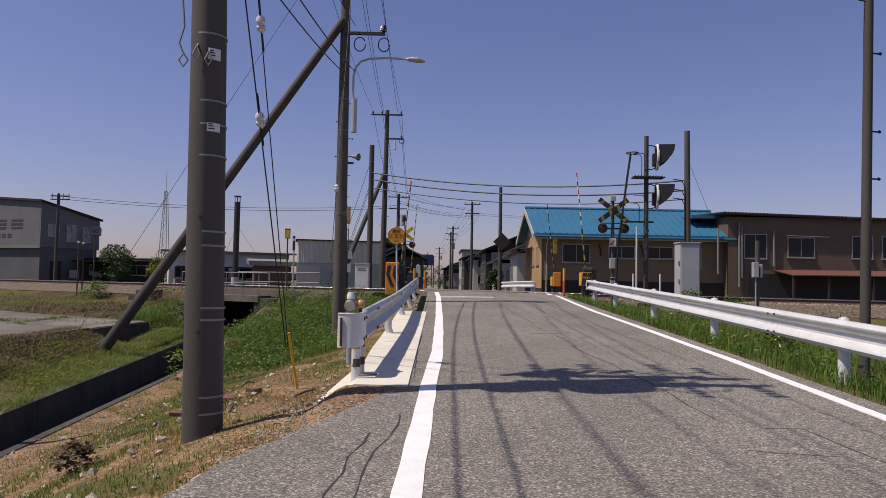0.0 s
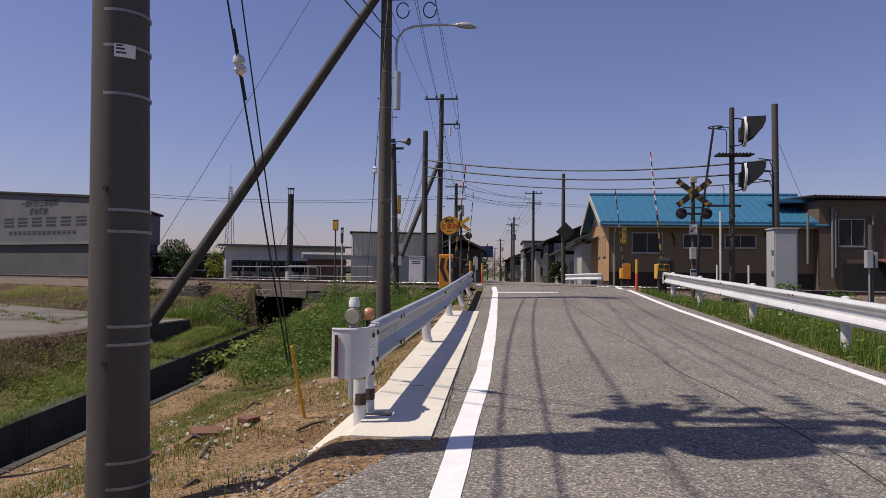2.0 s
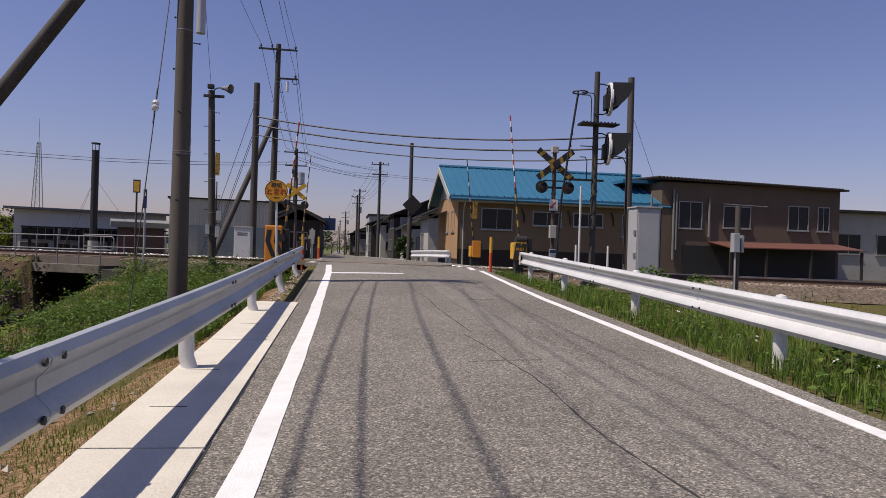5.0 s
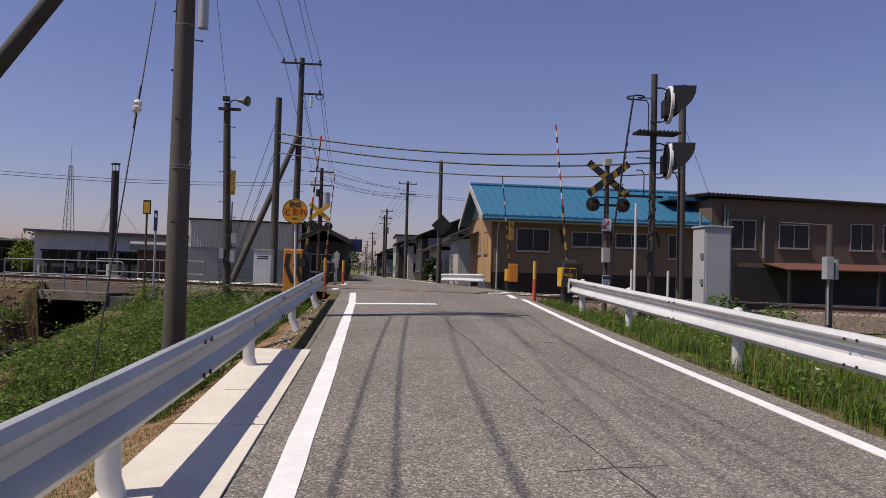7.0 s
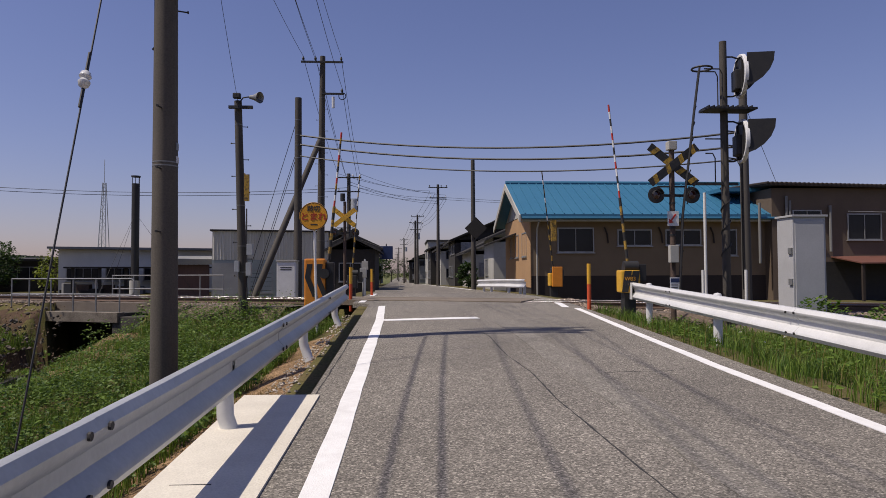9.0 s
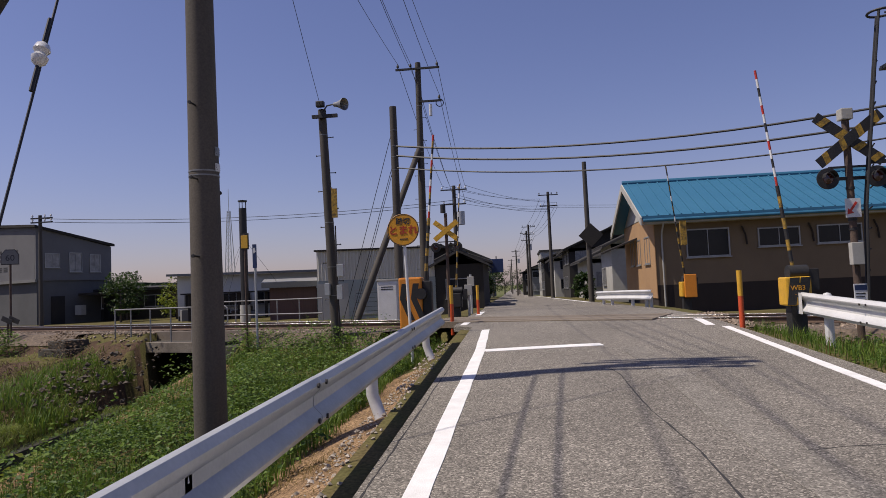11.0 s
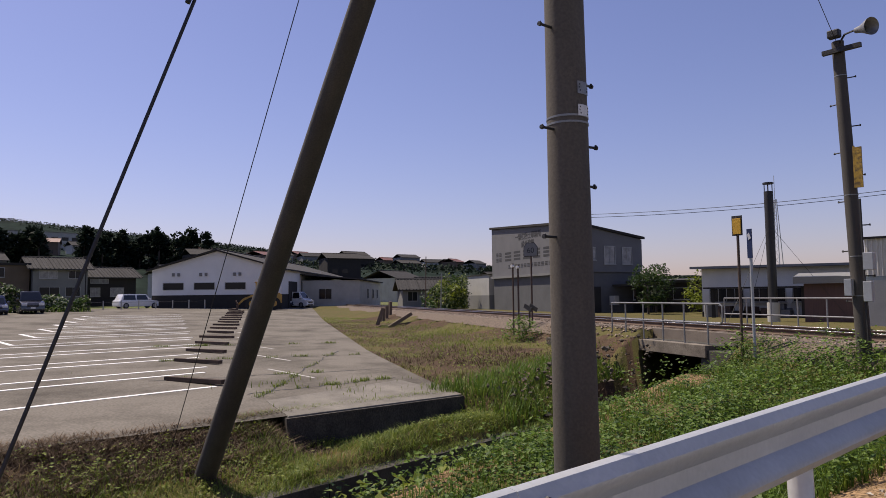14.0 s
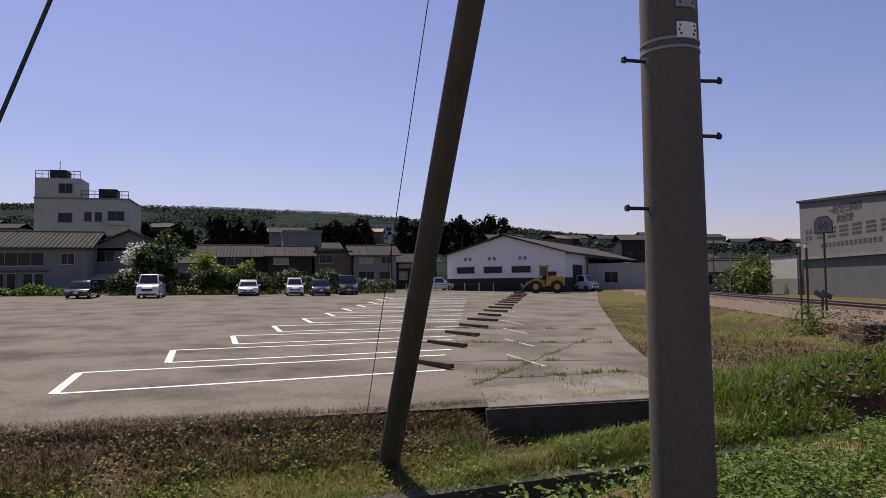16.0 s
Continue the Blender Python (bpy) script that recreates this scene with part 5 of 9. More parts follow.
for y, x, top, low, k in ((73.8, 3.85, 9.9, 0.2, 1.0), (104, 2.55, 9.6, -0.2, 1.0), (107, 2.3, 9.0, -0.2, 0.9), (150, 0.75, 8.6, -0.8, 1.0), (195, -0.6, 8.4, -1.0, 1.0), (240, -1.4, 8.0, -1.0, 1.0), (58.0, -3.3, 8.6, 0.2, 1.0)):
    q, atq = utility_pole((x, y, low), (x, y, top), 0.18, 0.12, "utility pole with cross arms along the far street", POLE_DARK)
    cross_arm(q, atq, top - 0.3, -0.9, 0.9, insulators=(-0.8, 0.3, 0.8))
    cross_arm(q, atq, top - 1.3, -0.8, 0.8, insulators=(-0.7, 0.7))
    if k < 1.0 or y in (58.0, 150):
        part("transformer", Shape().cyl((0.4, 0, top - low - 2.7), (0.4, 0, top - low - 1.8), 0.28, n=12), GREY_STEEL, q, smooth=True)
p6, at6 = utility_pole((4.52, 48, 0.3), (4.5, 48, 7.95), 0.15, 0.11, "slim dark pole beside the blue-roofed house", POLE_DARK)
part("diamond_board", Shape().box(-0.45, 0.45, -0.02, 0.02, -0.45, 0.45, pose(0.12, -0.2, 3.75, 0, 45, 0)), DARK_WALL, p6, "dark back of a diamond-shaped board", bevel=0.01)
pr, atr = utility_pole((5.28, 8.4, -0.3), (5.46, 8.4, 7.6), 0.062, 0.05, "slim dark steel pole behind the guardrail", POLE_DARK, bolts_at=((3.2, 0.2), (2.6, 0.2), (4.2, 0.2), (2.1, 2.9)), name="steel_pole", category="pole")
wire((5.42, 8.4, 4.85), (3.0, 8.0, 5.3), 0.05, 0.008, "thin cable tied to the steel pole")

# wires: along the road, across it, and off to the workshop
END4 = [(-3.95, 11.35), (-3.4, 11.35), (-2.25, 11.35), (-3.1, 10.4), (-2.2, 9.9), (-2.3, 9.5), (-3.05, 8.6), (-3.05, 8.0)]
for k, (x1, z1, x2, z2) in enumerate(((-1.2, 8.15, -0.8, 10.45), (-0.5, 8.15, 0.25, 10.45), (0.3, 8.15, 0.8, 10.45), (0.5, 7.5, 0.5, 9.6), (1.25, 7.5, 1.0, 9.6), (-0.8, 7.5, 0.3, 8.4), (-0.35, 5.5, 0.3, 7.1), (-0.62, 5.4, 0.05, 7.0))):
    r = 0.009 if k < 6 else 0.014
    wire((-2.1 + x1, 5.8, z1), (-2.73 + x2, 19.0, z2), 0.2, r)
    wire((-2.1 + x1, 5.8, z1), (-2.3 + x1, -16, z1 + 0.1), 0.3, r)
    if k > 4:
        continue
    end = END4[k]
    wire((-2.73 + x2, 19.0, z2), (end[0], 40.3, end[1]), 0.3, r)
    mid, far_z = -3.3 + (end[0] + 3.1) * 0.9, min(8.6, end[1] - 2.6)
    wire((end[0], 40.3, end[1]), (mid, 58, far_z), 0.3, 0.012)
    wire((mid, 58, far_z), (3.85 + mid + 3.3, 73.8, 9.3 - 0.2 * k), 0.3, 0.012)
    wire((3.85 + mid + 3.3, 73.8, 9.3 - 0.2 * k), (2.5 + mid + 3.3, 104, 9.0 - 0.25 * k), 0.5, 0.014)
    wire((2.5 + mid + 3.3, 104, 9.0 - 0.25 * k), (0.75 + mid + 3.3, 150, 8.0 - 0.25 * k), 0.6, 0.018)
for z5, zr, r in ((6.98, 4.85, 0.034), (6.62, 4.4, 0.034), (6.17, 4.0, 0.024)):
    wire((-3.5, 36.55, z5), (11.2, 30.3, zr + 1.1), 0.5, r, "thick black cable strung across the road beside the track")
wire((-3.95, 28.3, 6.2), (-2.75, 19.1, 10.3), 0.15, 0.006, "thin cable from the loudspeaker pole")
for z in (6.9, 6.7):
    wire((-27.8, 50, z), (-3.4, 58, z + 0.7), 0.5, 0.016)
    wire((-3.2, 58, z + 1.1), (3.8, 73.8, z + 1.4), 0.3, 0.014)
    wire((3.85, 73.8, z + 1.8), (40, 80, z + 2.2), 0.5, 0.014)


# ---- level crossing ----
def striped(ob, name, a, b, r, bands, mats, n=10):
    """A straight bar in bands of colour, each band a part."""
    a, b = Vector(a), Vector(b)
    for i in range(bands):
        c, d = a + (b - a) * (i / bands), a + (b - a) * ((i + 1) / bands)
        part(name, Shape().cyl(c, d, r, n=n), mats[i % len(mats)], ob, smooth=True)


def crossbuck(ob, c, half, w, facing_yaw, mats=(WORN_YELLOW, BLACK_STEEL)):
    for lean in (38, -38):
        m = Matrix.Translation(c) @ pose(0, 0.012 if lean > 0 else -0.012, 0, 0, 0, facing_yaw) @ pose(0, 0, 0, 0, lean, 0)
        board = part("cross_board", Shape().box(-half, half, -0.01, 0.01, -w / 2, w / 2, m), mats[0], ob, "worn yellow and black crossing board", bevel=0.003)
        for x in (-half * 0.72, -half * 0.18, half * 0.36, half * 0.85):
            k = 0.1
            part("black_band", Shape().prism([(x - k, -w / 2), (x, -w / 2), (x + k * 0.55, w / 2), (x - k * 0.45, w / 2)], -0.014, 0.014, "y", m), mats[1], board)


def flasher(ob, c, r=0.17):
    f = part("flashing_lamp", Shape().lathe([(0.0, -0.16), (0.08, -0.15), (0.1, -0.04), (r, -0.01), (r, 0.012), (r - 0.02, 0.014), (0.0, 0.014)], Matrix.Translation(c) @ pose(0, 0, 0, 90, 0, 0), 24), BLACK_STEEL, ob, "black round warning lamp, unlit", smooth=True)
    part("lamp_glass", Shape().lathe([(0.085, 0.015), (0.07, 0.03), (0.0, 0.036)], Matrix.Translation(c) @ pose(0, 0, 0, 90, 0, 0), 20), SIGNAL_RED, f, smooth=True)
    part("hood", Shape().add([(c.x + 0.1 * math.cos(a), c.y - (0.02 if i == 0 else 0.16), c.z + 0.1 * math.sin(a)) for i in (0, 1) for a in np.linspace(0.1, math.pi - 0.1, 9)], [(j, j + 1, 10 + j, 9 + j) for j in range(8)]), BLACK_STEEL, f)


def warning_post(x, y, z, top, buck_z, lamp_z, mats, label, half=0.62):
    ob = thing("crossing_signal", pose(x, y, z), label, "crossing signal")
    part("post", Shape().cyl((0, 0, -0.3), (0, 0, top - z), 0.055, n=16), RUST_STEEL, ob, "rust-streaked dark post", smooth=True)
    crossbuck(ob, Vector((0, -0.09, buck_z - z)), half, 0.17, 0, mats)
    part("lamp_bar", Shape().box(-0.42, 0.42, -0.03, 0.03, lamp_z - z - 0.025, lamp_z - z + 0.025), BLACK_STEEL, ob)
    part("lamp_bar", Shape().box(-0.3, 0.3, -0.03, 0.03, lamp_z - z + 0.17, lamp_z - z + 0.2), BLACK_STEEL, ob)
    for dx in (-0.37, 0.37):
        flasher(ob, Vector((dx, -0.1, lamp_z - z)))
    return ob


xs = warning_post(6.05, 23.29, 0.75, 4.1, 3.75, 3.13, (BLACK_STEEL, WORN_YELLOW), "rusty level crossing signal with yellow and black crossbuck and two lamps")
part("bell_box", Shape().box(-0.09, 0.09, -0.09, 0.09, 3.32, 3.5), OFF_WHITE, xs, "pale bell housing", bevel=0.015)
part("white_box", Shape().box(-0.12, 0.06, -0.17, -0.05, 1.0, 1.35), OFF_WHITE, xs, "small white switch box", bevel=0.01)
arrow = part("arrow_board", Shape().box(-0.13, 0.1, -0.085, -0.07, 1.75, 2.05), PAPER, xs, "white board with a red arrow")
part("red_arrow", Shape().prism([(-0.1, -0.1), (0.0, -0.08), (-0.035, -0.05), (0.06, 0.08), (0.03, 0.1), (-0.06, -0.03), (-0.09, 0.0)], -0.006, 0.0, "y", pose(-0.01, -0.086, 1.9)), RED, arrow)
notice = part("notice", Shape().box(-0.1, 0.1, -0.09, -0.075, 0.3, 0.7), PAPER, xs, "white notice board with small print")
part("notice_head", Shape().box(-0.09, 0.09, -0.094, -0.089, 0.6, 0.68), BLUE_SIGN, notice)
for i in range(5):
    part("print_bar", Shape().box(-0.08, 0.05 + 0.01 * (i % 3), -0.094, -0.09, 0.34 + 0.05 * i, 0.355 + 0.05 * i), INK, notice)
for z in (1.55, 1.7, 2.2):
    part("clamp", Shape().cyl((0, 0, z), (0, 0, z + 0.04), 0.065, n=14), BLACK_STEEL, xs)

# ladder with a hoop, platform, tall mast and the two hooded lamps that face along the track
mast = thing("signal_mast", pose(7.25, 23.44, 0.7), "tall dark signal mast with two hooded round signal heads and platform", "signal mast")
part("pole", Shape().cyl((0, 0, -0.3), (0, 0, 5.7), 0.085, 0.075, n=18), POLE_DARK, mast, smooth=True)
for k in range(24):
    a0, a1 = k * 0.9, (k + 1) * 0.9
    part("cable_wrap", Shape().tube([(0.09 * math.cos(a), 0.09 * math.sin(a), 1.0 + a * 0.075) for a in np.linspace(a0, a1, 4)], 0.012, 5), BLACK_STEEL, mast)
for z in (4.95, 3.58):
    m = pose(0.35, 0, z, 0, 0, 0)
    hd = part("signal_head", Shape().lathe([(0.4, -0.04), (0.445, -0.04), (0.455, -0.03), (0.455, 0.03), (0.445, 0.04), (0.4, 0.04)], m @ pose(0, 0, 0, 0, 90, 0), 32), PAPER, mast, "white-rimmed round signal backboard", smooth=True)
    part("backboard", Shape().lathe([(0.0, -0.02), (0.4, -0.02), (0.4, 0.02), (0.0, 0.02)], m @ pose(0, 0, 0, 0, 90, 0), 32), BLACK_STEEL, hd, "black backboard")
    s = Shape()
    arc = np.linspace(-0.2, math.pi + 0.2, 15)
    for i, a in enumerate(arc):
        reach = 0.52 * max(0.1, math.sin(np.clip(a, 0.03, math.pi - 0.03)) ** 0.6)
        y, z2 = 0.4 * math.cos(a), 0.4 * math.sin(a)
        s.v += [(0.36, y, z + z2), (0.36 + reach, y, z + z2 + 0.0)]
    s.f += [(2 * i, 2 * i + 1, 2 * i + 3, 2 * i + 2) for i in range(len(arc) - 1)]
    part("hood", s, BLACK_STEEL, hd, "black visor", smooth=True)
    part("side_visor", Shape().prism([(0.36, -0.3), (0.36, 0.38), (0.9, 0.38), (0.88, 0.2), (0.8, 0.02), (0.66, -0.14), (0.5, -0.25)], -0.41, -0.4, "y", pose(0, 0, z)), BLACK_STEEL, hd)
    part("side_visor", Shape().prism([(0.36, -0.3), (0.36, 0.38), (0.9, 0.38), (0.88, 0.2), (0.8, 0.02), (0.66, -0.14), (0.5, -0.25)], 0.4, 0.41, "y", pose(0, 0, z)), BLACK_STEEL, hd)
    part("back_box", Shape().box(0.2, 0.33, -0.16, 0.16, z - 0.3, z + 0.12), BLACK_STEEL, hd, "black lamp housing behind the board", bevel=0.02)
    for y in (-0.2, 0.2):
        part("back_bar", Shape().box(0.3, 0.33, y - 0.03, y + 0.03, z - 0.36, z + 0.36), BLACK_STEEL, hd)
    for dz in (-0.42, 0.42):
        part("bracket", Shape().tube([(0.0, 0, z + dz), (0.18, 0, z + dz), (0.34, 0, z + dz * 0.85)], 0.018, 6), BLACK_STEEL, hd)
for hd in [o for o in mast.children if o.name.startswith("signal_head")]:
    for o in (hd, *hd.children):
        o.data.transform(pose(0, 0, 0, 0, 0, -11.0))   # the heads face along the track
part("platform", Shape().box(-0.5, 0.55, -0.35, 0.1, 4.2, 4.24), BLACK_STEEL, mast, "dark grating platform")
for i in range(10):
    part("grating_bar", Shape().box(-0.48 + 0.1 * i, -0.46 + 0.1 * i, -0.36, 0.11, 4.24, 4.27), BLACK_STEEL, mast)
part("lower_arm", Shape().box(-0.85, 0.25, -0.06, -0.02, 2.66, 2.72), BLACK_STEEL, mast)
lad = part("ladder_rail", Shape().tube([(-0.55, -0.05, 5.05), (-0.68, -0.05, 4.1), (-0.82, -0.05, 3.0), (-0.95, -0.05, 2.0), (-1.05, -0.05, 0.1)], 0.022, 8), BLACK_STEEL, mast, "black ladder rail")
part("ladder_rail", Shape().tube([(x - 0.112, -0.35, z) for x, z in ((-0.55, 5.05), (-0.68, 4.1), (-0.82, 3.0), (-0.95, 2.0), (-1.05, 0.1))], 0.022, 8), BLACK_STEEL, mast)
for i in range(15):
    k = i / 14
    part("rung", Shape().cyl((-1.05 + 0.48 * k, -0.05, 0.3 + 4.6 * k), (-1.162 + 0.48 * k, -0.35, 0.3 + 4.6 * k), 0.012, n=6), BLACK_STEEL, mast)
part("ladder_hoop", Shape().tube([(-0.55 + 0.2 * math.cos(a), -0.2 + 0.2 * math.sin(a), 5.06) for a in np.linspace(0, 6.28, 20)], 0.02, 6), BLACK_STEEL, mast)
for zt, zb, x in ((5.06, 4.25, -0.12), (5.0, 4.25, -0.22), (3.6, 2.7, -0.12), (3.3, 2.7, -0.3)):
    part("hand_loop", Shape().tube([(-0.5, -0.2, zt), (x - 0.05, -0.2, zt), (x, -0.2, zt - 0.1), (x, -0.2, zb)], 0.014, 6), BLACK_STEEL, mast)
q, atq = utility_pole((11.3, 30.4, 0.4), (11.24, 30.35, 8.2), 0.15, 0.12, "grey steel pole carrying the cables across the road", POLE_CONCRETE, bands=(5.1, 5.5, 5.95), name="cable_pole", category="pole")
for z in (5.95, 5.5, 5.1):
    part("cable_bend", Shape().tube([(-0.7, -0.05, z - 0.35), (-0.3, -0.06, z - 0.4), (-0.2, -0.1, z - 0.65), (-0.18, -0.12, z - 1.1), (-0.18, -0.12, 0.6)], 0.022, 6), CABLE, q)
part("stay", Shape().tube([(0.12, 0, 6.2), (0.6, 0, 5.0), (1.0, 0, 4.0)], 0.008, 5), CABLE, q)
for x, y, top, label in ((7.15, 24.2, 3.3, "thin white pipe post beside the signal mast"), (6.95, 23.9, 1.6, "short white conduit post beside the signal mast"), (7.9, 23.9, 1.6, "short white conduit post beside the signal mast")):
    solid("conduit_post", Shape().cyl((x, y, 0.5), (x, y, top), 0.032, n=10), WHITE_STEEL, label, "post", smooth=True)
CABINET_GREY = surface("cabinet_grey_paint", (0.44, 0.44, 0.44), (0.36, 0.36, 0.36), rough=0.5, scale=1.0, fine=30, grain=0.04, bump=0.02)
cab = thing("equipment_cabinet", pose(8.4, 22.65, 0.6), "pale steel signal equipment cabinet on the grassy verge", "cabinet")
part("body", Shape().box(-0.33, 0.33, -0.25, 0.3, 0.0, 2.02), CABINET_GREY, cab, bevel=0.01)
part("door", Shape().box(-0.29, 0.29, -0.268, -0.252, 0.1, 1.95), CABINET_GREY, cab, "pale grey cabinet door", bevel=0.004)
part("roof_cap", Shape().box(-0.36, 0.36, -0.29, 0.33, 2.02, 2.06), CABINET_GREY, cab, bevel=0.006)
for z in (0.7, 1.3):
    part("hinge", Shape().box(-0.36, -0.33, -0.24, -0.12, z, z + 0.12), GALVANISED, cab)
rp = thing("relay_post", pose(9.57, 20.2, 0.4), "grey concrete post with a small relay box beside the track", "post")
part("post", Shape().cyl((0, 0, -0.3), (0.02, 0, 2.2), 0.065, n=14), POLE_CONCRETE, rp, smooth=True)
part("box", Shape().box(-0.16, -0.01, -0.16, 0.0, 1.1, 1.55), GREY_STEEL, rp, "grey relay box", bevel=0.01)
part("box", Shape().box(0.05, 0.12, -0.12, 0.0, 1.1, 1.5), GREY_STEEL, rp, bevel=0.01)
part("conduit", Shape().cyl((-0.06, -0.06, 0.2), (-0.06, -0.06, 1.1), 0.02, n=8), GREY_STEEL, rp)


def gate(x, y, z, tip, label, box_yaw=0, paint=YELLOW, lettered=False):
    ob = thing("crossing_gate", pose(x, y, z), label, "crossing gate")
    tip = Vector(tip) - Vector((x, y, z))
    pivot = Vector((0, 0, 0.95))
    part("base_post", Shape().box(-0.12, 0.12, -0.12, 0.12, -0.3, 0.45), BLACK_STEEL, ob, bevel=0.01)
    m = pose(0, 0, 0, 0, 0, box_yaw)
    body = part("gate_machine", Shape().box(-0.2, 0.2, -0.17, 0.17, 0.42, 0.88, m), paint, ob, "gate machine housing", bevel=0.03)
    for k in (-0.19, -0.02):
        part("black_stripe", Shape().prism([(k, 0.43), (k + 0.13, 0.43), (k + 0.21, 0.87), (k + 0.06, 0.87)], -0.178, -0.169, "y", m), BLACK_STEEL, body)
    if lettered:
        plate_ = part("number_plate", Shape().box(-0.12, 0.08, -0.186, -0.179, 0.55, 0.78, m), BLACK_STEEL, body)
        part("lettering", text_shape("WB3", 0.11, m @ pose(-0.02, -0.188, 0.7, 90, 0, 0)), SIGN_YELLOW, plate_)
        part("lettering", text_shape("- - -", 0.07, m @ pose(-0.02, -0.188, 0.6, 90, 0, 0)), SIGN_YELLOW, plate_)
    part("motor", Shape().cyl(pivot + Vector((-0.1, 0.0, 0)), pivot + Vector((0.2, 0, 0)), 0.12, n=16), BLACK_STEEL, ob, smooth=True)
    d = (tip - pivot)
    part("counterweight", Shape().box(-0.07, 0.07, -0.1, 0.1, 0.55, 0.9, pose(0.28, 0, 0.1)), BLACK_STEEL, ob, bevel=0.01)
    striped(ob, "bar_butt", pivot, pivot + d * 0.42, 0.03, 8, (WORN_YELLOW, BLACK_STEEL))
    striped(ob, "bar", pivot + d * 0.42, tip, 0.02, 13, (RED, PAPER, BLACK_STEEL, PAPER) if lettered else (WORN_YELLOW, BLACK_STEEL, PAPER, BLACK_STEEL))
    return ob


gate(5.18, 23.5, 0.72, (4.87, 23.7, 5.1), "near crossing gate with its striped bar raised", lettered=True)
gf = gate(5.85, 33.5, 0.65, (5.38, 33.1, 5.1), "far crossing gate with its striped bar raised", box_yaw=90)
part("orange_cover", Shape().box(-0.1, 0.26, -0.3, -0.22, 0.4, 1.1), ORANGE, gf, "orange cover plate", bevel=0.02)
part("yellow_weight", Shape().box(-0.1, 0.08, -0.2, -0.05, 2.0, 2.75), WORN_YELLOW, gf, bevel=0.01)
gl = thing("crossing_gate", pose(-1.62, 27.65, 0.6), "near gate with orange and black cover and raised bar", "crossing gate")
part("machine_body", Shape().box(-0.42, 0.12, -0.18, 0.25, 0.0, 1.34), ORANGE, gl, "orange and black gate cover", bevel=0.04)
for k in (-0.4, -0.14):
    part("black_stripe", Shape().prism([(k + 0.2, 0.35), (k + 0.34, 0.35), (k + 0.14, 0.85), (k, 0.85)], -0.188, -0.179, "y"), BLACK_STEEL, gl)
    part("black_stripe", Shape().prism([(k, 0.85), (k + 0.14, 0.85), (k + 0.2, 1.2), (k + 0.06, 1.2)], -0.187, -0.178, "y"), BLACK_STEEL, gl)
part("motor_lamp", Shape().cyl((0.1, -0.22, 0.95), (0.1, -0.1, 0.95), 0.13, n=20), BLACK_STEEL, gl, smooth=True)
part("motor", Shape().box(0.12, 0.34, -0.1, 0.16, 0.2, 1.25), BLACK_STEEL, gl, bevel=0.03)
piv, tip = Vector((0.2, 0.0, 1.3)), Vector((-1.09, 27.6, 5.27)) - Vector((-1.62, 27.65, 0.6))
striped(gl, "bar_butt", piv, piv + (tip - piv) * 0.42, 0.04, 8, (BLACK_STEEL, WORN_YELLOW))
striped(gl, "bar", piv + (tip - piv) * 0.42, tip, 0.026, 13, (RED, PAPER, BLACK_STEEL, WORN_YELLOW))
g2 = gate(-1.25, 33.6, 0.6, (-1.0, 33.7, 5.0), "far gate beside the crossbuck with its bar raised", box_yaw=90, paint=BLACK_STEEL)
xl = warning_post(-1.62, 34.9, 0.6, 4.2, 3.6, 3.04, (YELLOW, YELLOW), "level crossing signal with a bright yellow crossbuck beyond the track", 0.5)
part("top_lamp", Shape().cyl((-0.08, 0, 3.62), (-0.08, 0, 3.9), 0.09, n=12), BLACK_STEEL, xl, smooth=True)
for x, y, z in ((4.59, 24.35, 0.75), (-0.9, 28.3, 0.72), (-0.55, 33.2, 0.7)):
    ob = thing("marker_post", pose(x, y, z), "low marker post with yellow top and red base", "marker post", group="crossing marker posts")
    part("base", Shape().cyl((0, 0, -0.2), (0, 0, 0.55), 0.045, n=12), surface("red_orange_post", (0.6, 0.08, 0.02), rough=0.5), ob, smooth=True)
    part("top", Shape().cyl((0, 0, 0.55), (0, 0, 1.0), 0.045, n=12), YELLOW, ob, smooth=True)
for x, y, h, label in ((-0.05, 36.2, 1.5, "white-topped emergency button post beyond the crossing"), (0.02, 33.9, 1.1, "grey call box post beyond the crossing")):
    ob = thing("call_post", pose(x - 0.9, y, 0.6), label, "call post")
    part("post", Shape().cyl((0, 0, -0.2), (0, 0, h), 0.04, n=10), GREY_STEEL, ob, smooth=True)
    part("box", Shape().box(-0.12, 0.12, -0.1, 0.06, h * 0.72, h * 0.72 + 0.34), OFF_WHITE, ob, "pale call box", bevel=0.01)

# round stop sign
sg = thing("road_sign", pose(-1.45, 25.3, 0.5), "round amber stop sign on a white post before the crossing", "road sign")
part("post", Shape().cyl((0.02, 0, -0.3), (-0.06, 0, 2.5), 0.03, n=12), WHITE_STEEL, sg, smooth=True)
face = part("disc", Shape().lathe([(0.0, -0.006), (0.315, -0.006), (0.322, 0.0), (0.315, 0.006), (0.0, 0.006)], pose(-0.06, -0.05, 2.36, 90, 0, 0), 48), SIGN_YELLOW, sg, "amber disc with a dark rim")
part("rim", Shape().lathe([(0.302, 0.0065), (0.317, 0.0065), (0.317, 0.009), (0.302, 0.009)], pose(-0.06, -0.05, 2.36, 90, 0, 0), 48), INK, face)
part("lettering", text_shape("踏切", 0.145, pose(-0.06, -0.06, 2.525, 90, 0, 0), 0.002, 0.003), INK, face, "black lettering")
part("lettering", text_shape("とまれ", 0.2, pose(-0.06, -0.06, 2.34, 90, 0, 0), 0.002, 0.004), SIGN_RED, face, "red lettering")
part("print_bar", Shape().box(-0.13, 0.03, -0.061, -0.057, 2.165, 2.185), INK, face)

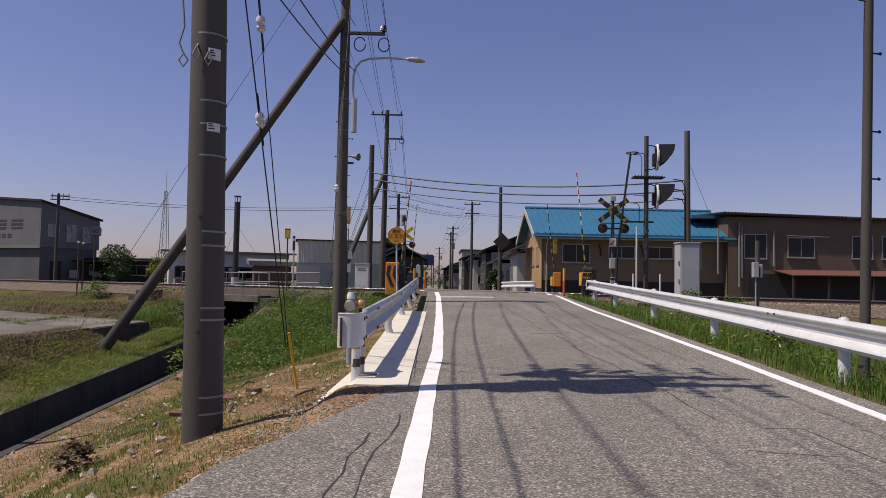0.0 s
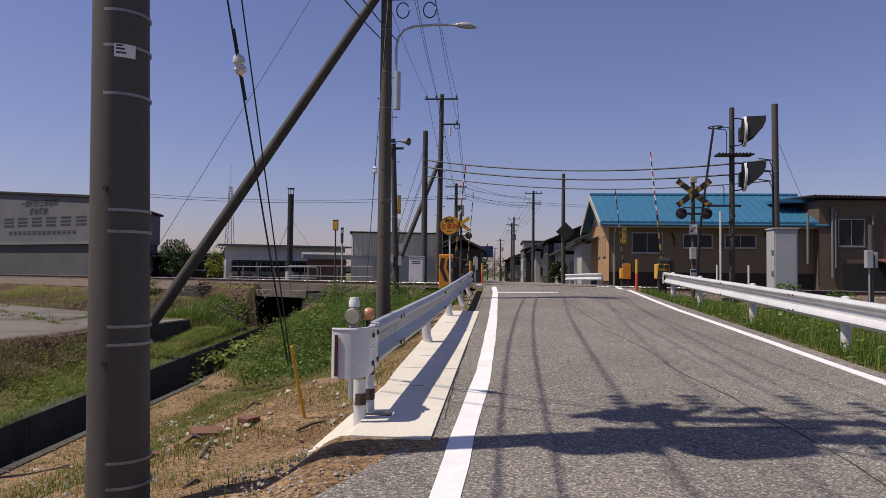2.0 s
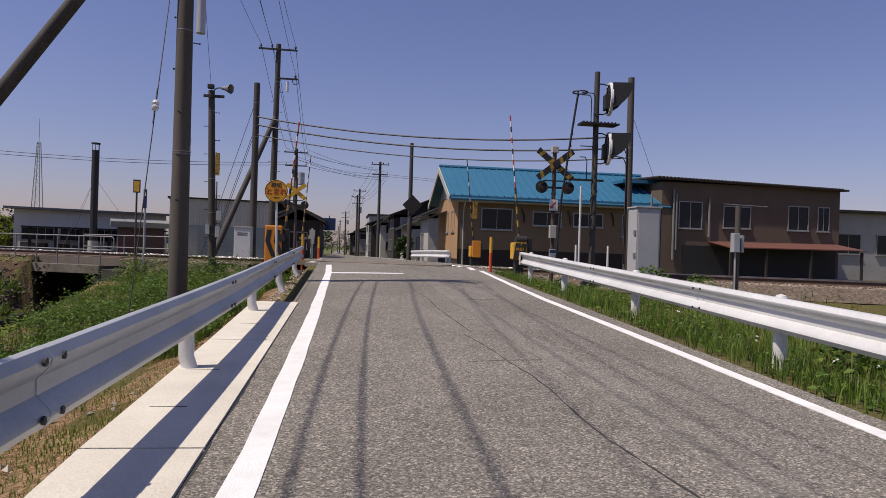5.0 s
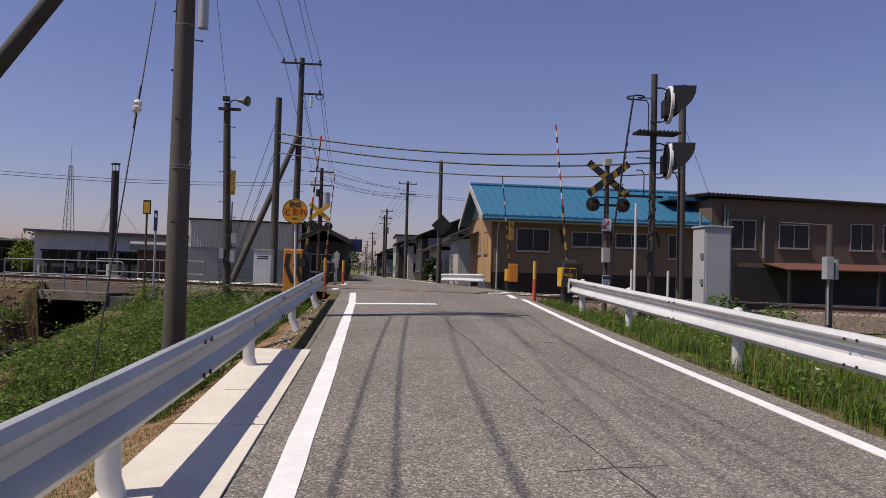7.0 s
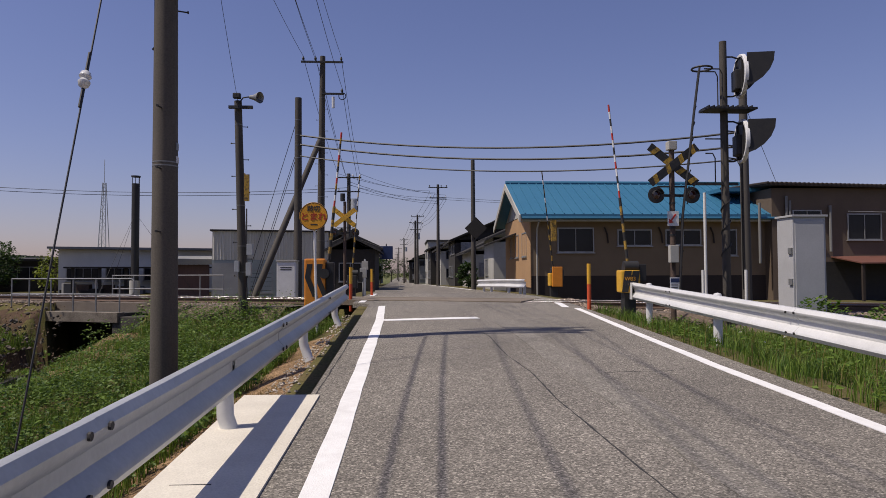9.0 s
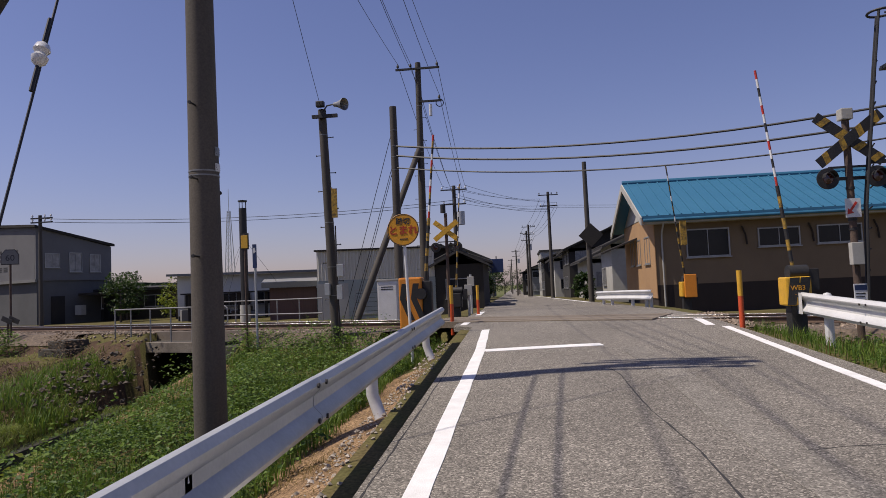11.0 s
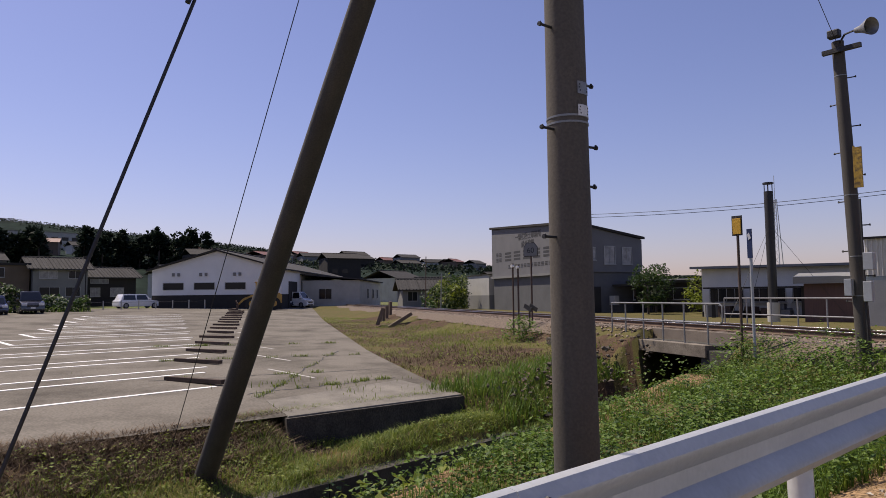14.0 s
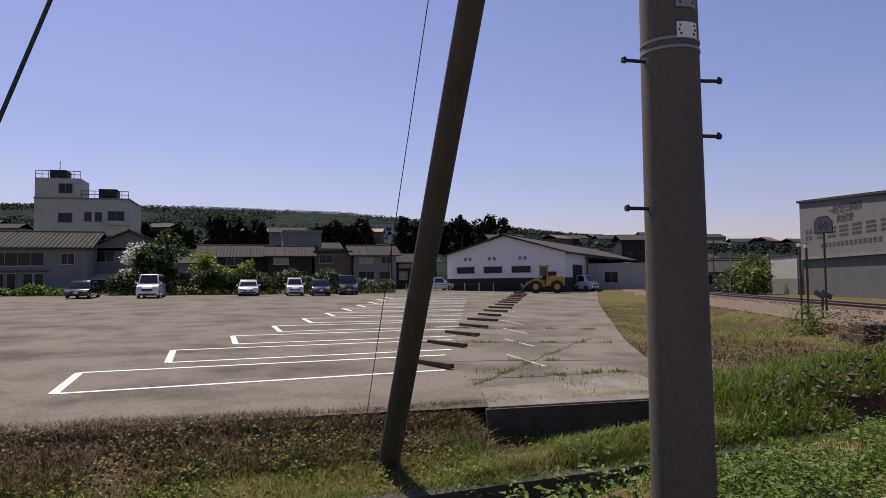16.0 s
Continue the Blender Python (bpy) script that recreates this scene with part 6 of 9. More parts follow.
# equipment hut cabinet and small signs on the left
cb = thing("equipment_cabinet", pose(-3.87, 35.9, 0.3), "white steel equipment cabinet beside the dark pole", "cabinet")
part("body", Shape().box(-0.36, 0.36, -0.3, 0.3, 0.1, 1.7), WHITE_STEEL, cb, bevel=0.012)
part("roof_cap", Shape().box(-0.39, 0.39, -0.34, 0.34, 1.7, 1.76), OFF_WHITE, cb, bevel=0.008)
part("door", Shape().box(-0.32, 0.32, -0.314, -0.302, 0.2, 1.62), WHITE_STEEL, cb, bevel=0.004)
for z in (1.46, 1.38):
    part("print_bar", Shape().box(-0.22, 0.2, -0.319, -0.315, z, z + 0.035), INK, cb)
ys_ = thing("marker_sign", pose(-6.37, 29.05, 0.1), "yellow rectangular railway marker on a thin post", "railway sign")
part("post", Shape().cyl((0, 0.02, -0.2), (0, 0.02, 3.2), 0.03, n=10), RUST_STEEL, ys_, smooth=True)
yb = part("board", Shape().box(-0.09, 0.09, -0.02, 0.0, 2.83, 3.17), YELLOW, ys_, "plain yellow board", bevel=0.006)
part("dark_frame", Shape().box(-0.115, 0.115, 0.001, 0.012, 2.8, 3.23), BLACK_STEEL, yb)
bs_ = thing("marker_sign", pose(-6.08, 29.0, 0.1), "small dark blue railway marker on a grey post", "railway sign")
part("post", Shape().cyl((0, 0.02, -0.2), (0, 0.02, 2.9), 0.032, n=10), GREY_STEEL, bs_, smooth=True)
part("board", Shape().box(-0.055, 0.055, -0.02, 0.0, 2.3, 2.92), BLUE_SIGN, bs_, "narrow dark blue board", bevel=0.005)
part("white_mark", Shape().prism([(-0.02, 2.68), (0.04, 2.72), (0.0, 2.84), (-0.04, 2.8)], -0.025, -0.02, "y"), PAPER, bs_)
sp = thing("speed_sign", pose(-17.1, 34.15, 0.0), "railway speed board reading 60 on a rusty post", "railway sign")
part("post", Shape().cyl((0, 0, -0.2), (0, 0, 3.5), 0.035, n=10), RUST_STEEL, sp, smooth=True)
bd = part("board", Shape().prism([(-0.26, 3.18), (0.26, 3.18), (0.26, 3.5), (0.14, 3.66), (-0.14, 3.66), (-0.26, 3.5)], -0.05, -0.035, "y", pose(0, 0, 0, 0, 0, 25)), GREY_WALL, sp, "pale board with cut corners")
part("border", Shape().prism([(-0.28, 3.15), (0.28, 3.15), (0.28, 3.51), (0.15, 3.69), (-0.15, 3.69), (-0.28, 3.51)], -0.033, -0.02, "y", pose(0, 0, 0, 0, 0, 25)), INK, bd)
part("lettering", text_shape("60", 0.3, pose(0, 0, 0, 0, 0, 25) @ pose(0, -0.052, 3.38, 90, 0, 0)), INK, bd)
for x, y, h, label in ((-17.65, 33.7, 2.8, "twin rusty signal posts with small lamps beside the track"), (-17.45, 33.78, 2.75, "twin rusty signal posts with small lamps beside the track"), (-17.0, 33.9, 1.1, "short rusty rod beside the track"), (-40, 47, 4.6, "thin dark rod leaning beside the track"), (-36, 45.2, 3.2, "pale stick leaning beside the track")):
    ob = thing("track_post", pose(x, y, 0.1), label, "post")
    part("post", Shape().cyl((0, 0, -0.2), (0.15 if h > 3 else 0, 0, h), 0.035, n=8), RUST_STEEL if h != 3.2 else GALVANISED, ob, smooth=True)
    if 2.5 < h < 3:
        part("lamp", Shape().cyl((0, -0.08, h - 0.1), (0, 0.02, h - 0.1), 0.06, n=10), PORCELAIN, ob)
        part("arm", Shape().box(0.05, 0.45, -0.05, -0.02, 1.25, 1.42, pose(0, 0, 0, 0, 25, 0)), BLACK_STEEL, ob)


# ---- buildings ----
def frame_between(p, q, z=0.0):
    """A pose at p with x running from p to q."""
    a = math.degrees(math.atan2(q[1] - p[1], q[0] - p[0]))
    return pose(p[0], p[1], z, 0, 0, a)


def window(parent, face, w, d, a0, a1, z0, z1, glass=None, sashes=2, sill=True):
    """A framed window on a face of a building: f front (y = 0), l left (x = 0), r right (x = w), b back (y = d)."""
    m = {"f": pose(0, 0, 0), "r": pose(w, 0, 0, 0, 0, 90), "l": pose(0, d, 0, 0, 0, -90), "b": pose(w, d, 0, 0, 0, 180)}[face]
    fr = Shape()
    t = 0.05
    for x0, x1, y0, y1 in ((a0, a1, z0, z0 + t), (a0, a1, z1 - t, z1), (a0, a0 + t, z0 + t, z1 - t), (a1 - t, a1, z0 + t, z1 - t)):
        fr.box(x0, x1, -0.05, 0.02, y0, y1, m)
    wn_ = part("window", fr, ALU, parent, "aluminium window frame")
    n = max(1, sashes)
    for i in range(n):
        x0, x1 = a0 + t + (a1 - a0 - 2 * t) * i / n, a0 + t + (a1 - a0 - 2 * t) * (i + 1) / n
        part("pane", Shape().box(x0 + 0.012, x1 - 0.012, -0.02 + 0.01 * (i % 2), 0.0 + 0.01 * (i % 2), z0 + t, z1 - t, m), glass or GLASS, wn_)
        if i:
            part("mullion", Shape().box(x0 - 0.015, x0 + 0.015, -0.045, 0.01, z0 + t, z1 - t, m), ALU, wn_)
    if sill:
        part("sill", Shape().box(a0 - 0.04, a1 + 0.04, -0.09, 0.0, z0 - 0.04, z0, m), ALU, wn_)


def walls(parent, w, d, z0, z1, material, t=0.18, label="", name="wall"):
    """Four walls with thickness."""
    for x0, x1, y0, y1 in ((0, w, 0, t), (0, w, d - t, d), (0, t, t, d - t), (w - t, w, t, d - t)):
        part(name, Shape().box(x0, x1, y0, y1, z0, z1), material, parent, label)


def gable_roof(parent, w, d, eave, ridge, material, over=0.45, thick=0.12, along="x", rib=0.0, label="", tiles=False, ends=None):
    """A pitched roof; along: the axis of the ridge."""
    a, b = (w, d) if along == "x" else (d, w)
    m = Matrix.Identity(4) if along == "x" else Matrix(((0, 1, 0, 0), (1, 0, 0, 0), (0, 0, 1, 0), (0, 0, 0, 1)))
    slope = (ridge - eave) / (b / 2)
    lo = eave - slope * over
    roofs = []
    for side in (0, 1):
        y0, y1 = (-over, b / 2) if side == 0 else (b + over, b / 2)
        s = Shape()
        s.add([(x, y, z + dz) for dz in (0, thick) for x in (-over, a + over) for y, z in ((y0, lo), (y1, ridge))],
              [(0, 1, 3, 2), (4, 6, 7, 5), (0, 4, 5, 1), (2, 3, 7, 6), (0, 2, 6, 4), (1, 5, 7, 3)], m)
        r_ = part("roof", s, material, parent, label)
        roofs.append(r_)
        if rib:
            x = -over + rib / 2
            while x < a + over:
                s = Shape()
                s.add([(xx, y, z + thick + dz) for dz in (0.0, 0.045) for xx in (x - 0.022, x + 0.022) for y, z in ((y0, lo), (y1, ridge))],
                      [(4, 6, 7, 5), (0, 4, 5, 1), (2, 3, 7, 6), (0, 2, 6, 4), (1, 5, 7, 3)], m)
                part("standing_seam", s, material, r_)
                x += rib
        if tiles:
            s = Shape()
            rows_ = max(4, int((b / 2 + over) / 0.4))
            x = -over
            while x < a + over - 0.05:
                s.tube([m @ Vector((x + 0.14, y0 + (y1 - y0) * k, lo + (ridge - lo) * k + thick + 0.02)) for k in (0.0, 1.0)], 0.06, 6)
                x += 0.42
            tagged(part("roof_tiling", s, material, r_), kind="stuff")
    part("ridge_cap", Shape().tube([m @ Vector((-over, b / 2, ridge + thick + 0.03)), m @ Vector((a + over, b / 2, ridge + thick + 0.03))], 0.1, 8), material, parent)
    if ends:
        for x in (0.0, a - 0.15):
            part("gable", Shape().prism([(0, eave - 0.3), (b, eave - 0.3), (b, eave), (b / 2, ridge), (0, eave)], x, x + 0.15, "x", m), ends, parent)
    return roofs


def flat_roof(parent, w, d, zs, material, over=0.35, thick=0.15, label=""):
    """A single-pitch roof; zs: heights at the front left, front right, back right, back left."""
    c = [(-over, -over), (w + over, -over), (w + over, d + over), (-over, d + over)]
    s = Shape().add([(x, y, z) for (x, y), z in zip(c, zs)] + [(x, y, z + thick) for (x, y), z in zip(c, zs)], [(3, 2, 1, 0), (4, 5, 6, 7), (0, 1, 5, 4), (1, 2, 6, 5), (2, 3, 7, 6), (3, 0, 4, 7)])
    return part("roof", s, material, parent, label)


# the blue-roofed house beyond the crossing
bh = thing("house", pose(6.02, 38.6, 0.3), "single-storey tan house with a ribbed blue metal roof and dark base", "house")
W, D = 10.5, 7.0
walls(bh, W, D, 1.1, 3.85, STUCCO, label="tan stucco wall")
walls(bh, W, D, -0.3, 1.1, BROWN_BOARD, label="dark brown boarded base", name="base_wall")
part("fascia", Shape().box(-0.45, W + 0.45, -0.52, -0.46, 3.42, 3.72), OFF_WHITE, bh, "pale fascia board")
part("soffit", Shape().box(-0.4, W + 0.4, -0.46, 0.0, 3.42, 3.46), OFF_WHITE, bh)
gable_roof(bh, W, D, 3.85, 5.42, BLUE_TIN, over=0.55, rib=0.42, label="ribbed blue metal roof")
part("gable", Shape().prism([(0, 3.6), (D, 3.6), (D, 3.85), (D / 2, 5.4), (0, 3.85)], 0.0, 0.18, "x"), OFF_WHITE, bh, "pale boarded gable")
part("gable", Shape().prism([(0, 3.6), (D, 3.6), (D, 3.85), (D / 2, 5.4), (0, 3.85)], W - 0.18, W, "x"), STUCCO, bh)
# thin skin over the sun-facing wall, painted as if lit
part("side_skin", Shape().box(-0.03, -0.002, -0.03, D, 0.6, 3.8), SUNLIT_STUCCO, bh, "orange-tan side wall with sunlight put into its colour")
for y0, y1 in ((-0.62, D / 2), (D + 0.62, D / 2)):
    z0, z1 = 3.85 - 0.62 * 1.57 / 3.5, 5.42
    part("barge_board", Shape().add([(x, y, z + dz) for x in (-0.6, -0.54) for y, z in ((y0, z0), (y1, z1)) for dz in (-0.2, 0.1)], [(0, 1, 3, 2), (4, 6, 7, 5), (0, 4, 5, 1), (2, 3, 7, 6), (0, 2, 6, 4), (1, 5, 7, 3)]), OFF_WHITE, bh, "pale barge board")
for a0, a1, z0, z1, n in ((1.15, 2.75, 2.1, 3.18, 2), (3.78, 5.3, 2.38, 3.1, 2), (5.9, 7.5, 2.4, 3.1, 2), (8.5, 9.1, 1.95, 3.1, 1)):
    window(bh, "f", W, D, a0, a1, z0, z1, sashes=n)
for a0, a1 in ((1.6, 2.5), (3.2, 4.1), (5.0, 6.1)):
    window(bh, "l", W, D, a0, a1, 1.95, 3.05, sashes=2)
for x in (0.25, 3.2, 5.6, 7.9):
    part("downpipe", Shape().tube([(x, -0.5, 3.4), (x, -0.12, 3.1), (x, -0.06, 2.7), (x, -0.06, 0.0)] if x < 1 else [(x, -0.07, 3.2), (x + 0.12, -0.07, 2.9), (x + 0.16, -0.07, 2.5)], 0.035, 8), BROWN_BOARD if x > 1 else OFF_WHITE, bh, smooth=True)
part("gutter", Shape().tube([(-0.5, -0.6, 3.55), (W + 0.5, -0.6, 3.55)], 0.06, 8), BLUE_TIN, bh, smooth=True)
part("porch_roof", Shape().add([(-1.6, 3.6, 2.5), (-1.6, 6.9, 2.5), (0, 6.9, 3.1), (0, 3.6, 3.1), (-1.6, 3.6, 2.58), (-1.6, 6.9, 2.58), (0, 6.9, 3.18), (0, 3.6, 3.18)], [(0, 1, 2, 3), (4, 7, 6, 5), (0, 4, 5, 1), (1, 5, 6, 2), (2, 6, 7, 3), (3, 7, 4, 0)]), TILE_ROOF, bh)

# the long brown building
bb = thing("building", pose(16.4, 38.0, 0.2), "long brown two-storey shed with a corrugated roof edge and red awning", "building")
walls(bb, 10.0, 8.0, -0.3, 4.95, BROWN_WALL, label="brown sheet wall")
flat_roof(bb, 10.0, 8.0, (5.05, 4.85, 5.3, 5.5), BROWN_BOARD, over=0.3, thick=0.1)
s = Shape()
for i in range(52):
    s.tube([(-0.3 + 0.2 * i, -0.33, 5.15 - 0.02 * i / 5), (-0.3 + 0.2 * i, 8.3, 5.6 - 0.02 * i / 5)], 0.055, 6)
tagged(part("corrugation", s, BROWN_BOARD, bb, "dark corrugated roof sheets"), kind="stuff")
part("blue_ridge_roof", Shape().box(-1.6, 0.6, 1.2, 3.4, 4.95, 5.12), BLUE_TIN, bb, "strip of blue roof")
for a0, a1, z0, z1 in ((0.9, 2.2, 2.6, 4.0), (3.35, 4.9, 2.7, 3.85), (7.0, 8.2, 2.7, 4.0), (8.7, 9.4, 2.7, 4.0)):
    window(bb, "f", 10, 8, a0, a1, z0, z1, sashes=2)
part("awning", Shape().add([(2.6, -2.0, 1.65), (9.9, -2.0, 1.7), (9.9, 0, 2.0), (2.6, 0, 1.95), (2.6, -2.0, 1.7), (9.9, -2.0, 1.75), (9.9, 0, 2.05), (2.6, 0, 2.0)], [(3, 2, 1, 0), (4, 5, 6, 7), (0, 1, 5, 4), (1, 2, 6, 5), (2, 3, 7, 6), (3, 0, 4, 7)]), RED_ROOF, bb, "rusty red awning roof")
# flat black sheet on the solid wall paints the deep shade below the awning
part("awning_void", Shape().box(1.2, 9.8, -0.06, -0.01, -0.2, 1.75), BLACK_STEEL, bb, "black sheet standing in for the shade under the awning")
for x in (2.7, 4.6, 7.0, 9.8):
    part("awning_post", Shape().box(x - 0.05, x + 0.05, -1.95, -1.85, -0.3, 1.65), BROWN_BOARD, bb)
for x, z0, z1 in ((-0.6, 1.7, 4.3), (0.6, 1.0, 4.6), (0.75, 1.5, 4.4), (2.55, 2.2, 4.2)):
    part("downpipe", Shape().cyl((x, -0.1, z0), (x, -0.1, z1), 0.06, n=8), GREY_WALL, bb, smooth=True)
part("laundry_bar", Shape().cyl((3.1, -0.5, 3.9), (5.5, -0.5, 3.85), 0.02, n=6), ALU, bb)
wb = thing("building", pose(27.6, 41, 0.2), "white two-storey house beyond the brown shed", "house")
walls(wb, 7, 7, -0.3, 4.0, OFF_WHITE)
flat_roof(wb, 7, 7, (4.0, 4.0, 4.3, 4.3), DARK_WALL)
window(wb, "f", 7, 7, 1.0, 2.6, 1.6, 2.8), window(wb, "f", 7, 7, 3.6, 5.2, 1.6, 2.8)

# shed with corrugated upper wall, and its neighbours on the left beyond the track
sh = thing("shed", frame_between((-9.05, 44.45), (-3.4, 45.65), 0.2), "shed with corrugated upper wall over blue-grey boarding", "shed")
W = 5.8
walls(sh, W, 6, -0.2, 2.05, BLUE_GREY, label="blue-grey lap boarding")
for i in range(9):
    part("lap_board", Shape().box(-0.02, W + 0.02, -0.03, -0.004, 0.05 + 0.22 * i, 0.255 + 0.22 * i), BLUE_GREY, sh)
walls(sh, W, 6, 2.05, 3.5, CORRUGATED, t=0.1, name="upper_wall", label="weathered corrugated sheet")
s = Shape()
for i in range(36):
    s.tube([(0.08 + i * W / 36, -0.02, 2.05), (0.08 + i * W / 36, -0.02, 3.5)], 0.035, 6)
tagged(part("corrugation", s, CORRUGATED, sh), kind="stuff")
flat_roof(sh, W, 6, (3.5, 3.5, 3.7, 3.7), DARK_WALL, over=0.12, thick=0.08)
window(sh, "f", W, 6, 1.8, 2.95, 0.35, 1.55, sashes=2)
part("light_patch", Shape().box(0.0, 1.5, -0.045, -0.032, 0.1, 1.9), OFF_WHITE, sh, "pale boarded bay")
wl_ = thing("building", pose(-3.35, 45.7, 0.2), "low brown boarded house beside the street", "house")
walls(wl_, 2.4, 6, -0.2, 2.6, DARK_WALL)
gable_roof(wl_, 2.4, 6, 2.6, 3.2, TILE_ROOF, over=0.3, along="y")
window(wl_, "f", 2.4, 6, 0.5, 1.7, 0.9, 1.9)
bs2 = thing("shed", frame_between((-12.6, 47.4), (-10.2, 48.2), 0.2), "small dark red-brown shed with a pale flat roof", "shed")
walls(bs2, 2.5, 2.6, -0.2, 1.85, surface("red_brown_sheet", (0.1, 0.055, 0.05), (0.07, 0.04, 0.04), rough=0.8, streak=(8, 8, 0.3)))
flat_roof(bs2, 2.5, 2.6, (1.85, 1.85, 2.1, 2.1), GREY_WALL, over=0.4, thick=0.3)
fc = thing("factory", frame_between((-20.7, 52.93), (-12.2, 56.6), 0.2), "low pale workshop with dark windows and an overhanging roof", "workshop")
W = 9.25
walls(fc, W, 9, -0.2, 2.9, WHITE_WALL)
flat_roof(fc, W, 9, (2.9, 2.9, 3.2, 3.2), GREY_WALL, over=0.6, thick=0.14)
for a0 in (0.4, 2.6, 4.8, 6.9):
    window(fc, "f", W, 9, a0, a0 + 1.9, 0.9, 1.75, sashes=4)
for x in (0.8, 2.2, 3.6, 5.2, 6.9, 8.2):
    part("yard_post", Shape().box(x, x + 0.18, -3.2, -3.0, -0.3, 1.7), DARK_WALL, fc)
part("yard_roof", Shape().box(0.4, 8.8, -3.4, -1.0, 1.7, 1.78), DARK_WALL, fc, "dark lean-to roof over the yard")
r_ = random.Random(4)
for i in range(16):
    x, y, z = 0.1 + r_.random() * 8.5, -3.0 + r_.random() * 2.4, r_.uniform(0.3, 0.9)
    ob = solid("stored_crate", Shape().box(-0.35, 0.35, -0.3, 0.3, 0, z, BASES[fc.name] @ pose(x, y, -0.05, 0, 0, r_.uniform(-20, 20))), (DARK_WALL, GREY_WALL, RUST_STEEL)[i % 3], "stored crate in the workshop yard", "crate", bevel=0.02)
fc2 = thing("factory", frame_between((-36, 58), (-20, 63), 0.2), "low dark workshop with a dark roof edge further back", "workshop")
walls(fc2, 16, 8, -0.2, 2.3, DARK_WALL)
flat_roof(fc2, 16, 8, (2.3, 2.3, 2.6, 2.6), DARK_WALL, over=0.5)
for a0 in (3, 6, 9, 12):
    window(fc2, "f", 16, 8, a0, a0 + 1.6, 1.0, 1.9)
ch = thing("chimney", pose(-13.8, 46.95, 0.2), "tall black steel chimney pipe with a small cage top", "chimney")
part("pipe", Shape().cyl((0, 0, -0.2), (0, 0, 6.2), 0.2, n=18), BLACK_STEEL, ch, smooth=True)
part("base_drum", Shape().cyl((0, 0, -0.2), (0, 0, 1.0), 0.27, n=18), OFF_WHITE, ch, smooth=True)
part("cap", Shape().cyl((0, 0, 6.55), (0, 0, 6.62), 0.24, n=18), BLACK_STEEL, ch)
for a in range(6):
    part("cage_bar", Shape().cyl((0.19 * math.cos(a), 0.19 * math.sin(a), 6.2), (0.19 * math.cos(a), 0.19 * math.sin(a), 6.58), 0.015, n=5), BLACK_STEEL, ch)
for a in (0.3, 2.4, 4.5):
    part("stay", Shape().cyl((0, 0, 4.6), (3.2 * math.cos(a), 3.2 * math.sin(a), 0.0), 0.008, n=4), CABLE, ch)
an = thing("lattice_mast", pose(-63.2, 158.5, 0), "thin far lattice antenna mast", "antenna mast")
for dx, dy in ((-1, -1), (1, -1), (1, 1), (-1, 1)):
    part("leg", Shape().cyl((dx * 1.1, dy * 1.1, 0), (dx * 0.25, dy * 0.25, 21), 0.09, n=5), GREY_STEEL, an)
for i in range(14):
    k0, k1 = i / 14, (i + 1) / 14
    h0, h1 = 1.1 - 0.85 * k0, 1.1 - 0.85 * k1
    part("brace", Shape().cyl((-h0, -h0, 21 * k0), (h1, -h1, 21 * k1), 0.05, n=4), GREY_STEEL, an)
    part("brace", Shape().cyl((h0, -h0, 21 * k0), (-h1, -h1, 21 * k1), 0.05, n=4), GREY_STEEL, an)
part("whip", Shape().cyl((0, 0, 21), (0, 0, 26), 0.06, n=5), GREY_STEEL, an)

# the works office with faded lettering
OFFICE_GREY = surface("office_base_wall", (0.128, 0.13, 0.132), (0.098, 0.1, 0.1), rough=0.9, scale=0.6, fine=25, grain=0.06, spec=0.2)
of = thing("office_building", frame_between((-46.5, 60.6), (-32.0, 55.2), 0.05), "two-storey grey works office with faded lettering painted on its front", "office")
W, D = 15.47, 5.6
walls(of, W, D, -0.3, 3.3, OFFICE_GREY, label="grey ground-floor wall")
s = Shape()
for x0, x1, y0, y1 in ((0, W, -0.12, 0.06), (0, W, D - 0.06, D + 0.12), (-0.12, 0.06, -0.12, D + 0.12), (W - 0.06, W + 0.12, -0.12, D + 0.12)):
    def top(x, y):
        return 8.0 - 1.05 * x / W - 1.1 * y / D
    s.add([(x0, y0, 3.3), (x1, y0, 3.3), (x1, y1, 3.3), (x0, y1, 3.3), (x0, y0, top(x0, y0)), (x1, y0, top(x1, y0)), (x1, y1, top(x1, y1)), (x0, y1, top(x0, y1))],
          [(3, 2, 1, 0), (4, 5, 6, 7), (0, 1, 5, 4), (1, 2, 6, 5), (2, 3, 7, 6), (3, 0, 4, 7)])
part("upper_wall", s, surface("office_wall", (0.155, 0.155, 0.158), (0.122, 0.122, 0.125), rough=0.85, scale=0.5, fine=25, grain=0.05), of, "pale upper wall")
part("ledge", Shape().box(-0.25, W + 0.25, -0.25, -0.13, 3.2, 3.4), GREY_WALL, of)
flat_roof(of, W, D, (8.0, 6.95, 5.85, 6.9), DARK_WALL, over=0.3, thick=0.18)
for a0, a1, z0, z1 in ((0.5, 1.6, 4.2, 5.2), (2.3, 3.3, 3.9, 5.3), (3.9, 4.8, 3.9, 5.2)):
    window(of, "r", W + 0.12, D, a0, a1, z0, z1, glass=PALE_GLASS)
part("lettering", text_shape("一級建築士事務所", 0.62, pose(7.6, -0.126, 6.72, 90, 0, 0), 0.004, 0.022), FADED_INK, of, "faded dark lettering")
part("lettering", text_shape("総合建設", 0.62, pose(7.6, -0.126, 6.02, 90, 0, 0), 0.004, 0.022), FADED_INK, of, "faded dark lettering")
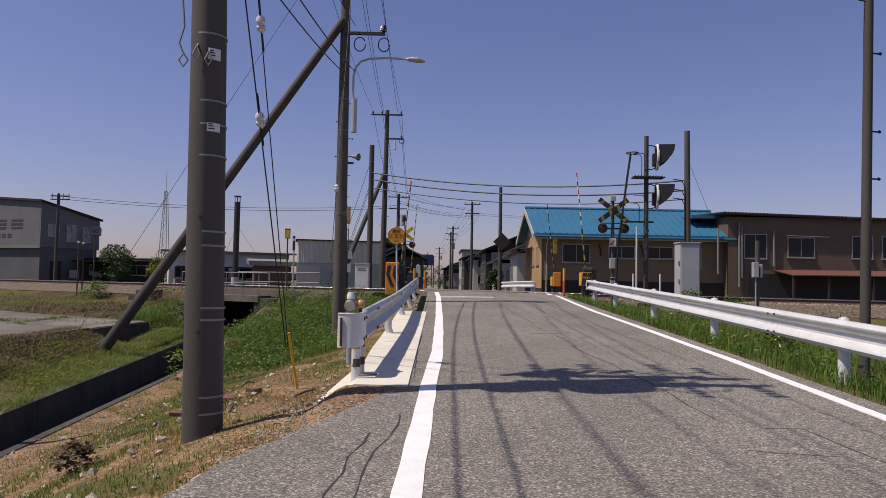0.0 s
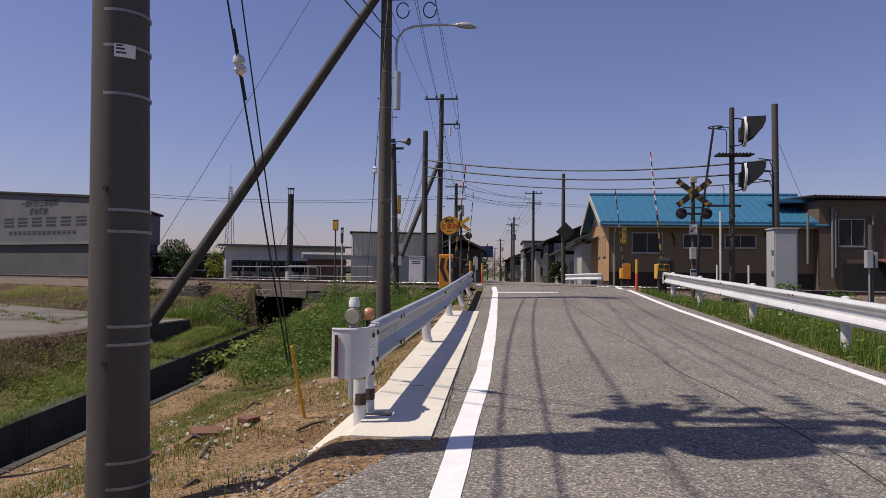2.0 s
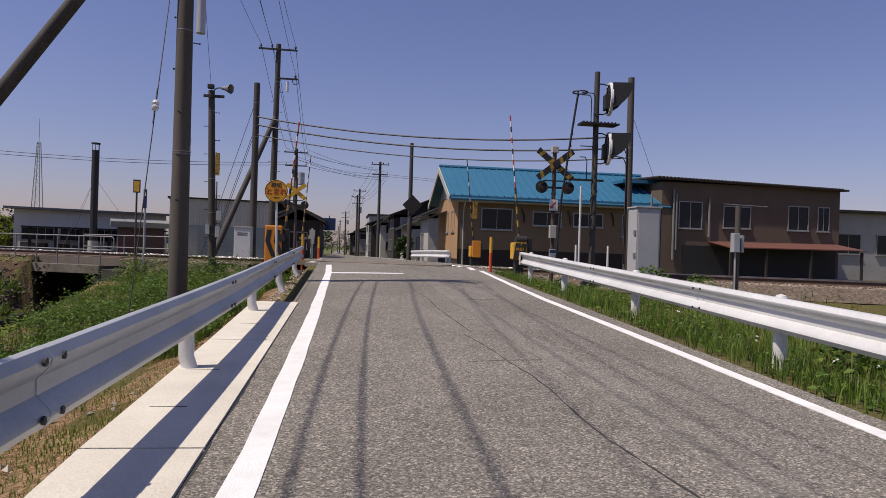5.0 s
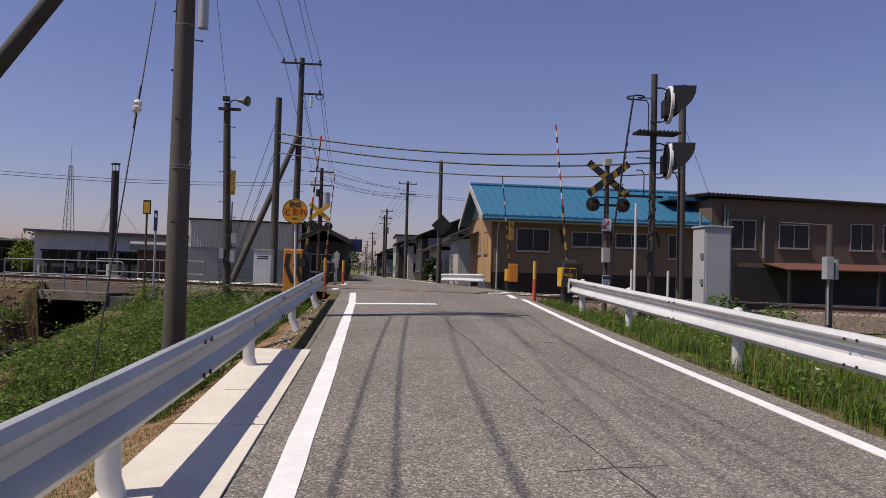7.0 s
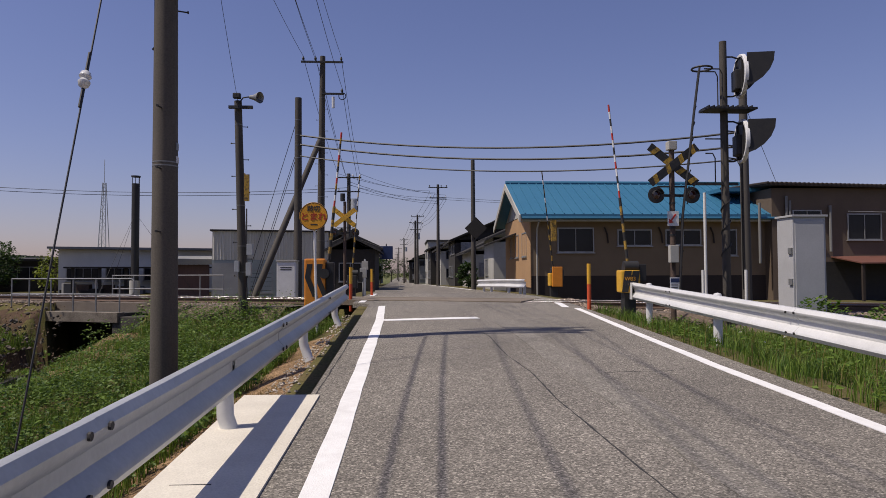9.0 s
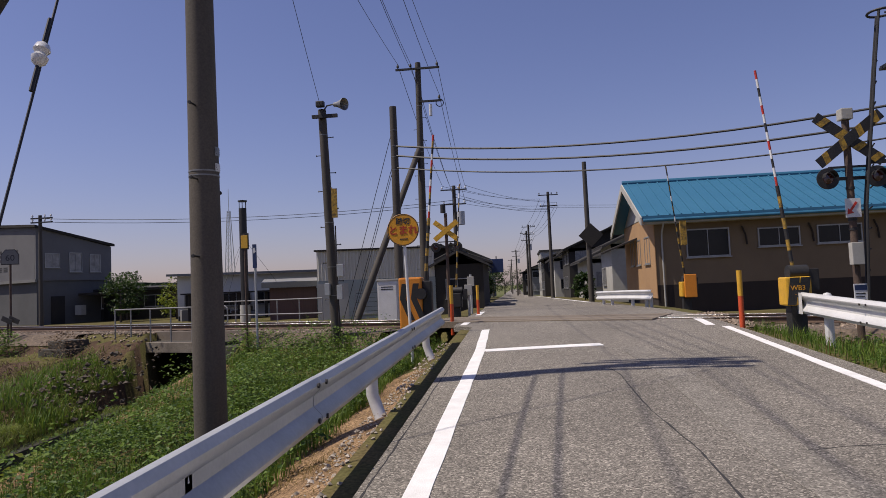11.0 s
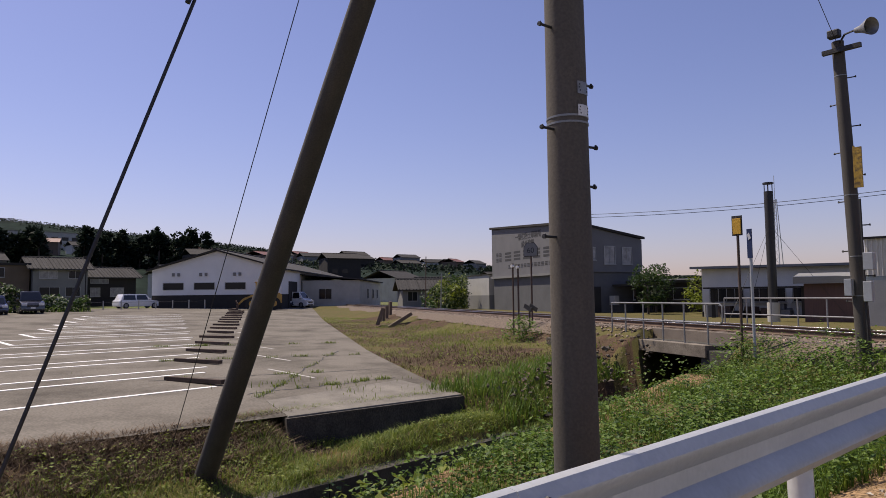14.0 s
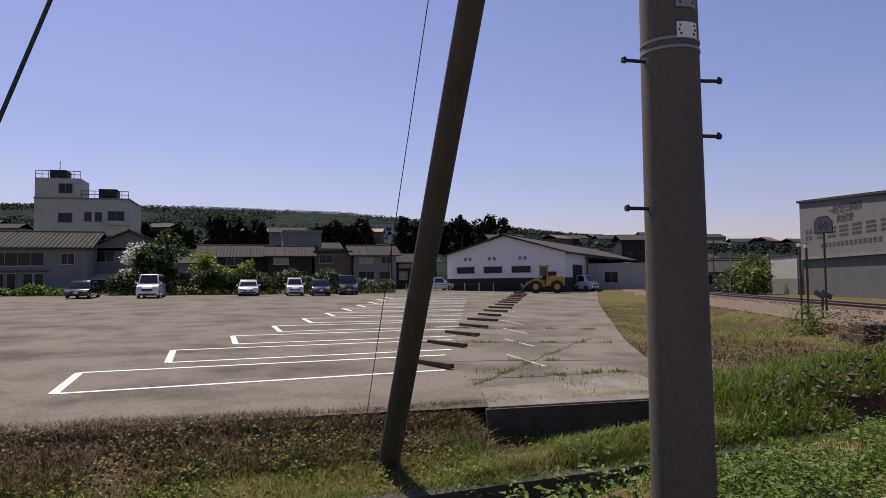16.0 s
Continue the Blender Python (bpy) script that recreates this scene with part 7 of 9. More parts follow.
for z, h, a, b, n in ((5.25, 0.36, 0.9, 2.3, 2), (4.75, 0.36, 0.9, 2.3, 2), (4.75, 0.85, 2.9, 14.2, 6), (4.05, 0.34, 3.6, 12.6, 14)):
    step = (b - a) / n
    for i in range(n):
        for k in (0.0, 0.36, 0.72):
            part("lettering_bar", Shape().box(a + i * step, a + (i + 0.7) * step, -0.13, -0.121, z + h * k, z + h * (k + 0.22)), FADED_INK, of)
part("shutter", Shape().box(W + 0.02, W + 0.06, 1.0, 2.0, 0.0, 2.2), DARK_WALL, of, "dark side door")
part("air_unit", Shape().box(W + 0.25, W + 0.95, 2.6, 3.0, 0.8, 1.5), OFF_WHITE, of, "pale outdoor air conditioner", bevel=0.02)
part("canopy", Shape().box(W + 0.1, W + 2.6, 3.0, 5.2, 2.2, 2.35), DARK_WALL, of, "dark side canopy")
part("store_door", Shape().box(W + 0.3, W + 2.4, 4.9, 5.0, 0, 2.2), BLACK_STEEL, of)
st = thing("shed", frame_between((-52.5, 62.5), (-47.2, 60.6), 0.1), "white lean-to store with a scalloped roof edge", "shed")
walls(st, 5.6, 4, -0.2, 1.6, GREY_WALL)
walls(st, 5.6, 4, 1.6, 3.6, OFF_WHITE, name="upper_wall")
flat_roof(st, 5.6, 4, (3.6, 3.6, 3.8, 3.8), DARK_WALL, over=0.1, thick=0.06)
q, atq = utility_pole((-27.8, 50.0, 0.0), (-27.8, 50.0, 7.1), 0.13, 0.1, "dark pole with a cross arm beside the works office", POLE_DARK)
for z in (6.9, 6.65):
    cross_arm(q, atq, z, -0.5, 0.9, insulators=(-0.4, 0.4, 0.8))

# warehouse across the car park
wh = thing("warehouse", frame_between((-76.5, 37.9), (-67.2, 48.6), 0.55), "white gabled warehouse with a dark base band and black windows", "warehouse")
W, D = 14.2, 42.0
wh_white = surface("warehouse_white", (0.72, 0.72, 0.7), (0.62, 0.62, 0.6), rough=0.7, scale=0.4, fine=20, grain=0.04)
walls(wh, W, D, -0.6, 1.55, DARK_WALL, name="base_wall", label="dark base band")
walls(wh, W, D, 1.55, 4.3, wh_white)
part("gable", Shape().prism([(0, 4.3), (W, 4.3), (W / 2, 6.3)], 0.0, 0.18, "y"), wh_white, wh, "white gable")
gable_roof(wh, W, D, 4.3, 6.35, DARK_WALL, over=0.5, thick=0.16, along="y", label="dark roof with a grey slope")
for a0 in (1.2, 4.6, 8.0):
    window(wh, "f", W, D, a0, a0 + 2.3, 2.1, 2.9, sashes=1, sill=False)
for a0 in (2.2, 5.2, 8.9):
    for k in (0.0, 0.6):
        part("vent", Shape().box(a0 + k, a0 + k + 0.28, -0.1, -0.002, 3.6, 3.95), GREY_WALL, wh)
part("door", Shape().box(11.6, 13.2, -0.04, -0.002, -0.3, 2.2), BROWN_BOARD, wh, "brown door")
for y0 in (3, 10, 18, 26):
    part("side_door", Shape().box(W + 0.002, W + 0.05, y0, y0 + 4, -0.3, 3.0), DARK_WALL, wh)
ann = thing("warehouse_annex", pose(0, 0, 0) @ BASES[wh.name] @ pose(14.4, 9, 0), "dark-roofed annex against the warehouse", "warehouse")
walls(ann, 7, 22, -0.6, 3.2, OFF_WHITE)
flat_roof(ann, 7, 22, (3.9, 3.2, 3.2, 3.9), TILE_ROOF, over=0.4)
for y0 in (2, 6.5, 12, 17):
    window(ann, "f" if y0 == 2 else "r", 7, 22, y0, y0 + 1.6, 0.9, 2.2)


def dwelling(x, y, z, yaw, w, d, h, label, wall=OFF_WHITE, roof=TILE_ROOF, rise=1.5, storeys=2, along="x", tiles=True, category="house", faces="f"):
    ob = thing("house", pose(x, y, z, 0, 0, yaw), label, category)
    walls(ob, w, d, -0.5, h, wall)
    if rise:
        gable_roof(ob, w, d, h, h + rise, roof, over=0.6, along=along, tiles=tiles, ends=wall)
    else:
        flat_roof(ob, w, d, (h, h, h, h), roof, over=0.15, thick=0.3)
    r_ = random.Random(int(abs(x * 7 + y * 13)))
    for f in faces:
        ww = w if f in "fb" else d
        for k in range(storeys):
            a = 0.6
            while a < ww - 1.6:
                b = a + r_.uniform(1.1, 2.2)
                if b < ww - 0.3 and r_.random() < 0.85:
                    window(ob, f, w, d, a, b, 0.9 + k * h / storeys, min(0.9 + k * h / storeys + 1.15, h - 0.25 + 0 * k), glass=PALE_GLASS if r_.random() < 0.3 else None, sashes=2)
                a = b + r_.uniform(0.5, 1.4)
    return ob


# houses beyond the car park; their fronts face +x
hs = dwelling(-71.5, -13.0, 0.9, 90, 13.5, 9, 4.6, "two-storey pale house with grey tiled roof beyond the car park", GREY_WALL, rise=1.6, faces="")
window(hs, "f", 13.5, 9, 3.1, 9.8, 2.75, 4.1, sashes=6)
for a0 in (3.0, 4.1, 5.6, 6.6, 8.0, 8.95):
    window(hs, "f", 13.5, 9, a0, a0 + 0.85, 0.4, 2.1, sashes=1)
for a0 in (0.6, 11.2):
    window(hs, "f", 13.5, 9, a0, a0 + 1.2, 2.9, 4.0)
part("canopy", Shape().box(2.6, 10.2, -0.5, 0.0, 2.35, 2.45), GREY_WALL, hs, "narrow ledge between the storeys")
dwelling(-75.5, -0.2, 0.9, 90, 7.5, 8, 4.7, "grey-white house with a dark tiled gable roof beyond the car park", GREY_WALL, rise=1.7, along="y", faces="fr")
lt = thing("lean_to", pose(-73.0, 0.5, 0.9, 0, 0, 90), "pale lean-to roof against a house", "lean-to")
walls(lt, 4.5, 2.4, -0.4, 1.5, DARK_WALL)
flat_roof(lt, 4.5, 2.4, (1.4, 1.4, 2.1, 2.1), OFF_WHITE, over=0.3, thick=0.06)
dwelling(-92, 9.0, 1.2, 90, 9, 8, 4.2, "dark house with tiled roof behind the trees", DARK_WALL, rise=1.5)
dwelling(-95, 19.6, 1.2, 90, 5.2, 7, 7.6, "plain grey block with a small upper window", GREY_WALL, rise=0, roof=GREY_WALL, storeys=2, tiles=False)
dwelling(-88, 17.6, 1.2, 90, 5.4, 8, 4.1, "dark timber house in the row beyond the car park", DARK_WALL, rise=1.2)
dwelling(-89, 23.4, 1.2, 90, 4.8, 8, 4.5, "brown-grey house in the row beyond the car park", BROWN_WALL, rise=0, roof=DARK_WALL)
dwelling(-88, 28.4, 1.2, 90, 5.6, 8, 4.2, "grey house with tiled roof in the row beyond the car park", GREY_WALL, rise=1.3)
dwelling(-93, 34.8, 1.2, 90, 6.0, 8, 3.4, "low dark house in the row beyond the car park", DARK_WALL, rise=1.2)
ap = thing("apartment_block", pose(-126, -20, 2.0, 0, 0, 90), "pale four-storey concrete block with roof railings and water tank", "apartment block")
walls(ap, 14.6, 12, -1, 14.4, OFF_WHITE)
flat_roof(ap, 14.6, 12, (14.4, 14.4, 14.4, 14.4), GREY_WALL, over=0.1, thick=0.3)
part("tower", Shape().box(0, 7.0, 0.1, 6, 14.6, 18.0), OFF_WHITE, ap, "stair tower", bevel=0.03)
part("tank", Shape().box(2.0, 4.6, 1.0, 4, 18.0, 19.5), DARK_WALL, ap, "dark roof tank", bevel=0.05)
part("roof_unit", Shape().box(9.6, 12.4, 1.0, 4, 14.7, 16.4), DARK_WALL, ap)
for a0, a1, z0 in ((3.6, 5.8, 15.4), (3.6, 5.8, 10.4), (7.6, 8.8, 10.6), (9.2, 10.4, 10.6), (11.2, 13.9, 10.8), (11.2, 13.9, 6.6), (3.6, 5.8, 6.0), (7.6, 8.8, 6.4), (9.2, 10.4, 6.4)):
    window(ap, "f", 14.6, 12, a0, a1, z0, z0 + 1.7)
for z in (7.9, 12.3):
    part("balcony_ledge", Shape().box(11.0, 14.9, -0.5, 0.0, z - 2.2, z - 1.5), OFF_WHITE, ap, "pale balcony parapet")
for z0, z1, a, b in ((15.3, 15.9, 7.1, 14.5), (18.6, 19.2, 0.1, 6.9)):
    for z in (z0, z1):
        part("railing", Shape().tube([(a, 0.1, z), (b, 0.1, z)], 0.06, 5), DARK_WALL, ap)
    for i in range(8):
        x = a + (b - a) * i / 7
        part("railing_post", Shape().cyl((x, 0.1, z0 - 0.7), (x, 0.1, z1), 0.05, n=5), DARK_WALL, ap)
part("antenna", Shape().cyl((3.3, 2, 19.5), (3.3, 2, 21.2), 0.06, n=5), DARK_WALL, ap)

# the far street
STREET = [  # x, y, yaw, width, depth, height, rise, wall, label
    (6.4, 53.5, -90, 5.0, 6, 3.4, 1.3, OFF_WHITE, "white-walled house with tiled roof on the far street"),
    (6.0, 64, -90, 8.0, 7, 3.0, 1.6, OFF_WHITE, "low white house with wide tiled roof on the far street"),
    (5.6, 76, -90, 9.0, 8, 4.6, 1.7, DARK_WALL, "dark timber house with a tiled roof on the far street"),
    (5.0, 90, -90, 10, 8, 4.4, 1.6, OFF_WHITE, "pale house with a tiled roof on the far street"),
    (4.4, 104, -90, 10, 9, 5.0, 1.6, DARK_WALL, "dark house with a tiled roof on the far street"),
    (4.6, 121, -90, 12, 9, 7.0, 0.0, OFF_WHITE, "white three-storey block on the far street"),
    (3.0, 140, -90, 12, 9, 5.0, 1.6, GREY_WALL, "grey house on the far street"),
    (2.0, 162, -90, 14, 9, 5.0, 1.6, DARK_WALL, "dark house on the far street"),
]
for x, y, yaw_, w, d, h, rise, wall, label in STREET:
    dwelling(x, y + w, float(road_z(y)) - 0.1, yaw_, w, d, h, label, wall, rise=rise, storeys=2 if h > 3.5 else 1, along="x", faces="fr" if rise else "fr")
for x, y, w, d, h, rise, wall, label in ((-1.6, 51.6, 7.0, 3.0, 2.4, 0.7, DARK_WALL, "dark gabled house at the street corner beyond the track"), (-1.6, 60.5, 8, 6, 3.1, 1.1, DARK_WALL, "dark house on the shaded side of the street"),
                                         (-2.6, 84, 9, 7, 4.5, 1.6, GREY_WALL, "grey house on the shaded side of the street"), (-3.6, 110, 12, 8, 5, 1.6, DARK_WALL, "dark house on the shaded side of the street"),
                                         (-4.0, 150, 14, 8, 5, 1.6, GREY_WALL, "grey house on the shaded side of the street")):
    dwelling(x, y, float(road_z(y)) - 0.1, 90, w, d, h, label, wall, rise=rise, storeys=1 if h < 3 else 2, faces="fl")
bsn = thing("shop_sign", pose(-0.75, 62, 0.2), "dark blue hanging shop sign on the far street", "sign")
part("bracket", Shape().cyl((0, 0, 2.2), (0, 0, 3.6), 0.04, n=6), BLACK_STEEL, bsn)
part("board", Shape().box(-0.5, 0.5, -0.1, 0.1, 2.4, 3.4), BLUE_SIGN, bsn, bevel=0.02)
dwelling(-58, 72, 0.2, -30, 5, 6, 1.9, "small hut with red roof beyond the track", BROWN_WALL, RED_ROOF, 0.7, 1, tiles=False)
dwelling(-66, 64, 0.2, 60, 8, 6, 2.4, "grey low barn beside the car park", GREY_WALL, rise=1.1, storeys=1)
dwelling(-70, 70, 0.2, 60, 8, 6, 2.6, "brown barn beside the car park", BROWN_WALL, rise=1.3, storeys=1)

# ---- hills ----
def hill_z(x, y):
    r_ = -x
    rise = np.interp(r_, [0, 150, 190, 240, 420, 800, 1200, 2600], [-6, 1.5, 9, 14, 29, 78, 90, 46])
    wob = np.interp(y, [-2600, -600, -234, -110, 40, 357, 511, 900, 2600], [1.2, 1.15, 1.12, 1.12, 1.04, 0.82, 0.64, 0.5, 0.4])
    return rise * wob


hx, hy = -np.concatenate([np.linspace(140, 420, 24), np.linspace(445, 1500, 36)]), np.linspace(-1500, 1700, 110)
HX, HY = np.meshgrid(hx, hy)
bumps = np.array([noise.noise(Vector((x * 0.006, y * 0.006, 2))) * 7 + noise.noise(Vector((x * 0.02, y * 0.02, 5))) * 2.2 for x, y in zip(HX.ravel(), HY.ravel())]).reshape(HX.shape)
HZ = hill_z(HX, HY) + bumps * np.clip((-HX - 150) / 300, 0, 1)
n_y, n_x = HX.shape
hid = np.arange(n_x * n_y).reshape(n_y, n_x)
HILL = surface("wooded_hill", (0.013, 0.021, 0.017), (0.023, 0.034, 0.026), rough=1, scale=0.012, fine=0.12, grain=0.5, bump=0, spec=0.03)
soup("hills", np.stack([HX, HY, HZ], -1).reshape(-1, 3), np.stack([hid[:-1, :-1], hid[1:, :-1], hid[1:, 1:], hid[:-1, 1:]], -1).reshape(-1, 4), HILL, "low wooded hills with fields along the horizon", "hills", kind="structure", smooth=True)
r_ = random.Random(21)
for i in range(70):
    x, y = -r_.uniform(115, 330), r_.uniform(-120, 260)
    if -135 < x < -110 and -28 < y < 4:
        continue
    z = max(float(ground_z(x, y)), float(hill_z(x, y)))
    w, d, h = r_.uniform(8, 13), r_.uniform(7, 10), r_.uniform(3, 6)
    ob = thing("house", pose(x, y, z, 0, 0, 90 + r_.uniform(-25, 25)), "far hillside house among trees", "house", group="far hillside houses")
    walls(ob, w, d, -2, h, (OFF_WHITE, GREY_WALL, BROWN_WALL, DARK_WALL)[i % 4])
    gable_roof(ob, w, d, h, h + 1.6, (TILE_ROOF, TILE_ROOF, RED_ROOF, DARK_WALL)[i % 4], over=0.5)
    part("window", Shape().box(1.5, 3.5, -0.05, 0, 1.0, 2.2), GLASS, ob)
    part("window", Shape().box(5, 7, -0.05, 0, 1.0, 2.2), GLASS, ob)
sch = thing("school_block", pose(-420, 60, 30, 0, 0, 90), "long pale school block on the hillside", "school")
walls(sch, 42, 14, -6, 9, OFF_WHITE)
flat_roof(sch, 42, 14, (9, 9, 9, 9), GREY_WALL)
for i in range(8):
    window(sch, "f", 42, 14, 2 + 5 * i, 5.5 + 5 * i, 4.5, 6.5, sashes=1)


# ---- vehicles and loose things ----
def car(x, y, yaw, paint, label, length=4.4, width=1.7, height=1.5, hood=1.1, tail=0.5, category="car"):
    """A parked car; x is ahead in its own frame."""
    ob = thing("car", pose(x, y, float(lot_z(x, y)) + 0.01, 0, 0, yaw), label, category, group="parked cars")
    L, w, belt = length / 2, width / 2, height * 0.58
    side = [(-L, 0.32), (-L + 0.06, belt * 0.9), (-L + 0.12, belt), (L - hood, belt), (L - 0.25, belt * 0.86), (L - 0.04, belt * 0.66), (L, 0.3), (L - 0.1, 0.2), (-L + 0.1, 0.2)]
    part("body", Shape().prism(side, -w, w, "y"), paint, ob, bevel=0.05, smooth=True)
    a, b, c, d = -L + tail * 0.4, -L + tail, L - hood - 0.55, L - hood - 0.02
    cab = Shape()
    t = 0.12
    cab.add([(a, -w + 0.04, belt), (d, -w + 0.04, belt), (d, w - 0.04, belt), (a, w - 0.04, belt), (b, -w + t + 0.04, height), (c, -w + t + 0.04, height), (c, w - t - 0.04, height), (b, w - t - 0.04, height)],
            [(3, 2, 1, 0), (4, 5, 6, 7), (0, 1, 5, 4), (1, 2, 6, 5), (2, 3, 7, 6), (3, 0, 4, 7)])
    part("cabin", cab, paint, ob, bevel=0.05, smooth=True)
    k = 0.012
    part("windscreen", Shape().add([(d + k - 0.03, -w + 0.14, belt + 0.05), (d + k - 0.03, w - 0.14, belt + 0.05), (c + k + 0.04, w - t - 0.12, height - 0.07), (c + k + 0.04, -w + t + 0.12, height - 0.07), (d - 0.1, -w + 0.14, belt + 0.05), (d - 0.1, w - 0.14, belt + 0.05), (c - 0.06, w - t - 0.12, height - 0.09), (c - 0.06, -w + t + 0.12, height - 0.09)],
                                   [(0, 1, 2, 3), (4, 7, 6, 5), (0, 4, 5, 1), (1, 5, 6, 2), (2, 6, 7, 3), (3, 7, 4, 0)]), CAR_GLASS, ob)
    for s_ in (-1, 1):
        for x0, x1 in ((a + 0.25, (a + d) / 2 - 0.06), ((a + d) / 2 + 0.02, d - 0.35)):
            part("side_window", Shape().add([(x0, s_ * (w - 0.032), belt + 0.04), (x1, s_ * (w - 0.032), belt + 0.04), (min(x1, c) - 0.05, s_ * (w - t - 0.02), height - 0.1), (max(x0, b) + 0.05, s_ * (w - t - 0.02), height - 0.1)], [(0, 1, 2, 3)]), CAR_GLASS, ob)
        part("headlight", Shape().box(L - 0.2, L - 0.01, s_ * (w - 0.25) - 0.2, s_ * (w - 0.25) + 0.2, belt * 0.62, belt * 0.82), HEADLIGHT, ob, "clear headlight", bevel=0.03)
        part("mirror", Shape().box(d - 0.3, d - 0.15, s_ * (w + 0.1) - 0.1, s_ * (w + 0.1) + 0.1, belt + 0.02, belt + 0.18), paint, ob, bevel=0.03)
        for x0 in (-L + 0.75, L - 0.8):
            wh_ = part("wheel", Shape().cyl((x0, s_ * (w - 0.18), 0.3), (x0, s_ * (w + 0.01), 0.3), 0.3, n=20), TYRE, ob, "black tyre", smooth=True)
            part("rim", Shape().cyl((x0, s_ * (w - 0.02), 0.3), (x0, s_ * (w + 0.02), 0.3), 0.19, n=14), GALVANISED, wh_)
    part("grille", Shape().box(L - 0.08, L + 0.005, -0.42, 0.42, belt * 0.5, belt * 0.66), BLACK_STEEL, ob, "dark grille", bevel=0.01)
    part("bumper_gap", Shape().box(L - 0.1, L + 0.01, -w + 0.2, w - 0.2, 0.24, 0.36), BLACK_STEEL, ob, bevel=0.02)
    part("plate", Shape().box(L + 0.005, L + 0.018, -0.17, 0.17, 0.38, 0.54), PLATE, ob, "plain number plate")
    return ob


C_WHITE = surface("white_car_paint", (0.75, 0.75, 0.75), (0.7, 0.7, 0.7), rough=0.25, scale=0.5, bump=0, coat=0.8, grain=0.0)
C_BLACK = surface("black_car_paint", (0.015, 0.015, 0.017), (0.02, 0.02, 0.022), rough=0.2, scale=0.5, bump=0, coat=1.0, grain=0.0)
C_NAVY = surface("navy_car_paint", (0.02, 0.025, 0.06), (0.025, 0.03, 0.07), rough=0.2, scale=0.5, bump=0, coat=1.0, grain=0.0)
car(-61.4, 2.5, 0, C_BLACK, "black saloon car parked at the far edge of the car park", 4.6, 1.75, 1.42)
car(-61.3, 7.75, 0, C_WHITE, "white van parked at the far edge of the car park", 4.5, 1.7, 1.95, 0.75, 0.15)
car(-64.8, 15.6, 0, C_WHITE, "white saloon car parked on the car park", 4.6, 1.75, 1.42)
car(-63.8, 19.7, 0, C_WHITE, "small white wagon parked on the car park", 3.5, 1.5, 1.62, 0.7, 0.12)
car(-63.6, 22.0, 0, C_NAVY, "dark blue hatchback parked on the car park", 3.9, 1.65, 1.5, 0.95, 0.3)
car(-65.5, 24.7, 0, C_BLACK, "dark van parked on the car park", 4.6, 1.72, 1.8, 0.95, 0.12)
car(-76.5, 36.4, 100, C_WHITE, "white estate car parked by the warehouse", 4.6, 1.7, 1.5)
car(-74.5, 43.0, 20, C_BLACK, "dark off-roader parked in front of the warehouse", 3.9, 1.65, 1.7, 1.0, 0.12)
car(-74.0, 45.2, 20, C_BLACK, "dark off-roader parked in front of the warehouse", 3.9, 1.65, 1.7, 1.0, 0.12)
car(-70.5, 52.3, 30, C_WHITE, "white light truck parked beside the warehouse", 3.4, 1.5, 1.8, 0.6, 0.15)
car(-72, 50.7, 30, C_NAVY, "dark car parked beside the warehouse", 4.0, 1.65, 1.5)

ld = thing("wheel_loader", pose(-64.6, 44.9, float(lot_z(-64.6, 44.9)), 0, 0, -114), "old yellow wheel loader with a rusty bucket on the car park", "wheel loader")
part("rear_body", Shape().prism([(-2.2, 0.7), (-2.2, 1.5), (-1.9, 1.75), (-0.4, 1.75), (-0.2, 0.7)], -0.75, 0.75, "y"), LOADER_YELLOW, ld, "yellow engine housing", bevel=0.05)
part("front_frame", Shape().prism([(-0.2, 0.6), (-0.2, 1.3), (0.9, 1.5), (1.2, 0.6)], -0.45, 0.45, "y"), LOADER_YELLOW, ld, bevel=0.04)
for x, y in ((-0.45, -0.65), (0.35, -0.65), (-0.45, 0.65), (0.35, 0.65)):
    part("cab_post", Shape().box(x - 0.05, x + 0.05, y - 0.05, y + 0.05, 1.5, 2.75), LOADER_YELLOW, ld)
part("cab_roof", Shape().box(-0.6, 0.5, -0.75, 0.75, 2.75, 2.87), LOADER_YELLOW, ld, bevel=0.03)
part("cab_glass", Shape().box(-0.42, 0.32, -0.6, 0.6, 1.75, 2.7), CAR_GLASS, ld)
for x in (-1.4, 0.75):
    for y in (-0.85, 0.85):
        wl2 = part("wheel", Shape().cyl((x, y - 0.25, 0.65), (x, y + 0.25, 0.65), 0.65, n=24), TYRE, ld, "large worn tyre", smooth=True)
        part("rim", Shape().cyl((x, y - 0.27, 0.65), (x, y + 0.27, 0.65), 0.3, n=16), LOADER_YELLOW, wl2)
for y in (-0.35, 0.35):
    part("lift_arm", Shape().prism([(0.4, 1.4), (0.4, 1.65), (1.6, 1.2), (2.3, 0.5), (2.15, 0.4), (1.5, 1.0)], y - 0.06, y + 0.06, "y"), LOADER_YELLOW, ld)
part("bucket", Shape().prism([(2.1, 0.05), (3.0, 0.05), (3.05, 0.12), (2.3, 0.2), (2.2, 0.6), (2.4, 1.0), (2.3, 1.02), (2.05, 0.6)], -1.1, 1.1, "y"), RUST_STEEL, ld, "rusty bucket")

# timber wheel stops
stop = thing("wheel_stop", pose(-15.5, 20.72, float(lot_z(-15.5, 20.72)) + 0.02, 0, 0, 22), "rust-brown timber wheel stop lying on the car park", "wheel stop", group="wheel stops")
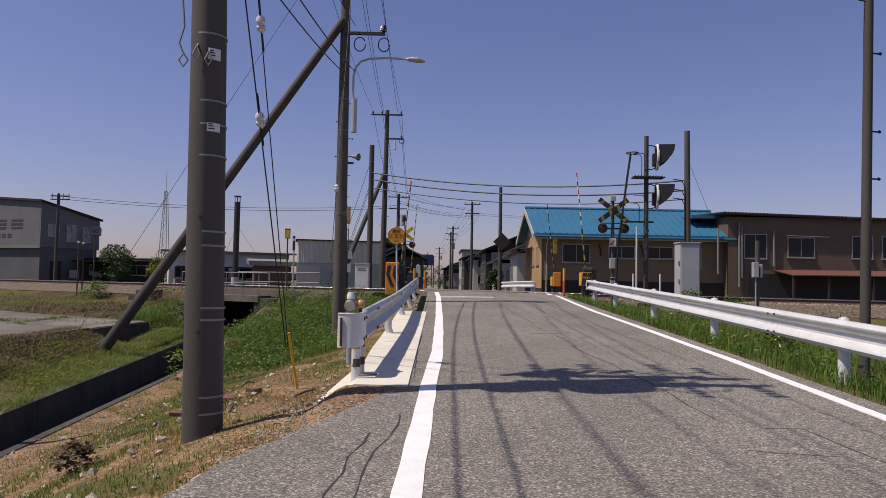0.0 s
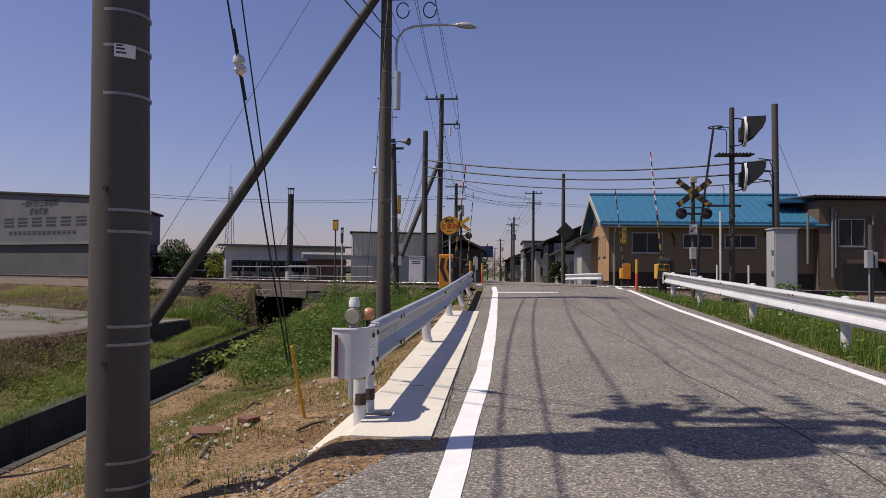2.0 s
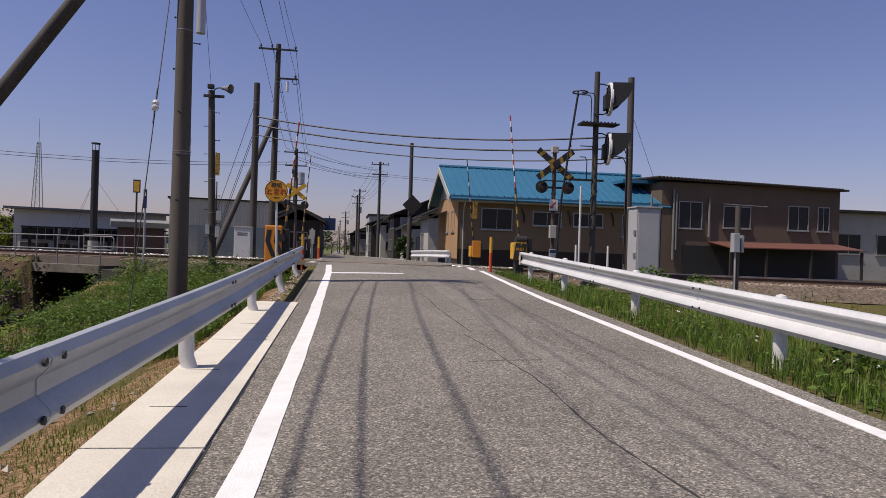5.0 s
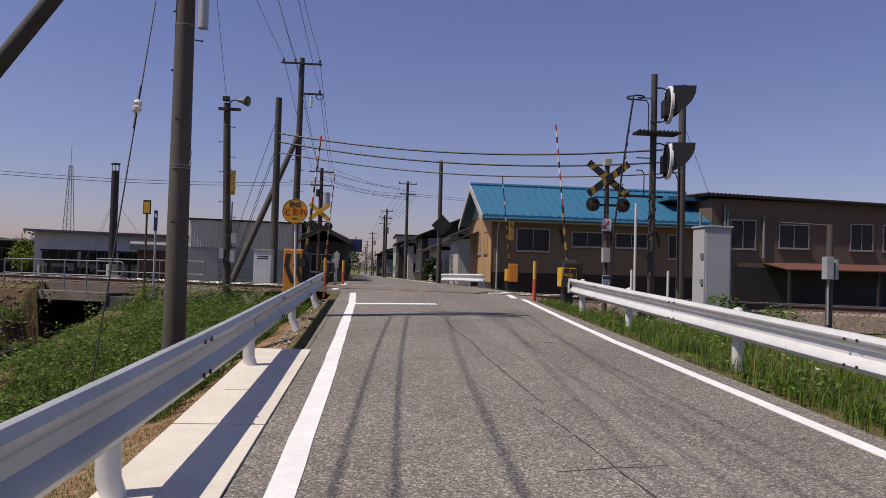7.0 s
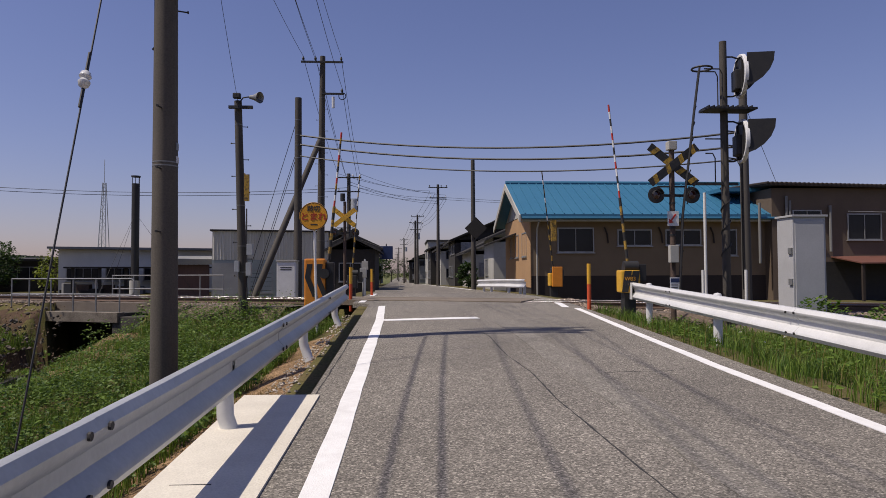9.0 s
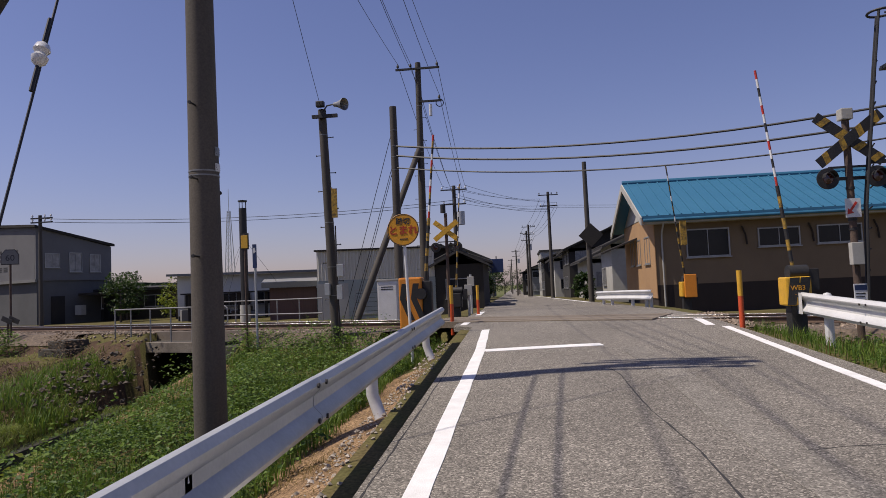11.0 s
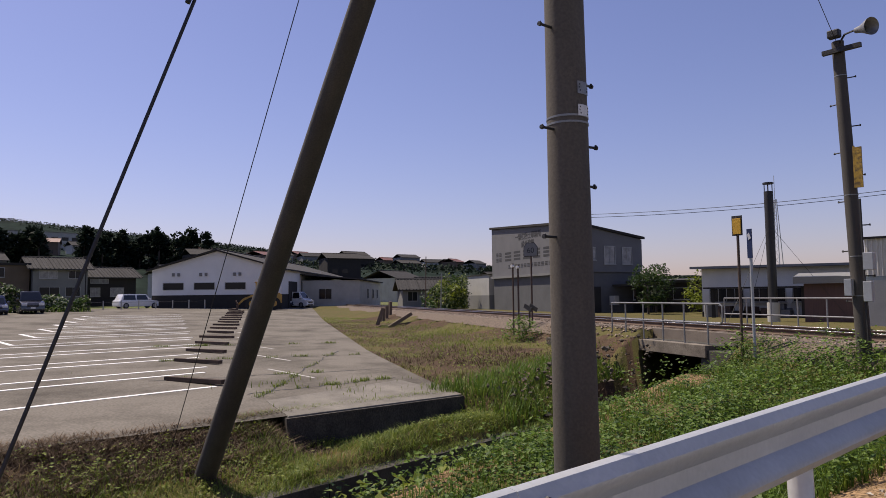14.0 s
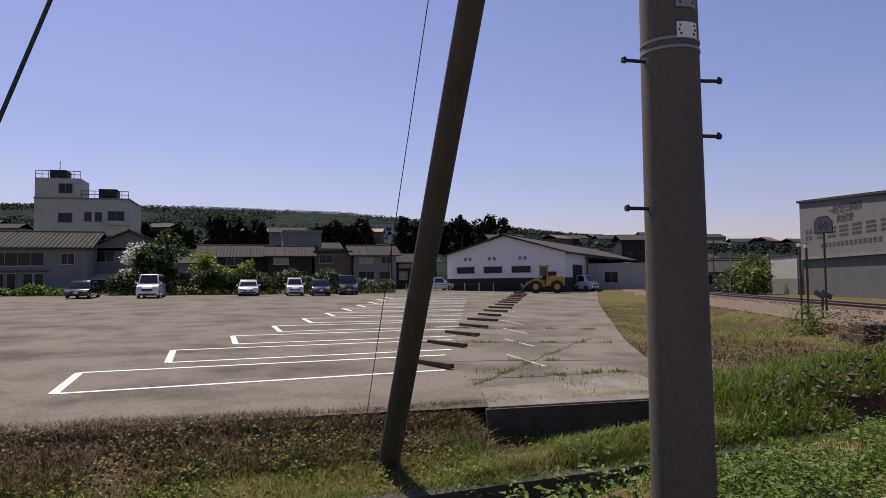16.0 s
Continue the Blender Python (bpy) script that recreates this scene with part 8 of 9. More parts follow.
part("beam", Shape().box(-0.95, 0.95, -0.07, 0.07, 0.0, 0.11), surface("rust_brown_beam", (0.1, 0.066, 0.046), (0.06, 0.04, 0.03), rough=0.9, scale=3, random=0.25), stop, bevel=0.012)
r_ = random.Random(9)
for i in range(1, 15):
    x, y = -15.5 - 3.15 * i - (1.0 if i > 0 else 0), 20.9 + 1.42 * i
    copy_thing(stop, pose(x, y, float(lot_z(x, y)) + 0.02, 0, 0, 22 + r_.uniform(-6, 6)))

# yellow stake, boards and logs
stk = thing("guy_guard", pose(-1.8, 9.12, -0.4), "thin yellow plastic guard tube over the guy wire foot", "guy guard")
part("rod", Shape().cyl((0.02, 0.04, -0.2), (-0.12, -0.22, 0.91), 0.019, 0.016, n=12), YELLOW, stk, smooth=True)
for x, y, yaw_, w, d in ((-2.6, 8.5, 30, 0.3, 0.22), (-2.35, 8.9, 80, 0.25, 0.12), (-3.0, 8.2, 10, 0.3, 0.06)):
    z = float(ground_z(x, y))
    solid("board_scrap", Shape().box(-w / 2, w / 2, -d / 2, d / 2, 0, 0.05, pose(x, y, z + 0.01, 6, 4, yaw_)), CARDBOARD_BROWN, "reddish brown scrap of board on the dirt", "scrap", bevel=0.006)
for x, y, yaw_, l, lean in ((-34, 38.5, 40, 1.2, 70), (-36, 40.3, 10, 1.0, 85), (-31.5, 37.6, 70, 1.6, 30), (-33, 38.0, 20, 2.2, 6), (-38, 42, 0, 1.0, 88), (-39, 43, 0, 1.1, 86)):
    z = float(ground_z(x, y))
    solid("old_timber_post", Shape().box(0, l, -0.1, 0.1, -0.1, 0.1, pose(x, y, z, 0, -lean, yaw_)), WOOD_POLE, "weathered timber post leaning by the railway bank", "timber post", bevel=0.015)
culv = thing("junction_block", pose(-13.4, 31.9, 0.0, 0, 0, -22), "mossy concrete block at the end of the bridge", "concrete block")
part("block", Shape().box(-0.7, 0.7, -0.5, 0.5, -0.6, 0.3), DARK_CONCRETE, culv, bevel=0.03)
part("cap", Shape().box(-0.35, 0.5, -0.4, 0.4, 0.3, 0.55), DARK_CONCRETE, culv, bevel=0.03)
r = np.random.RandomState(7)
for i in range(12):
    x, y, l = r.uniform(-4.2, -1.7), r.uniform(6.3, 10.5), r.uniform(0.15, 0.4)
    z, a = float(ground_z(x, y)), r.uniform(0, 6.28)
    c, d = math.cos(a) * l, math.sin(a) * l
    solid("stick", Shape().tube([(x, y, z + 0.01), (x + c * 0.5, y + d * 0.5 + 0.02, max(z, float(ground_z(x + c * 0.5, y + d * 0.5))) + 0.035), (x + c, y + d, float(ground_z(x + c, y + d)) + 0.02)], [0.014, 0.018, 0.008], 6), BARK, "dead broken stick lying on the dirt", "stick", smooth=True)
r = np.random.RandomState(8)
n = 620
px, py = r.uniform(-5.6, -1.3, n), r.uniform(3.0, 12.5, n)
pts = np.stack([px, py, ground_z(px, py) + 0.01], -1)
stones("loose_stones", pts, 0.01 + 0.05 * r.uniform(0, 1, n) ** 2.5, STONES, "pale loose stones on the dirt verge", 12)
px, py = r.uniform(-1.25, -0.5, 700), r.uniform(15.7, 24, 700)
stones("verge_gravel", np.stack([px, py, ground_z(px, py) + 0.01], -1), r.uniform(0.008, 0.03, 700), STONES, "gravel spilled along the road edge", 13)
px, py = r.uniform(-1.5, -0.25, 1800), r.uniform(3.0, 6.5, 1800)
stones("verge_gravel", np.stack([px, py, np.maximum(ground_z(px, py), road_z(py) - 0.02 - np.clip(-0.8 - px, 0, 1) * 0.3) + 0.012], -1), r.uniform(0.005, 0.016, 1800), STONES, "gravel spilled along the broken road edge", 14)
fl = thing("boundary_fence", pose(-72, 30, 0.7), "low post and wire fence at the car park's far side", "fence")
for i in range(12):
    part("post", Shape().cyl((0.2 * i - 1, i * 1.6 - 6, -0.3), (0.2 * i - 1, i * 1.6 - 6, 0.9), 0.06, n=6), OFF_WHITE, fl)
part("wire", Shape().cyl((-1, -6, 0.75), (1.2, 11.6, 0.75), 0.02, n=5), CABLE, fl)
sl = thing("street_lamp", pose(-72.5, 30.5, 0.7), "dark lamp post at the edge of the car park", "street lamp")
part("post", Shape().cyl((0, 0, -0.3), (0, 0, 5.2), 0.06, n=8), DARK_WALL, sl)
part("stump", Shape().cyl((0, 0, -0.3), (0, 0, 1.5), 0.45, 0.3, n=12), BARK, sl)
part("head", Shape().box(-0.1, 0.1, -0.25, 0.25, 5.1, 5.25), DARK_WALL, sl, bevel=0.02)


# ---- plants ----
def blades(name, px, py, height, width, material, label, seed, lean=0.45, base=None, category="grass"):
    """Curved grass blades, two quads and a tip each, in one mesh."""
    r = np.random.RandomState(seed)
    n = len(px)
    z0 = ground_z(px, py) - 0.01 if base is None else base
    a = r.uniform(0, 2 * np.pi, n)
    h = height * r.uniform(0.45, 1.25, n)
    w = width * r.uniform(0.6, 1.3, n)
    k = h * lean * r.uniform(0.2, 1.5, n)
    dx, dy = np.cos(a), np.sin(a)
    wx, wy = -dy * w / 2, dx * w / 2
    rows = []
    for t, ww in ((0.0, 1.0), (0.55, 0.8), (1.0, 0.0)):
        cx_, cy_, cz_ = px + dx * k * t * t, py + dy * k * t * t, z0 + h * t * (1 - 0.15 * t)
        rows.append(np.stack([cx_ - wx * ww, cy_ - wy * ww, cz_], -1))
        if ww:
            rows.append(np.stack([cx_ + wx * ww, cy_ + wy * ww, cz_], -1))
    v = np.stack(rows, 1).reshape(-1, 3)
    i = np.arange(n) * 5
    f = [(q, q + 1, q + 3, q + 2) for q in i] + [(q + 2, q + 3, q + 4) for q in i]
    return soup(name, v, f, material, label, category)


def leaves(name, pts, size, material, label, seed, category="weeds", droop=0.5, parent=None, kind="stuff"):
    """Pointed leaves, folded along the middle, in one mesh."""
    r = np.random.RandomState(seed)
    n = len(pts)
    a, b = r.uniform(0, 2 * np.pi, n), r.uniform(-0.7, 0.9, n) * droop
    l = size * r.uniform(0.55, 1.3, n)
    d = np.stack([np.cos(a) * np.cos(b), np.sin(a) * np.cos(b), np.sin(b)], -1)
    s = np.stack([-np.sin(a), np.cos(a), r.uniform(-0.5, 0.5, n)], -1)
    up = np.cross(d, s)
    L = l[:, None]
    v = np.stack([pts, pts + d * L * 0.45 + s * L * 0.36 + up * L * 0.1, pts + d * L, pts + d * L * 0.45 - s * L * 0.36 + up * L * 0.1], 1).reshape(-1, 3)
    i = np.arange(n) * 4
    f = [(q, q + 1, q + 2) for q in i] + [(q, q + 2, q + 3) for q in i]
    return soup(name, v, f, material, label, category, parent, kind)


def patch(n, x0, x1, y0, y1, seed, keep=None, clump=0.8, cut=-0.1):
    """Random places in a rectangle, thinned into clumps."""
    r = np.random.RandomState(seed)
    px, py = r.uniform(x0, x1, n), r.uniform(y0, y1, n)
    c = np.array([noise.noise(Vector((x * clump, y * clump, seed))) for x, y in zip(px, py)])
    ok = c > cut + r.uniform(-0.25, 0.25, n)
    if keep is not None:
        ok &= keep(px, py)
    return px[ok], py[ok]


on_left = lambda x, y: (x < left_edge(y) - 0.25) & (x > ditch_near(y) + 0.1) & (track_s(x, y) < -1.9)
on_verge = lambda x, y: (x < ditch_far(y) - 0.2) & (x > -10.45) & (track_s(x, y) < -2.6)
on_right = lambda x, y: (x > right_edge(y) + 0.12) & (track_s(x, y) < -2.2)
bank_left = lambda x, y: (x < -9) & (track_s(x, y) < -2.4) & (track_s(x, y) > -9.5) & (y > 26.2 - 0.5 * (x + 10)) | (x > -13) & (x < ditch_far(y) - 1.0) & (y > 25.5) & (track_s(x, y) < -2.6)

px, py = patch(2600, 3.9, 6.8, 0, 24, 131, on_right, 0.9, 0.05)
q = np.random.RandomState(132)
hh = q.uniform(0.05, 0.24, len(px))
pp = np.concatenate([np.stack([px + q.normal(0, 0.05, len(px)), py + q.normal(0, 0.05, len(px)), ground_z(px, py) + hh * k], -1) for k in (0.3, 0.55, 0.8, 1.0)])
leaves("verge_weeds", pp, 0.075, WEED, "small leafy weeds in the verge grass", 133)
px, py = patch(42000, 3.9, 7.5, -2, 26, 31, on_right, 1.2, -0.2)
blades("right_verge_grass", px, py, 0.25, 0.009, LUSH, "lush green grass along the road under the guardrail", 31)
px, py = patch(9000, 7, 13, 4, 26, 32, on_right, 0.6, -0.2)
blades("right_field_grass", px, py, 0.3, 0.018, LUSH, "green grass and weeds between the road and the track", 32)
px, py = patch(1500, 3.9, 6.5, 2, 22, 33, on_right, 1.5, 0.1)
blades("right_verge_seed_stalks", px, py, 0.5, 0.008, DRY, "dry seed stalks in the green verge", 33, 0.2)
px, py = patch(60000, -6.6, -1.0, 9, 30, 34, lambda x, y: on_left(x, y) & (y > 15.0 - 0.35 * (x + 1.3)) & (x < left_edge(y) - np.interp(y, [16, 24, 27], [0.95, 0.8, 0.3])), 0.7, -0.2)
blades("left_bank_grass", px, py, 0.3, 0.01, LUSH, "green grass on the bank below the guardrail", 34)
px, py = patch(46000, -6.4, -1.0, 3, 14, 35, on_left, 0.9, 0.12)
q_ = patch(30000, -6.6, -2.6, 3, 18, 135, lambda x, y: on_left(x, y) & (x < ditch_near(y) + 2.6), 1.3, -0.05)
px, py = np.concatenate([px, q_[0]]), np.concatenate([py, q_[1]])
blades("dirt_grass", px, py, 0.075, 0.008, GRASS, "short sparse grass on the dirt verge", 35)
px, py = patch(60000, -3.8, -0.9, 3.2, 24, 36, on_left, 1.1, 0.0)
blades("dry_edge_grass", px, py, 0.055, 0.006, DRY, "dry straw-coloured grass along the road edge", 36, 0.8)
q = np.random.RandomState(236)
py = q.uniform(0, 16, 15000)
px = ditch_near(py) + q.uniform(0.12, 1.7, 15000)
tuft = np.array([noise.noise(Vector((x * 1.6, y * 1.6, 7))) for x, y in zip(px, py)]) > q.uniform(-0.35, 0.3, 15000)
px, py = px[tuft], py[tuft]
blades("ditch_bank_straw", px[::2], py[::2], 0.07, 0.008, DRY, "dry straw tufts on the earth beside the ditch", 237, 1.0, base=np.maximum(ground_z(px[::2] + 0.1, py[::2]), -1.2) + 0.02)
blades("ditch_bank_grass", px[1::2], py[1::2], 0.09, 0.009, GRASS, "short grass on the earth beside the ditch", 238, 0.9, base=np.maximum(ground_z(px[1::2] + 0.1, py[1::2]), -1.2) + 0.02)
py = q.uniform(0, 13, 420)
px = ditch_near(py) + q.uniform(0.15, 1.5, 420)
stones("ditch_bank_stones", np.stack([px, py, np.maximum(ground_z(px + 0.1, py), -1.2) + 0.04], -1), 0.01 + 0.045 * q.uniform(0, 1, 420) ** 2, STONES, "small stones on the earth beside the ditch", 239)
px, py = patch(34000, -10.6, -6.3, 2, 29, 37, on_verge, 0.8, -0.15)
px, py = px[(px > ditch_far(py) - 1.5) | (py > 21.5)], py[(px > ditch_far(py) - 1.5) | (py > 21.5)]
blades("verge_grass", px, py, 0.13, 0.009, GRASS, "yellow-green grass between the ditch and the car park", 37)
px, py = patch(36000, -10.9, -8.3, 2, 21, 38, lambda x, y: x < ditch_far(y) - 1.3, 0.9, -0.3)
q_ = patch(16000, -10.75, -9.9, 2, 20.6, 138, None, 1.2, -0.4)
px, py = np.concatenate([px, q_[0]]), np.concatenate([py, q_[1]])
blades("dead_stalks", px, py, 0.16, 0.016, STRAW, "dead brown stalks and litter along the car park edge", 38, 1.6)
px, py = patch(9000, -18, -9.6, 24, 31, 39, lambda x, y: (track_s(x, y) < -4.0) & (y > np.interp(x, [-78, -41, -20, -13, -10.3], [58, 38.8, 28.6, 25.6, 24.6]) + 0.15), 0.6, -0.1)
blades("dead_stalks", px, py, 0.18, 0.02, STRAW, "heap of dead brown stalks on the slope", 39, 1.6)
px, py = patch(60000, -44, -8.5, 24, 50, 40, bank_left, 0.45, 0.05)
blades("railway_bank_grass", px, py, 0.2, 0.016, GRASS, "yellow-green grass on the railway bank", 40, 0.9)
px, py = patch(70000, -46, -10, 24, 52, 44, lambda x, y: (track_s(x, y) < -2.4) & (y > np.interp(x, [-78, -41, -20, -13, -10.3], [58, 38.8, 28.6, 25.6, 24.6]) + 0.1), 0.4, -0.05)
blades("rough_grass", px, py, 0.13, 0.014, GRASS, "rough grass between the car park and the railway", 44, 1.0)
px, py = patch(36000, -40, -10.5, 24, 45, 45, lambda x, y: (track_s(x, y) < -4.5) & (y > np.interp(x, [-78, -41, -20, -13, -10.3], [58, 38.8, 28.6, 25.6, 24.6]) - 0.1), 0.5, -0.05)
blades("dead_stalks", px, py, 0.09, 0.02, STRAW, "dead brown litter at the car park's grassy side", 45, 1.8)
px, py = patch(8000, -80, -10, 2, 60, 41, lambda x, y: (x > -80) & (y < np.interp(x, [-78, -41, -20, -13, -10.3], [58, 38.8, 28.6, 25.6, 24.6])) & (np.abs((x * 0.35 + y) % 4.1 - 2) > 1.9), 0.3, 0.1)
blades("joint_weeds", px, py, 0.07, 0.014, GRASS, "weeds in the joints of the car park", 41, base=lot_z(px, py))
px, py = patch(600, -14.5, -11, 20.5, 26, 42, None, 0.8, 0.15)
blades("slab_weeds", px, py, 0.16, 0.015, GRASS, "weeds round the concrete slab", 42, base=lot_z(px, py))
px, py = patch(7000, -79, -66, -25, 30, 43, lambda x, y: x < -66.5, 0.5, -0.3)
blades("far_edge_grass", px, py, 0.5, 0.07, LUSH, "grass along the far edge of the car park", 43, base=lot_z(px, py))

q = np.random.RandomState(171)
spots = []
for line in LOT_CRACKS:
    for (xa, ya), (xb, yb) in zip(line[:-1], line[1:]):
        if q.uniform() < 0.42:
            n = q.randint(20, 110)
            k = q.uniform(0, 1, n)
            spots.append(np.stack([xa + (xb - xa) * k + q.normal(0, 0.06, n), ya + (yb - ya) * k + q.normal(0, 0.06, n)], -1))
spots = np.concatenate(spots)
blades("crack_weeds", spots[:, 0], spots[:, 1], 0.12, 0.013, GRASS, "tufts of weeds along the cracks of the car park", 172, 0.7, base=lot_z(spots[:, 0], spots[:, 1]))

# taller clumps of weeds standing out of the bank
q = np.random.RandomState(181)
wx_, wy_ = patch(420, -6.9, -1.5, 14.5, 29.5, 182, lambda x, y: on_left(x, y) & (x < left_edge(y) - 0.9), 0.5, -0.2)
stalks = []
for x, y in zip(wx_, wy_):
    h, n = q.uniform(0.3, 0.75), q.randint(14, 40)
    k = q.uniform(0.15, 1.0, n)
    lean_x, lean_y = q.normal(0, 0.12, 2)
    stalks.append(np.stack([x + lean_x * k + q.normal(0, 0.075, n), y + lean_y * k + q.normal(0, 0.075, n), float(ground_z(x, y)) + h * k], -1))
leaves("tall_weeds", np.concatenate(stalks), 0.08, WEED, "tall broad-leaved weeds standing out of the bank", 183, droop=0.8)

q = np.random.RandomState(191)
px, py = patch(16000, -44, -8.8, 24, 50, 192, lambda x, y: (track_s(x, y) < -2.6) & (y > np.interp(x, [-78, -41, -20, -13, -10.3], [58, 38.8, 28.6, 25.6, 24.6]) + 0.3) & (x < ditch_far(y) - 0.2), 0.4, 0.08)
pp = np.concatenate([np.stack([px + q.normal(0, 0.07, len(px)), py + q.normal(0, 0.07, len(px)), ground_z(px, py) + q.uniform(0.02, 0.22, len(px)) * k], -1) for k in (0.4, 0.8, 1.0)])
leaves("slope_weeds", pp, 0.07, YELLOW_LEAF, "low yellow-green weeds on the railway slope", 193)

# leafy weeds on the bank, denser towards the bridge
r = np.random.RandomState(50)
wx_, wy_ = patch(19000, -7.2, -1.2, 13.5, 29.5, 51, lambda x, y: on_left(x, y) & (y > 15.0 - 0.9 * (x + 1.3) * 0.6) & (x < left_edge(y) - np.interp(y, [16, 24, 27], [1.0, 0.85, 0.3])), 0.75, 0.06)
stem_h = r.uniform(0.1, 0.6, len(wx_)) * np.clip(0.4 + (wy_ - 12) * 0.05, 0.4, 1.1) * np.clip((wx_ + 7.5) / 3.0, 0.25, 1.0)
pp = np.concatenate([np.stack([wx_ + r.normal(0, 0.06, len(wx_)), wy_ + r.normal(0, 0.06, len(wx_)), ground_z(wx_, wy_) + stem_h * k], -1) for k in (0.25, 0.5, 0.75, 0.9, 1.0, 1.05)])
leaves("bank_weeds", pp, 0.058, WEED, "dense broad-leaved weeds on the bank by the bridge", 52)
wx_, wy_ = patch(900, -8.5, -5.2, 19.5, 27, 53, lambda x, y: (x < ditch_near(y) + 0.9) & (x > ditch_far(y) + 0.3), 0.8, -0.1)
pp = np.concatenate([np.stack([wx_ + r.normal(0, 0.08, len(wx_)), wy_ + r.normal(0, 0.08, len(wx_)), -1.25 + r.uniform(0.0, 0.35, len(wx_)) * k], -1) for k in (0.4, 0.7, 1.0)])
leaves("ditch_weeds", pp, 0.2, YELLOW_LEAF, "large pale leaves overhanging the ditch", 54)
for cx_, cy_, h, w, n, seed in ((-16.2, 32.6, 0.9, 0.8, 700, 61), (-12.6, 30.6, 0.9, 0.9, 700, 62), (8.2, 21.8, 0.95, 0.7, 500, 63), (9.6, 22.0, 0.7, 0.8, 400, 64), (6.3, 12.5, 0.5, 0.5, 260, 65), (7.2, 8.8, 0.5, 0.7, 300, 66), (-3.4, 6.6, 0.3, 0.25, 240, 67)):
    q = np.random.RandomState(seed)
    u_, v_, k_ = q.normal(0, 0.38, n) * w, q.normal(0, 0.38, n) * w, q.uniform(0, 1, n) ** 0.7
    pp = np.stack([cx_ + u_, cy_ + v_, float(ground_z(cx_, cy_)) + k_ * h * np.clip(1 - (u_ ** 2 + v_ ** 2) / (w * w) * 0.6, 0.15, 1)], -1)
    dead = seed in (62, 67)
    leaves("bush", pp, 0.1 if not dead else 0.07, STRAW if dead else WEED, "dark withered weeds beside the bridge" if seed == 62 else ("dry uprooted tuft on the dirt" if dead else "leafy green weed bush on the verge"), seed + 100, "bush", 0.9, kind="")
RUBBLE = surface("rubble_stone", (0.13, 0.11, 0.085), (0.06, 0.05, 0.04), rough=1.0, island=0.4)
q = np.random.RandomState(69)
n = 900
u_, v_ = q.uniform(-11.4, -8.9, n), q.uniform(25.2, 31.2, n)
ok = (u_ < ditch_far(v_) + 0.5) & (u_ > ditch_far(v_) - 1.6)
u_, v_ = u_[ok], v_[ok]
pp = np.stack([u_, v_, np.maximum(ground_z(u_ - 0.6, v_), -1.0) - 0.5 * q.uniform(0, 1, len(u_)) * (u_ > ditch_far(v_) - 0.5) + q.uniform(0.0, 0.45, len(u_))], -1)
leaves("withered_weeds", pp, 0.07, STRAW, "withered dark weeds overhanging the ditch by the bridge", 169, "weeds", 1.0)
stones("ditch_rubble", pp[::3] - np.array([0, 0, 0.2]), q.uniform(0.03, 0.1, len(pp[::3])), RUBBLE, "dark rubble stones beside the bridge", 170)

px, py = patch(5000, -11.5, -8.6, 24.5, 30.5, 46, lambda x, y: (x < ditch_far(y) - 0.2) & (track_s(x, y) < -2.0), 0.8, -0.3)
blades("bridge_side_grass", px, py, 0.4, 0.02, LUSH, "tall grass beside the bridge", 46)
px, py = patch(30000, -9.6, -5.6, 13, 28, 47, lambda x, y: (x < ditch_far(y) - 0.25) & (x > ditch_far(y) - 1.9), 0.9, -0.2)
blades("ditch_edge_grass", px, py, 0.17, 0.009, GRASS, "yellow-green grass on the slope above the ditch", 47, 1.0)
q = np.random.RandomState(247)
py = q.uniform(-2, 28, 15000)
py = py[np.sin(py * 2.3) + q.uniform(-1.2, 1.2, 15000) > -0.3]
px = ditch_far(py) - q.uniform(0.0, 0.42, len(py))
blades("wall_top_grass", px, py, 0.13, 0.008, GRASS, "grass hanging over the top of the ditch wall", 248, 1.2, base=np.full(len(px), -0.985))
px, py = patch(14000, -9.8, -5.6, 11, 28, 48, lambda x, y: (x < ditch_far(y) - 0.25) & (x > ditch_far(y) - 2.4), 1.3, 0.05)
blades("ditch_edge_straw", px, py, 0.14, 0.009, DRY, "dry straw among the ditch-side grass", 48, 1.2)
px, py = patch(34000, -11.0, -7.6, 19.5, 30, 147, lambda x, y: (x < ditch_far(y) - 0.25) & (track_s(x, y) < -2.2), 0.8, -0.3)
blades("bank_foot_grass", px, py, 0.16, 0.01, GRASS, "yellow-green grass on the steep bank beside the bridge", 148, 1.0)
px, py = patch(17000, -10.3, -5.4, 1, 27, 49, lambda x, y: (x < ditch_far(y) - 0.3) & (x > ditch_far(y) - 3.4), 0.8, 0.0)
q = np.random.RandomState(149)
pp = np.concatenate([np.stack([px + q.normal(0, 0.05, len(px)), py + q.normal(0, 0.05, len(px)), ground_z(px, py) + q.uniform(0.03, 0.16, len(px)) * k], -1) for k in (0.4, 0.7, 1.0)])
leaves("verge_leaf_weeds", pp, 0.055, YELLOW_LEAF, "small leafy weeds in the verge beside the car park", 150)
q = np.random.RandomState(70)
n = 60
px, py = q.uniform(4.6, 7.8, n), q.uniform(6, 20, n)
leaves("wild_flowers", np.repeat(np.stack([px, py, ground_z(px, py) + q.uniform(0.25, 0.45, n)], -1), 4, 0), 0.035, FLOWER, "small white wild flowers in the verge", 71, "flowers", 1.0)


